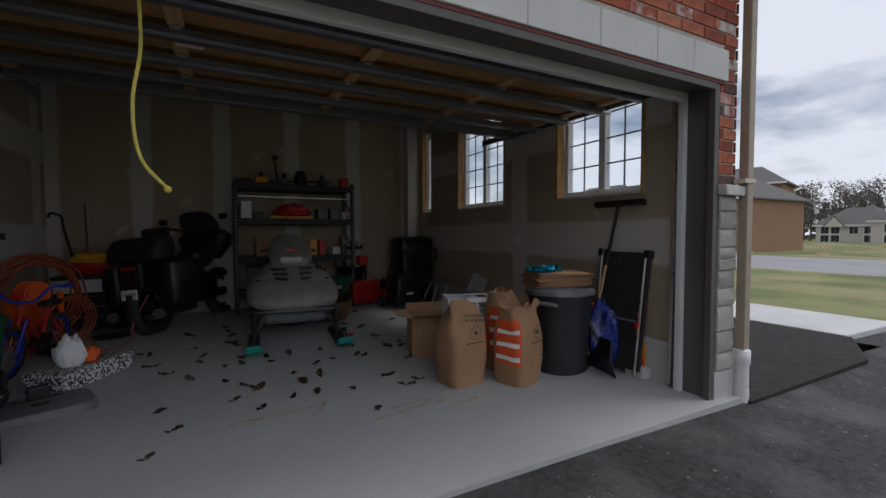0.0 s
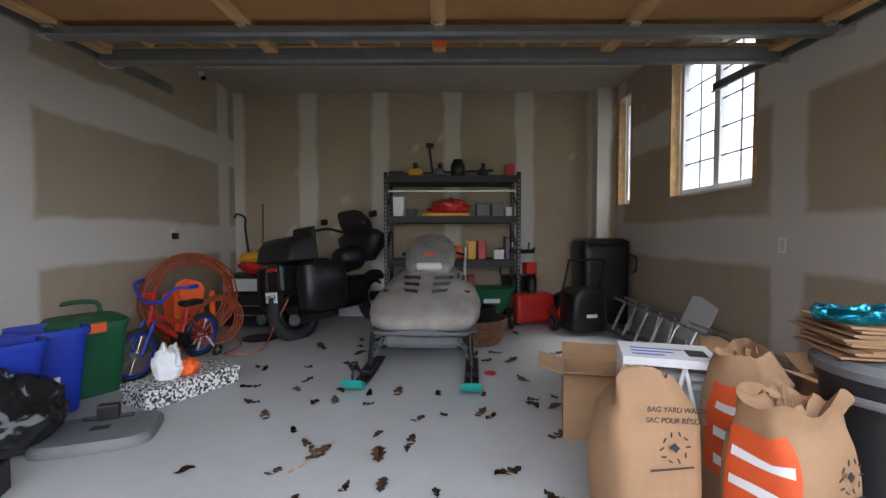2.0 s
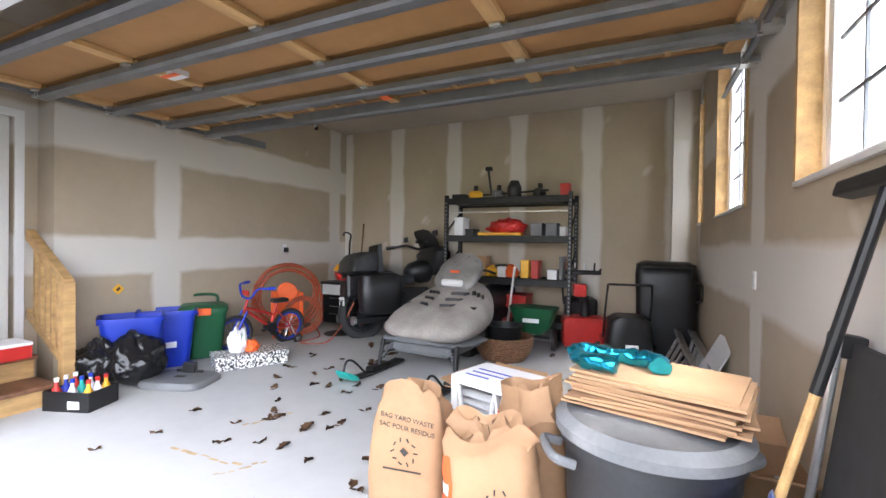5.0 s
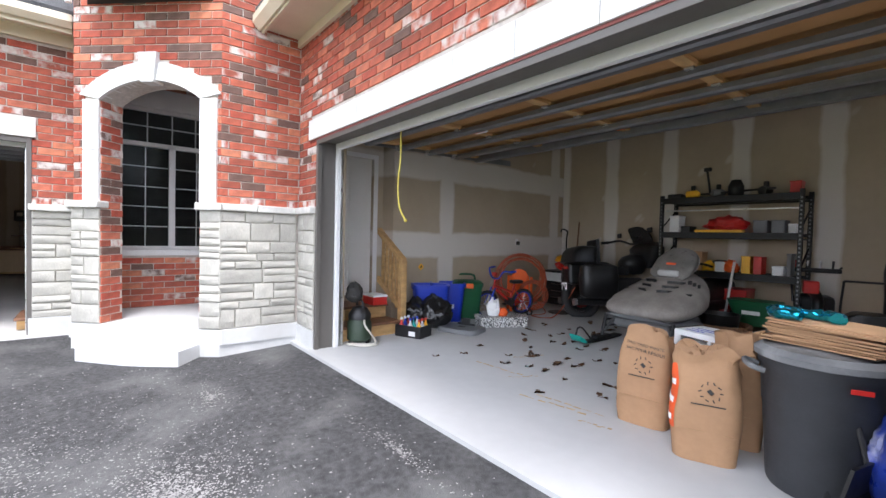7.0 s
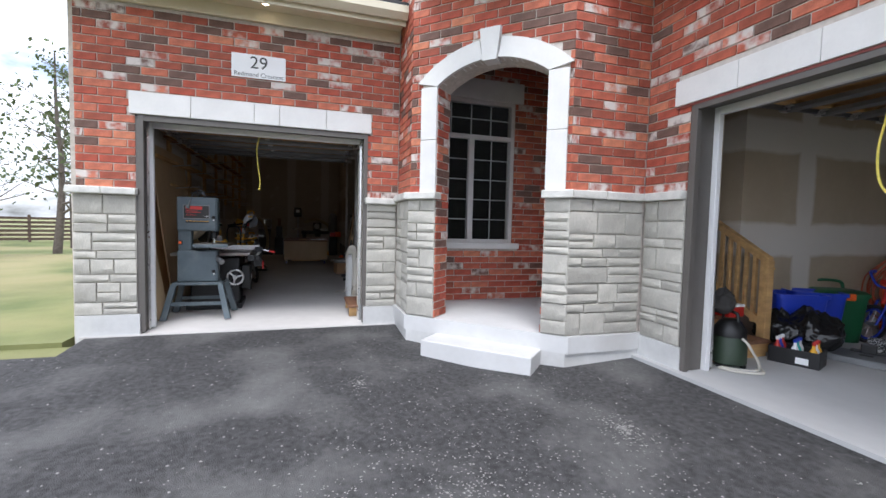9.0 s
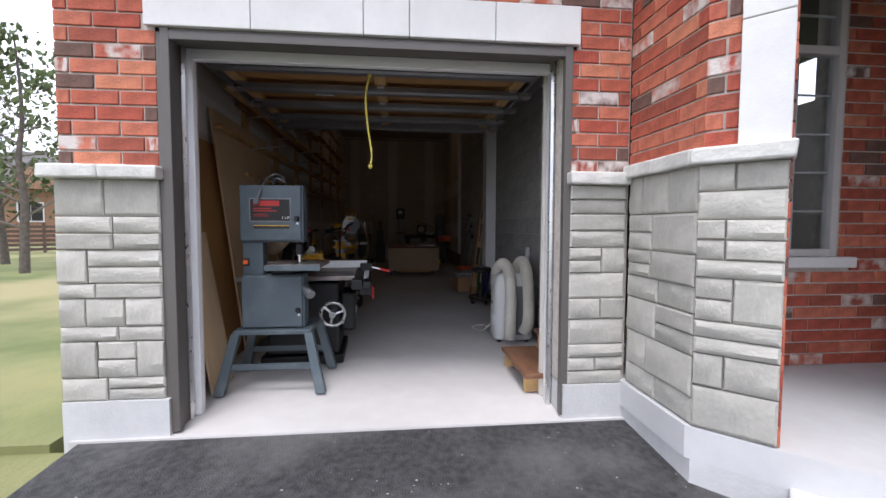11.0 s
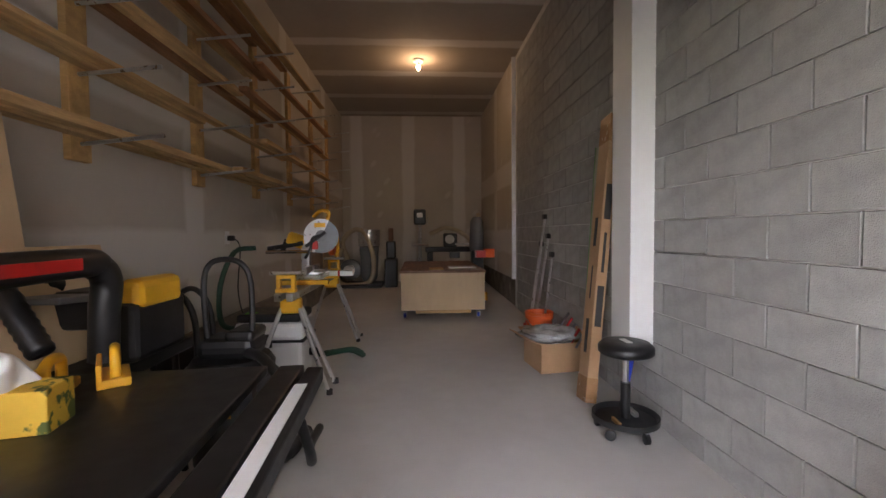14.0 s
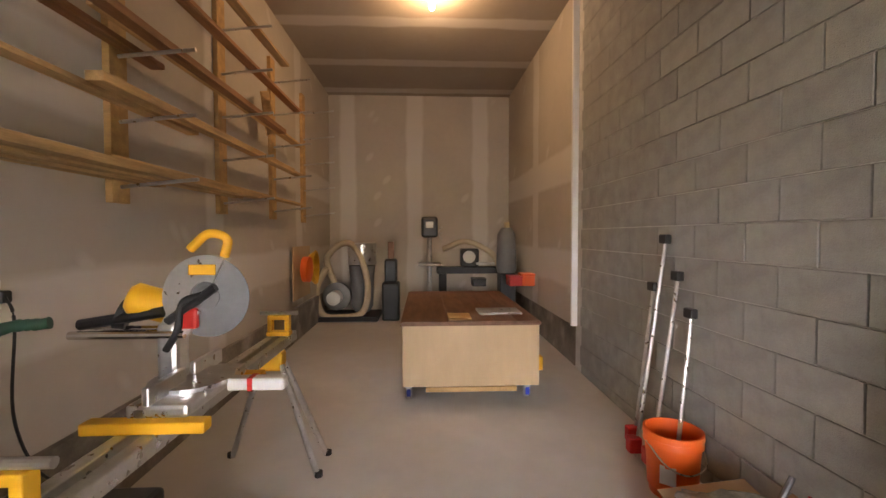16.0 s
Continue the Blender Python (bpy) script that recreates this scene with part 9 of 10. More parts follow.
def shop_vacuum():
    x, y = -7.78, -2.95
    z = fz(x)
    t = thing("shop_vacuum", "black and yellow shop vacuum with a loop handle", "vacuum", pose(x, y, z))
    part("tank", turned(((0.17, 0.06), (0.2, 0.08), (0.2, 0.5), (0.205, 0.52)), 30), M["black"], t, "", 45)
    part("lid", turned(((0.21, 0.52), (0.215, 0.58), (0.19, 0.62), (0.08, 0.64)), 30), M["blackmetal"], t, "", 45)
    part("motor_head", boxes((-0.12, 0.12, -0.14, 0.15, 0.62, 0.73), bevel=0.04), M["black"], t)
    part("shroud", boxes((-0.11, 0.11, 0.0, 0.15, 0.71, 0.77), bevel=0.025), M["black"], t)
    part("label_plate", boxes((0.2, 0.206, -0.05, 0.07, 0.36, 0.44), bevel=0.002), M["yellow"], t, "yellow printed label")
    part("loop_handle", tubes(curve_pts(((0.06, -0.10, 0.72), (0.06, -0.11, 1.0), (0.06, -0.08, 1.11), (0.06, 0.0, 1.14), (0.06, 0.09, 1.11), (0.06, 0.13, 1.0), (0.06, 0.13, 0.72)), 7), 0.015, 10), M["black"], t, "", 60)
    part("hose", tubes(curve_pts(((0.1, 0.12, 0.66), (0.22, 0.24, 0.66), (0.30, 0.36, 0.56), (0.28, 0.43, 0.36), (0.2, 0.45, 0.18), (0.05, 0.42, 0.05), (-0.15, 0.36, 0.03), (-0.4, 0.36, 0.03)), 9), 0.027, 12, rib=(0.012, 0.003)), M["black"], t, "thick black ribbed hose", 80)
    for k in range(4):
        a = 0.78 + 1.571 * k
        part("caster", turned(((0.025, 0.0), (0.03, 0.02), (0.02, 0.06)), 10, 0.17 * math.cos(a), 0.17 * math.sin(a)), M["rubber"], t)


shop_vacuum()


# ================= surroundings =================
def far_house(name, m, w, d, h, roof, wallm, label, win=((0.2, 0.3), (0.55, 0.3)), gable=True):
    """A detached house: local x across its front, y back, origin at the front left ground corner."""
    t = thing(name, label, "house", m)
    wl = part("wall", boxes((0, w, 0, d, -0.6, h)), wallm, t)
    bm = bmesh.new()
    o = 0.5
    loft(bm, [[(-o, -o, h), (w + o, -o, h), (w + o, d + o, h), (-o, d + o, h)], [(-o, -o, h + 0.15), (w + o, -o, h + 0.15), (w + o, d + o, h + 0.15), (-o, d + o, h + 0.15)], [(w * 0.3, d * 0.45, h + roof), (w * 0.7, d * 0.45, h + roof), (w * 0.7, d * 0.55, h + roof), (w * 0.3, d * 0.55, h + roof)]])
    r = part("roof", bm, M["farroof"], t)
    part("fascia", boxes((-o, w + o, -o - 0.03, -o, h - 0.02, h + 0.2)), M["white"], r)
    if gable:
        bm = bmesh.new()
        gx = w * 0.32
        prism(bm, ((gx - 1.9, h - 0.2), (gx + 1.9, h - 0.2), (gx, h + 2.1)), -0.7, d * 0.4, "y")
        g = part("gable", bm, M["farroof"], r)
        bm = bmesh.new()
        prism(bm, ((gx - 1.6, h - 0.2), (gx + 1.6, h - 0.2), (gx, h + 1.75)), -0.74, -0.7, "y")
        part("gable_face", bm, wallm, g)
    for fx, fz in win:
        x = w * fx
        z = h * fz
        wd = part("window", boxes((x - 0.75, x + 0.75, -0.08, 0.02, z, z + 1.5)), M["white"], t)
        for k in range(2):
            part("pane", boxes((x - 0.66 + 0.68 * k, x - 0.02 + 0.68 * k, -0.1, -0.08, z + 0.1, z + 1.4)), M["sleeve"], wd)
    return t


W6 = ((0.15, 0.12), (0.32, 0.12), (0.15, 0.56), (0.32, 0.56), (0.6, 0.56), (0.82, 0.56), (0.82, 0.12))
far_house("house", pose(46, 37.5, -1.0, 0, 0, -90), 14, 12, 5.6, 3.6, M["tanbrick"], "two-storey tan brick house across the road", W6)
far_house("house", pose(48, 55, -1.0, 0, 0, -90), 15, 12, 5.6, 3.8, M["mortar"], "grey brick house across the road", W6)
far_house("house", pose(56, 34.5, -1.0, 0, 0, -75), 9, 8, 8.0, 2.6, M["tanbrick"], "plain tan brick house end", (), False)
far_house("house", pose(100, 31, -1.2, 0, 0, -100), 17, 12, 4.2, 5.0, M["mortar"], "grey stone bungalow with a dark hipped roof", W6)
far_house("house", pose(106, 41, -1.2, 0, 0, -95), 10, 10, 3.6, 3.6, M["mortar"], "grey bungalow with a dark roof", W6)
far_house("house", pose(-34, -31, -0.3, 0, 0, 140), 9, 8, 4.4, 3.0, M["tanbrick"], "red brick house behind the trees", ((0.3, 0.4), (0.7, 0.4)))
# added out of view: blocks low southern sky so the garage stays darker
far_house("house", pose(-8, -30, -0.3, 0, 0, 180), 20, 10, 5.6, 3.4, M["tanbrick"], "unseen brick house added to block low sky light", W6)

t = thing("parked_car", "dark blue parked car at the far kerb", "car", pose(80, 19.3, -0.95, 0, 0, 90))
bm = bmesh.new()
loft(bm, [[(x, -0.9 * s, z) for x, z in ((-2.2, 0.3), (2.2, 0.3), (2.25, 0.7), (1.2, 0.85), (0.7, 1.38), (-1.2, 1.4), (-1.9, 0.95), (-2.2, 0.85))] for s in (1, 0.6, -0.6, -1)])
part("body", bm, mat("dark_blue_paint", (0.02, 0.03, 0.06), 0.25), t, "", 40)
for x in (-1.4, 1.4):
    for y in (-0.85, 0.85):
        part("wheel", turned(((0.3, -0.1), (0.33, -0.08), (0.33, 0.08), (0.3, 0.1)), 18), M["rubber"], t, "", 40, pose(x, y, 0.33, 90, 0, 0))


def bare_tree(name, m, h, seed, label, leafy=0.0, material=None, dense=60, clump=0.16):
    """A tapered trunk with limbs, twigs and, if leafy, many small uneven clumps."""
    r = random.Random(seed)
    t = thing(name, label, "tree", m)
    bm = bmesh.new()
    tips = []
    trunk = [Vector((0, 0, 0))]
    for k in range(6):
        trunk.append(trunk[-1] + Vector((r.uniform(-0.1, 0.1), r.uniform(-0.1, 0.1), h / 6)))
    tube(bm, trunk, [0.02 * h * (1 - 0.14 * k) for k in range(7)], 7)
    part("trunk", bm, M["bark"], t, "", 60)
    bm = bmesh.new()
    for k in range(16):
        s = 0.2 + 0.78 * k / 15
        i = min(5, int(s * 6))
        p = trunk[i].lerp(trunk[i + 1], s * 6 - i)
        a = r.uniform(0, 6.28)
        ln = h * 0.33 * (1.15 - s)
        q = p + Vector((math.cos(a), math.sin(a), r.uniform(0.25, 0.8))) * ln
        mid = p.lerp(q, 0.5) + Vector((0, 0, -0.06 * ln))
        tube(bm, (p, mid, q), [0.008 * h * (1.1 - s), 0.005 * h * (1.1 - s), 0.003 * h * 0.4], 5)
        tips += [mid, q]
        for j in range(5):
            b = p.lerp(q, r.uniform(0.35, 1))
            e = b + Vector((r.uniform(-1, 1), r.uniform(-1, 1), r.uniform(-0.1, 1))) * ln * 0.38
            tube(bm, (b, e), [0.012, 0.005], 3)
            tips.append(e)
    part("limbs", bm, M["twig"], t, "")
    if leafy:
        bm = bmesh.new()
        for k in range(dense * 14):
            c = r.choice(tips) + Vector((r.gauss(0, 1), r.gauss(0, 1), r.gauss(0, 0.7))) * leafy
            s = clump * r.uniform(0.5, 1.3)
            n = Vector((r.gauss(0, 1), r.gauss(0, 1), r.gauss(0, 1))).normalized()
            u = n.orthogonal().normalized()
            w = n.cross(u)
            vs = [bm.verts.new(c + u * s * math.cos(b) + w * s * 0.6 * math.sin(b)) for b in (0, 1.6, 3.1, 4.7)]
            bm.faces.new(vs)
        part("crown", bm, material or M["needles"], t)
    return t


tree_a = bare_tree("tree", pose(-14.5, -12.5, -0.15), 6.5, 3, "young larch with light green spring needles", 0.32, None, 90, 0.11)
copy_thing(tree_a, pose(-17.5, -15.5, -0.15, 0, 0, 120))
tree_b = bare_tree("tree", pose(-18.0, -10.5, -0.15), 7.5, 8, "thin bare tree with a few green shoots", 0.3, None, 26, 0.1)
copy_thing(tree_b, pose(-21.0, -15.0, -0.15, 0, 0, 80))
copy_thing(tree_a, pose(-21.5, -11.5, -0.15, 0, 0, 200))
tree_c = bare_tree("tree", pose(-26, -19, -0.15), 10.5, 12, "tall bare tree at the back of the lawn", 0.5, None, 30, 0.14)
for k, (x, y, a) in enumerate(((-30, -15, 40), (-27, -25, 130), (-33, -22, 210), (-24, -28, 300), (-36, -12, 20), (-18, -23, 77))):
    copy_thing(tree_c, pose(x, y, -0.15, 0, 0, a))
wood = bare_tree("tree", pose(130, 40, -1.2), 13, 31, "bare early spring tree in the far wood", 0.9, M["twig"], 60, 0.22)
wood2 = bare_tree("tree", pose(134, 30, -1.2), 12, 37, "far tree with fresh green leaves", 0.9, None, 70, 0.25)
wr = random.Random(9)
for k in range(70):
    s = wr.uniform(0.8, 1.2)
    copy_thing(wood if k % 4 else wood2, pose(118 + wr.uniform(0, 34), -12 + k * 1.6 + wr.uniform(-2, 2), -1.2, 0, 0, wr.uniform(0, 360)))
bm = bmesh.new()
for k in range(160):
    c = Vector((150 + wr.uniform(-4, 10), -60 + k * 1.6, -1))
    for j in range(10):
        p = c + Vector((wr.uniform(-4, 4), wr.uniform(-2, 2), wr.uniform(0.5, 10.5 + 2 * math.sin(k * 0.4))))
        s = wr.uniform(0.5, 1.1)
        n = Vector((-1, wr.gauss(0, 0.5), wr.gauss(0, 0.5))).normalized()
        u = n.orthogonal().normalized()
        w = n.cross(u)
        bm.faces.new([bm.verts.new(p + u * s * math.cos(b) + w * s * math.sin(b)) for b in (0, 1.3, 2.4, 3.7, 5.1)])
solo("far_wood", bm, M["twig"], "grey brown leafless wood along the horizon", "wood", kind="stuff")

t = thing("rail_fence", "weathered dark wooden rail fence behind the lawn", "fence", pose(-30.0, -10.0, -0.15, 0, 0, -58))
for k in range(14):
    part("post", boxes((k * 2.2 - 0.06, k * 2.2 + 0.06, -0.06, 0.06, 0, 1.5)), M["fencewood"], t)
    for j in range(6):
        part("rail", boxes((k * 2.2, k * 2.2 + 2.2, -0.04, 0.0, 0.15 + 0.22 * j, 0.28 + 0.22 * j)), M["fencewood"], t)
mounds = bmesh.new()
for k in range(40):
    bmesh.ops.create_icosphere(mounds, subdivisions=1, radius=wr.uniform(0.15, 0.4), matrix=Matrix.Translation((wr.uniform(44, 70), wr.uniform(2, 40), -0.9)))
solo("soil_heaps", mounds, M["carton"], "low heaps of bare soil on the far lots", "soil", kind="stuff")

# grit and pale dust on the drive
bm = bmesh.new()
gr = random.Random(6)
for k in range(2200):
    x, y = gr.uniform(-3.6, 5.2), gr.uniform(-4.2, 1.6)
    if y > 1.62 or (x < -1.9 and y > x + 2.9):
        continue
    s = gr.choice((0.003, 0.004, 0.005, 0.008)) * gr.uniform(0.7, 1.4)
    z = drive_z(x, y) + 0.001
    ang = gr.uniform(0, 6.28)
    base = [bm.verts.new((x + s * math.cos(ang + b) * gr.uniform(0.6, 1.3), y + s * math.sin(ang + b), z)) for b in (0, 1.6, 3.1, 4.7)]
    tip = bm.verts.new((x, y, z + s * 0.7))
    for i in range(4):
        bm.faces.new((base[i], base[(i + 1) % 4], tip))
solo("drive_grit", bm, M["dust"], "pale grit scattered over the asphalt", "grit", kind="stuff")
def dust_patch(cx, cy, rx, ry, n, seed):
    r = random.Random(seed)
    for k in range(n):
        a, d = r.uniform(0, 6.28), abs(r.gauss(0, 0.5))
        x, y = cx + rx * d * math.cos(a), cy + ry * d * math.sin(a)
        if y > 1.6:
            continue
        s = r.uniform(0.002, 0.009)
        z = drive_z(x, y) + 0.0045
        b0 = r.uniform(0, 6.28)
        bm.faces.new([bm.verts.new((x + s * r.uniform(0.4, 1.4) * math.cos(b0 + b), y + s * r.uniform(0.4, 1.4) * math.sin(b0 + b), z)) for b in (0, 1.2, 2.4, 3.7, 5.0)])
bm = bmesh.new()
dust_patch(0.55, 0.1, 0.9, 0.55, 4200, 1)
dust_patch(-0.6, -1.45, 0.3, 0.25, 350, 2)
dust_patch(-0.9, 0.55, 0.45, 0.2, 400, 3)
dust_patch(0.9, 1.3, 0.7, 0.1, 350, 4)
dust_patch(-2.3, -1.1, 0.2, 0.12, 120, 5)
dust_patch(1.5, -0.6, 0.8, 0.5, 1800, 6)
dust_patch(-0.4, -0.7, 3.4, 2.4, 3200, 7)
solo("drive_dust", bm, M["dust"], "dried pale concrete dust on the asphalt", "dust", kind="stuff")
t = thing("drain_grate", "small square drain grate flush in the asphalt", "drain", pose(-0.62, -1.5, drive_z(-0.62, -1.5)))
part("grate_frame", boxes((-0.13, 0.13, -0.13, -0.11, -0.02, 0.006), (-0.13, 0.13, 0.11, 0.13, -0.02, 0.006), (-0.13, -0.11, -0.11, 0.11, -0.02, 0.006), (0.11, 0.13, -0.11, 0.11, -0.02, 0.006)), M["blackmetal"], t)
for k in range(5):
    part("bar", boxes((-0.11, 0.11, -0.09 + 0.042 * k, -0.07 + 0.042 * k, -0.02, 0.004)), M["blackmetal"], t)


# ================= masonry pieces =================
def piece_mesh(name, w, d, h, material, bevel, rough=0.0, seed=0):
    """A unit piece, origin at the middle of its back; local x along the wall, y outwards, z up."""
    bm = bmesh.new()
    nx, nz = (1, 1) if not rough else (3, 2)
    r = random.Random(seed)
    def ring(y, inset):
        return [bm.verts.new(p) for p in ((-w / 2 + inset, y, -h / 2 + inset), (w / 2 - inset, y, -h / 2 + inset), (w / 2 - inset, y, h / 2 - inset), (-w / 2 + inset, y, h / 2 - inset))]
    a, b, c = ring(0, 0), ring(d - bevel, 0), ring(d, bevel)
    for p, q in ((a, b), (b, c)):
        for i in range(4):
            bm.faces.new((p[i], p[(i + 1) % 4], q[(i + 1) % 4], q[i]))
    if not rough:
        bm.faces.new(c)
    else:
        f = bm.faces.new(c)
        res = bmesh.ops.subdivide_edges(bm, edges=list(f.edges), cuts=2, use_grid_fill=True)
        for v in bm.verts:
            if v.co.y > d - 1e-5:
                edge = abs(abs(v.co.x) - (w / 2 - bevel)) < 1e-4 or abs(abs(v.co.z) - (h / 2 - bevel)) < 1e-4
                v.co.y += r.uniform(-0.006, 0.004) if edge else r.uniform(-0.002, rough)
    return mesh(name, bm, material, 30 if rough else None)


BW, BH, BJ = 0.255, 0.077, 0.012
bricks = [piece_mesh("brick", BW, 0.012, BH, M["brick"], 0.004, 0, k) for k in range(2)]


def spans_minus(a, b, cuts):
    out = [(a, b)]
    for c0, c1 in cuts:
        nxt = []
        for s, e in out:
            if c1 <= s or c0 >= e:
                nxt.append((s, e))
            else:
                if c0 > s:
                    nxt.append((s, c0))
                if c1 < e:
                    nxt.append((c1, e))
        out = nxt
    return out


def lay_bricks(parent, m, length, z0, z1, holes=(), start=0.0, seed=0):
    """Running bond on a face; m places local x along the wall, y outwards. holes: (x0, x1, z0, z1) or a callable giving cuts for a course."""
    r = random.Random(seed)
    n = 0
    row = 0
    z = z0
    while z < z1 - 0.03:
        top = min(z + BH, z1)
        cuts = []
        for hcut in holes:
            if callable(hcut):
                cuts += hcut(z, top)
            elif hcut[2] < top - 0.02 and hcut[3] > z + 0.02:
                cuts.append((hcut[0], hcut[1]))
        for s, e in spans_minus(0.0, length, cuts):
            x = s - ((s + start + (0.5 if row % 2 else 0) * (BW + BJ)) % (BW + BJ))
            while x < e - 0.01:
                a, b = max(x, s), min(x + BW, e)
                if b - a > 0.03:
                    ob = bpy.data.objects.new("brick", bricks[(n + row) % 2])
                    scene.collection.objects.link(ob)
                    ob.parent = parent
                    ob.matrix_basis = m @ Matrix.Translation(((a + b) / 2, r.uniform(-0.001, 0.0015), (z + top) / 2)) @ Matrix.Diagonal(((b - a) / BW, 1, (top - z) / BH, 1))
                    n += 1
                x += BW + BJ
        z += BH + BJ
        row += 1
    return n


def face(p0, p1, back):
    """Pose with x from p0 to p1 (as seen from outside, either way), y outwards, starting back metres behind the face."""
    d = (p1 - p0).normalized()
    out = Vector((0, 0, 1)).cross(d)
    mm = Matrix(((d.x, out.x, 0, p0.x), (d.y, out.y, 0, p0.y), (0, 0, 1, 0), (0, 0, 0, 1)))
    return mm @ Matrix.Translation((0, -back, 0))


V = Vector
# garage front: outward -y, so x runs towards -x
mg1 = face(V((XE, G1Y, 0)), V((-2.12, G1Y, 0)), 0.012)
lay_bricks(wall_g1, mg1, XE + 2.12, 1.66, 3.66, [(XE - LX1 - 0.03, XE - LX0 + 0.03, 0, LZ0), (XE - 3.33, XE + 1.77, LZ0 - 0.0, LZ1)], 0.1, 1)
mg2 = face(V((G2X, -0.43, 0)), V((G2X, -3.92, 0)), 0.012)
mg2 = face(V((G2X, -3.92, 0)), V((G2X, -0.43, 0)), 0.012)
if (mg2.to_3x3() @ V((0, 1, 0))).x < 0:
    mg2 = face(V((G2X, -0.43, 0)), V((G2X, -3.92, 0)), 0.012)
def along(m, p):
    return (m.inverted() @ p).x
def hole(m, p, q, z0, z1):
    a, b = sorted((along(m, p), along(m, q)))
    return (a, b, z0, z1)
lay_bricks(wall_g2, mg2, 3.49, 1.62, 3.60, [hole(mg2, V((G2X, -3.37, 0)), V((G2X, -0.83, 0)), 0, LZ0 - 0.01), hole(mg2, V((G2X, -3.42, 0)), V((G2X, -0.785, 0)), LZ0 - 0.01, LZ1), hole(mg2, V((G2X, -2.40, 0)), V((G2X, -1.82, 0)), 2.97, 3.22) if False else (9, 9, 0, 0)], 0.05, 2)


def out_face(p0, p1, outward, back=0.012):
    m = face(p0, p1, back)
    if (m.to_3x3() @ V((0, 1, 0))).dot(outward) < 0:
        m = face(p1, p0, back)
    return m


mch = out_face(PB, PC, V((1, -1, 0)))
flip = along(mch, PB) > 0.5
def arch_cut(z, top):
    """The arch and its surround."""
    lo, hi = AL - 0.2, AR + 0.2
    zz = (z + top) / 2
    if zz > CRN + 0.28:
        return []
    if zz > SPR + 0.02:
        rr2 = rad + 0.2
        dz = zz - czm
        if dz < rr2:
            hx = math.sqrt(rr2 * rr2 - dz * dz)
            lo, hi = max(lo, cxm - hx * 1.05), min(hi, cxm + hx * 1.05)
        else:
            lo, hi = cxm - 0.11, cxm + 0.11
    return [(1.81 - hi, 1.81 - lo)] if flip else [(lo, hi)]
lay_bricks(wall_ch, mch, 1.81, 1.66, TOP, [arch_cut], 0.0, 3)
mpr = out_face(V((-2.12, 0.86, 0)), V((-2.12, 1.75, 0)), V((1, 0, 0)))
lay_bricks(wall_pr, mpr, 0.89, 1.66, TOP, [], 0.12, 4)
mpl = out_face(V((-4.10, -0.42, 0)), V((-3.40, -0.42, 0)), V((0, -1, 0)))
lay_bricks(wall_pl, mpl, 0.70, 1.66, TOP, [], 0.05, 5)
mpw = out_face(V((PX, -0.1, 0)), V((PX, 1.96, 0)), V((1, 0, 0)))
lay_bricks(wall_pw, mpw, 2.06, 0.235, 3.9, [hole(mpw, V((PX, 0.0, 0)), V((PX, 1.32, 0)), 1.05, 3.08), hole(mpw, V((PX, -0.1, 0)), V((PX, 1.44, 0)), 3.08, 3.36), hole(mpw, V((PX, -0.08, 0)), V((PX, 1.42, 0)), 0.97, 1.05)], 0.07, 6)
mpd = out_face(V((PX, 1.95, 0)), V((-2.42, 1.95, 0)), V((0, -1, 0)))
lay_bricks(wall_pd, mpd, 1.82, 0.235, 3.9, [hole(mpd, V((-3.72, 1.95, 0)), V((-2.55, 1.95, 0)), 0.23, 2.95)], 0.03, 7)
# arch reveals
for s0, nm in ((AL, 0), (AR, 1)):
    a = PB + (PC - PB).normalized() * s0
    inw = V((-0.70711, 0.70711, 0))
    mm = out_face(a, a + inw * 0.3, (PC - PB).normalized() * (1 if nm == 0 else -1), 0.004)
    lay_bricks(wall_ch, mm, 0.3, 0.24, SPR, [], 0.1, 20 + nm)
# outer side of the garage
mside = out_face(V((XE, 1.75, 0)), V((XE, 2.1, 0)), V((1, 0, 0)), 0.0)
lay_bricks(wall_g1, mside, 0.35, 1.66, 3.66, [], 0.1, 31)

stones = [piece_mesh("stone", 0.3, 0.03, 0.12, M["stone"], 0.009, 0.017, k) for k in range(7)]


def lay_stones(parent, m, length, z0, z1, seed):
    """Random coursed split stone: tall stones broken by pairs of thin ones."""
    r = random.Random(seed)
    z = z0
    k = 0
    heights = []
    while z < z1 - 0.02:
        h = r.choice((0.09, 0.14, 0.17, 0.20, 0.22))
        if z + h > z1 - 0.05:
            h = z1 - z
        heights.append((z, h))
        z += h
    for z, h in heights:
        x = 0.0
        while x < length - 0.01:
            w = r.uniform(0.16, 0.42)
            if x + w > length - 0.12:
                w = length - x
            pieces = [(z, h)] if h < 0.14 or r.random() < 0.72 else [(z, h * 0.5), (z + h * 0.5, h * 0.5)]
            for zz, hh in pieces:
                ob = bpy.data.objects.new("stone", stones[k % 7])
                scene.collection.objects.link(ob)
                ob.parent = parent
                ob.matrix_basis = m @ Matrix.Translation((x + w / 2, r.uniform(-0.004, 0.004), zz + hh / 2)) @ Matrix.Diagonal(((w - 0.006) / 0.3, 1, (hh - 0.006) / 0.12, 1))
                k += 1
            x += w
    return k


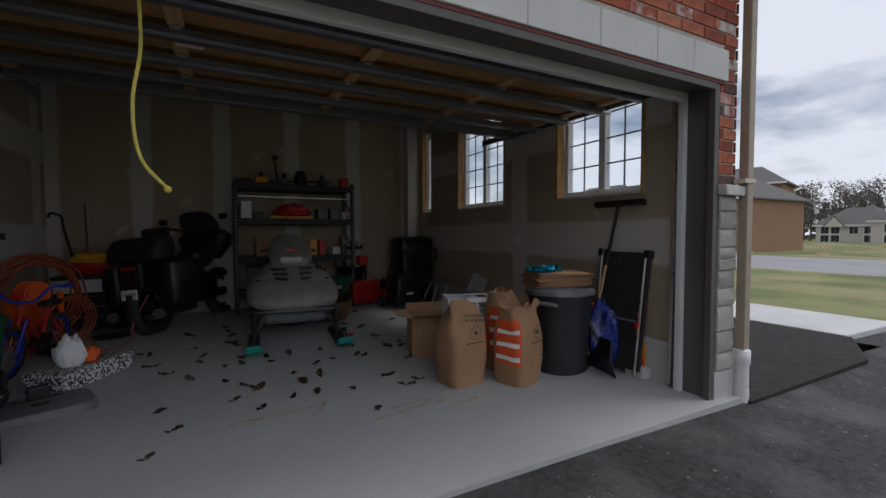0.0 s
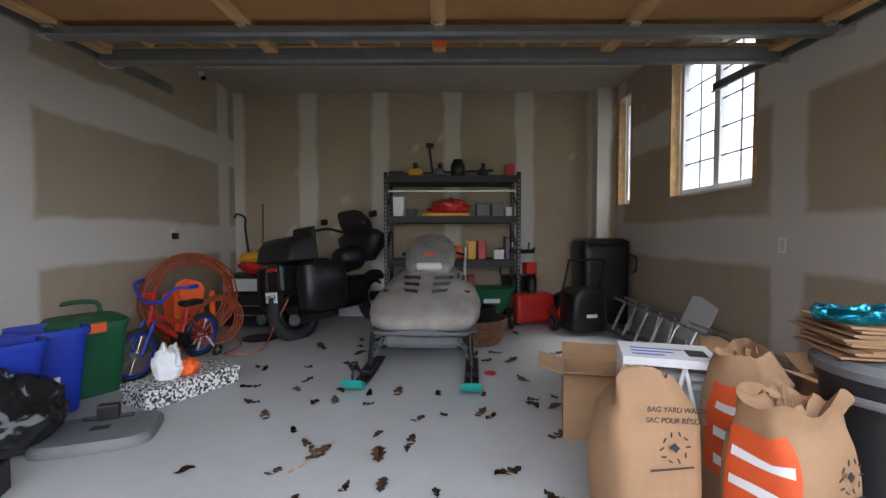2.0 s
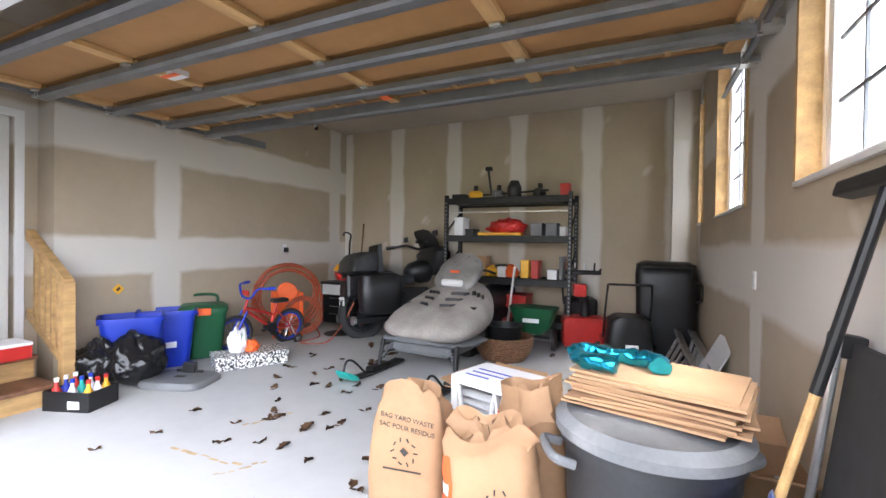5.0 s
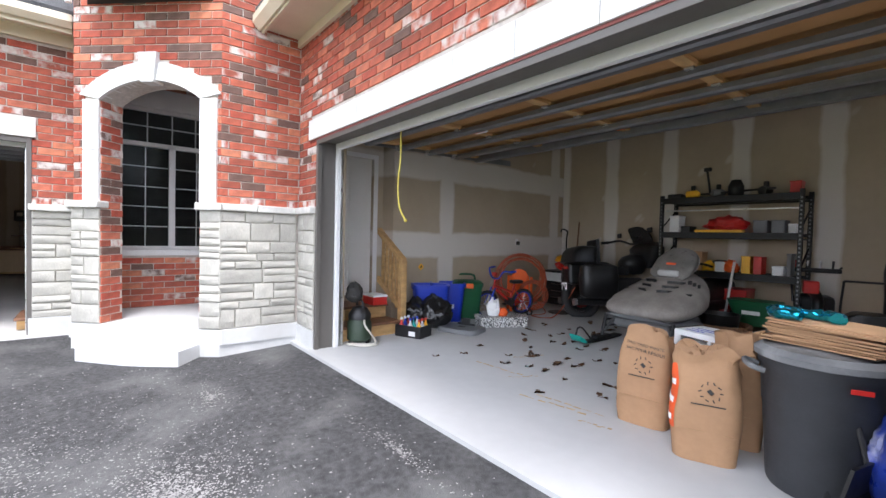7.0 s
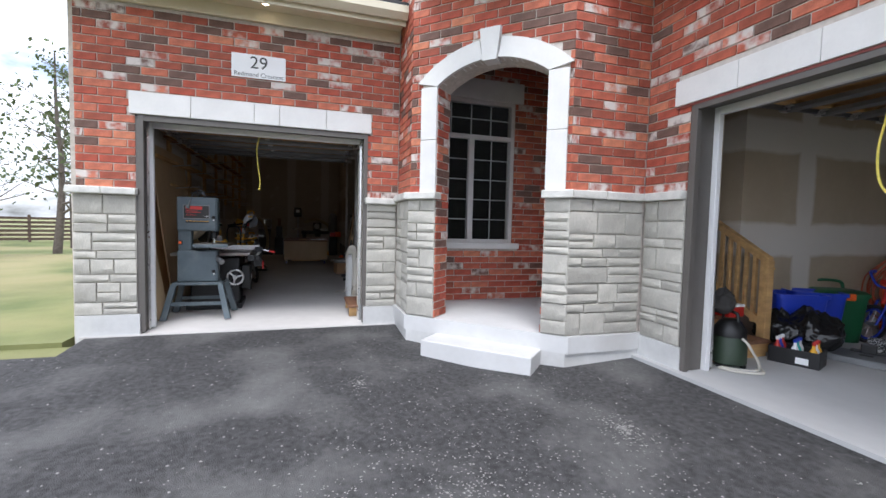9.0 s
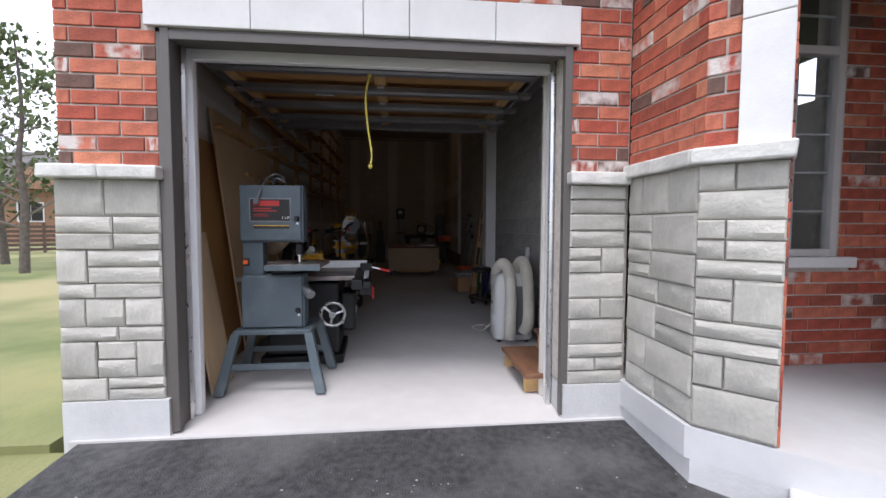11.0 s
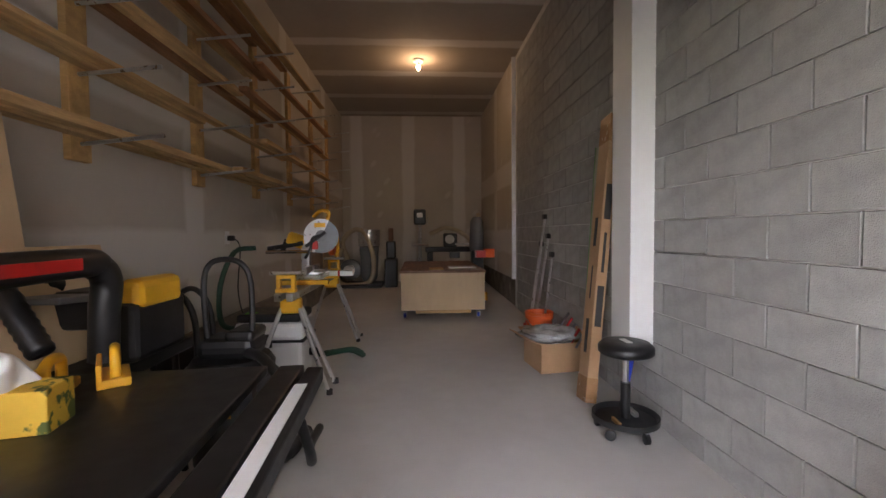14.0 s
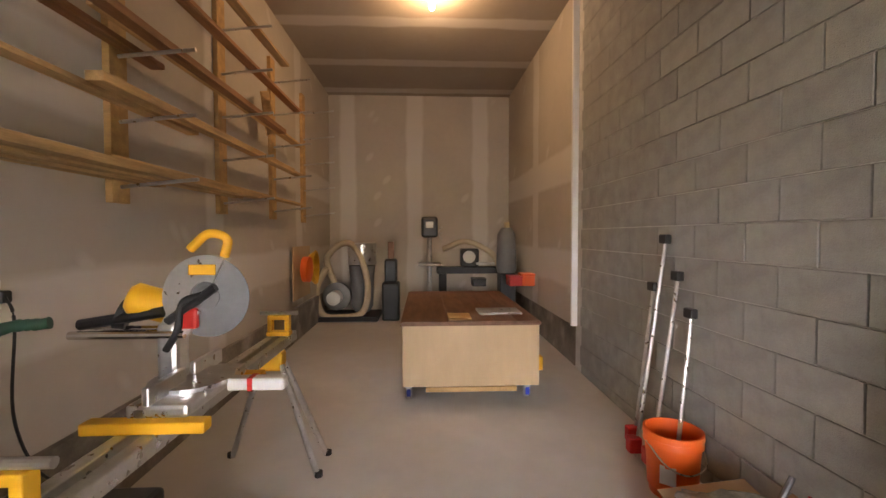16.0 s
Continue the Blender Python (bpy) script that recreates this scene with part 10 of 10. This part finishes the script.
lay_stones(wall_g2, out_face(V((G2X, -3.95, 0)), V((G2X, -3.365, 0)), V((1, 0, 0))), 0.585, 0.21, 1.54, 1)
lay_stones(wall_g2, out_face(V((G2X, -0.83, 0)), V((G2X, -0.44, 0)), V((1, 0, 0))), 0.39, 0.21, 1.54, 2)
lay_stones(wall_pl, out_face(V((-4.06, -0.42, 0)), V((-3.42, -0.42, 0)), V((0, -1, 0))), 0.64, 0.235, 1.58, 3)
for a0, a1, sd in ((-0.02, AL - 0.0, 4), (AR + 0.0, LEN + 0.02, 5)):
    u = (PC - PB).normalized()
    lay_stones(wall_ch, out_face(PB + u * a0, PB + u * a1, V((1, -1, 0))), a1 - a0, 0.235, 1.58, sd)
lay_stones(wall_pr, out_face(V((-2.12, 0.84, 0)), V((-2.12, 1.72, 0)), V((1, 0, 0))), 0.88, 0.235, 1.58, 6)
lay_stones(wall_g1, out_face(V((-2.09, G1Y, 0)), V((LX0 - 0.03, G1Y, 0)), V((0, -1, 0))), 0.48, 0.21, 1.58, 7)
lay_stones(wall_g1, out_face(V((LX1 + 0.03, G1Y, 0)), V((XE + 0.02, G1Y, 0)), V((0, -1, 0))), XE - LX1 - 0.01, 0.21, 1.58, 8)

# concrete blocks
blk = piece_mesh("block", 0.392, 0.012, 0.193, M["block"], 0.003, 0, 1)
rest = bmesh.new()
cnt = 0
for row in range(21):
    z = -0.02 + 0.2 * row
    x = -4.46 - (0.2 if row % 2 else 0)
    while x > -12.09:
        x1, x0 = x, max(x - 0.394, -12.09)
        if z + 0.2 > 0.3 and z < 2.48:
            x1 = min(x1, DX0 - 0.31)
        if x1 - x0 > 0.04 and z + 0.193 < 4.09:
            if x > -10.4 and z < 3.4 and cnt < 300:
                ob = bpy.data.objects.new("block", blk)
                scene.collection.objects.link(ob)
                ob.parent = wall_blk
                ob.matrix_basis = pose((x0 + x1) / 2, -0.388, z + 0.0965, 0, 0, 180) @ Matrix.Diagonal(((x1 - x0) / 0.394, 1, 1, 1))
                cnt += 1
            else:
                box(rest, x0 + 0.001, x1 - 0.001, -0.4, -0.386, z, z + 0.193)
        x -= 0.4
tagged(part("upper_blocks", rest, M["block"], wall_blk), kind="stuff")
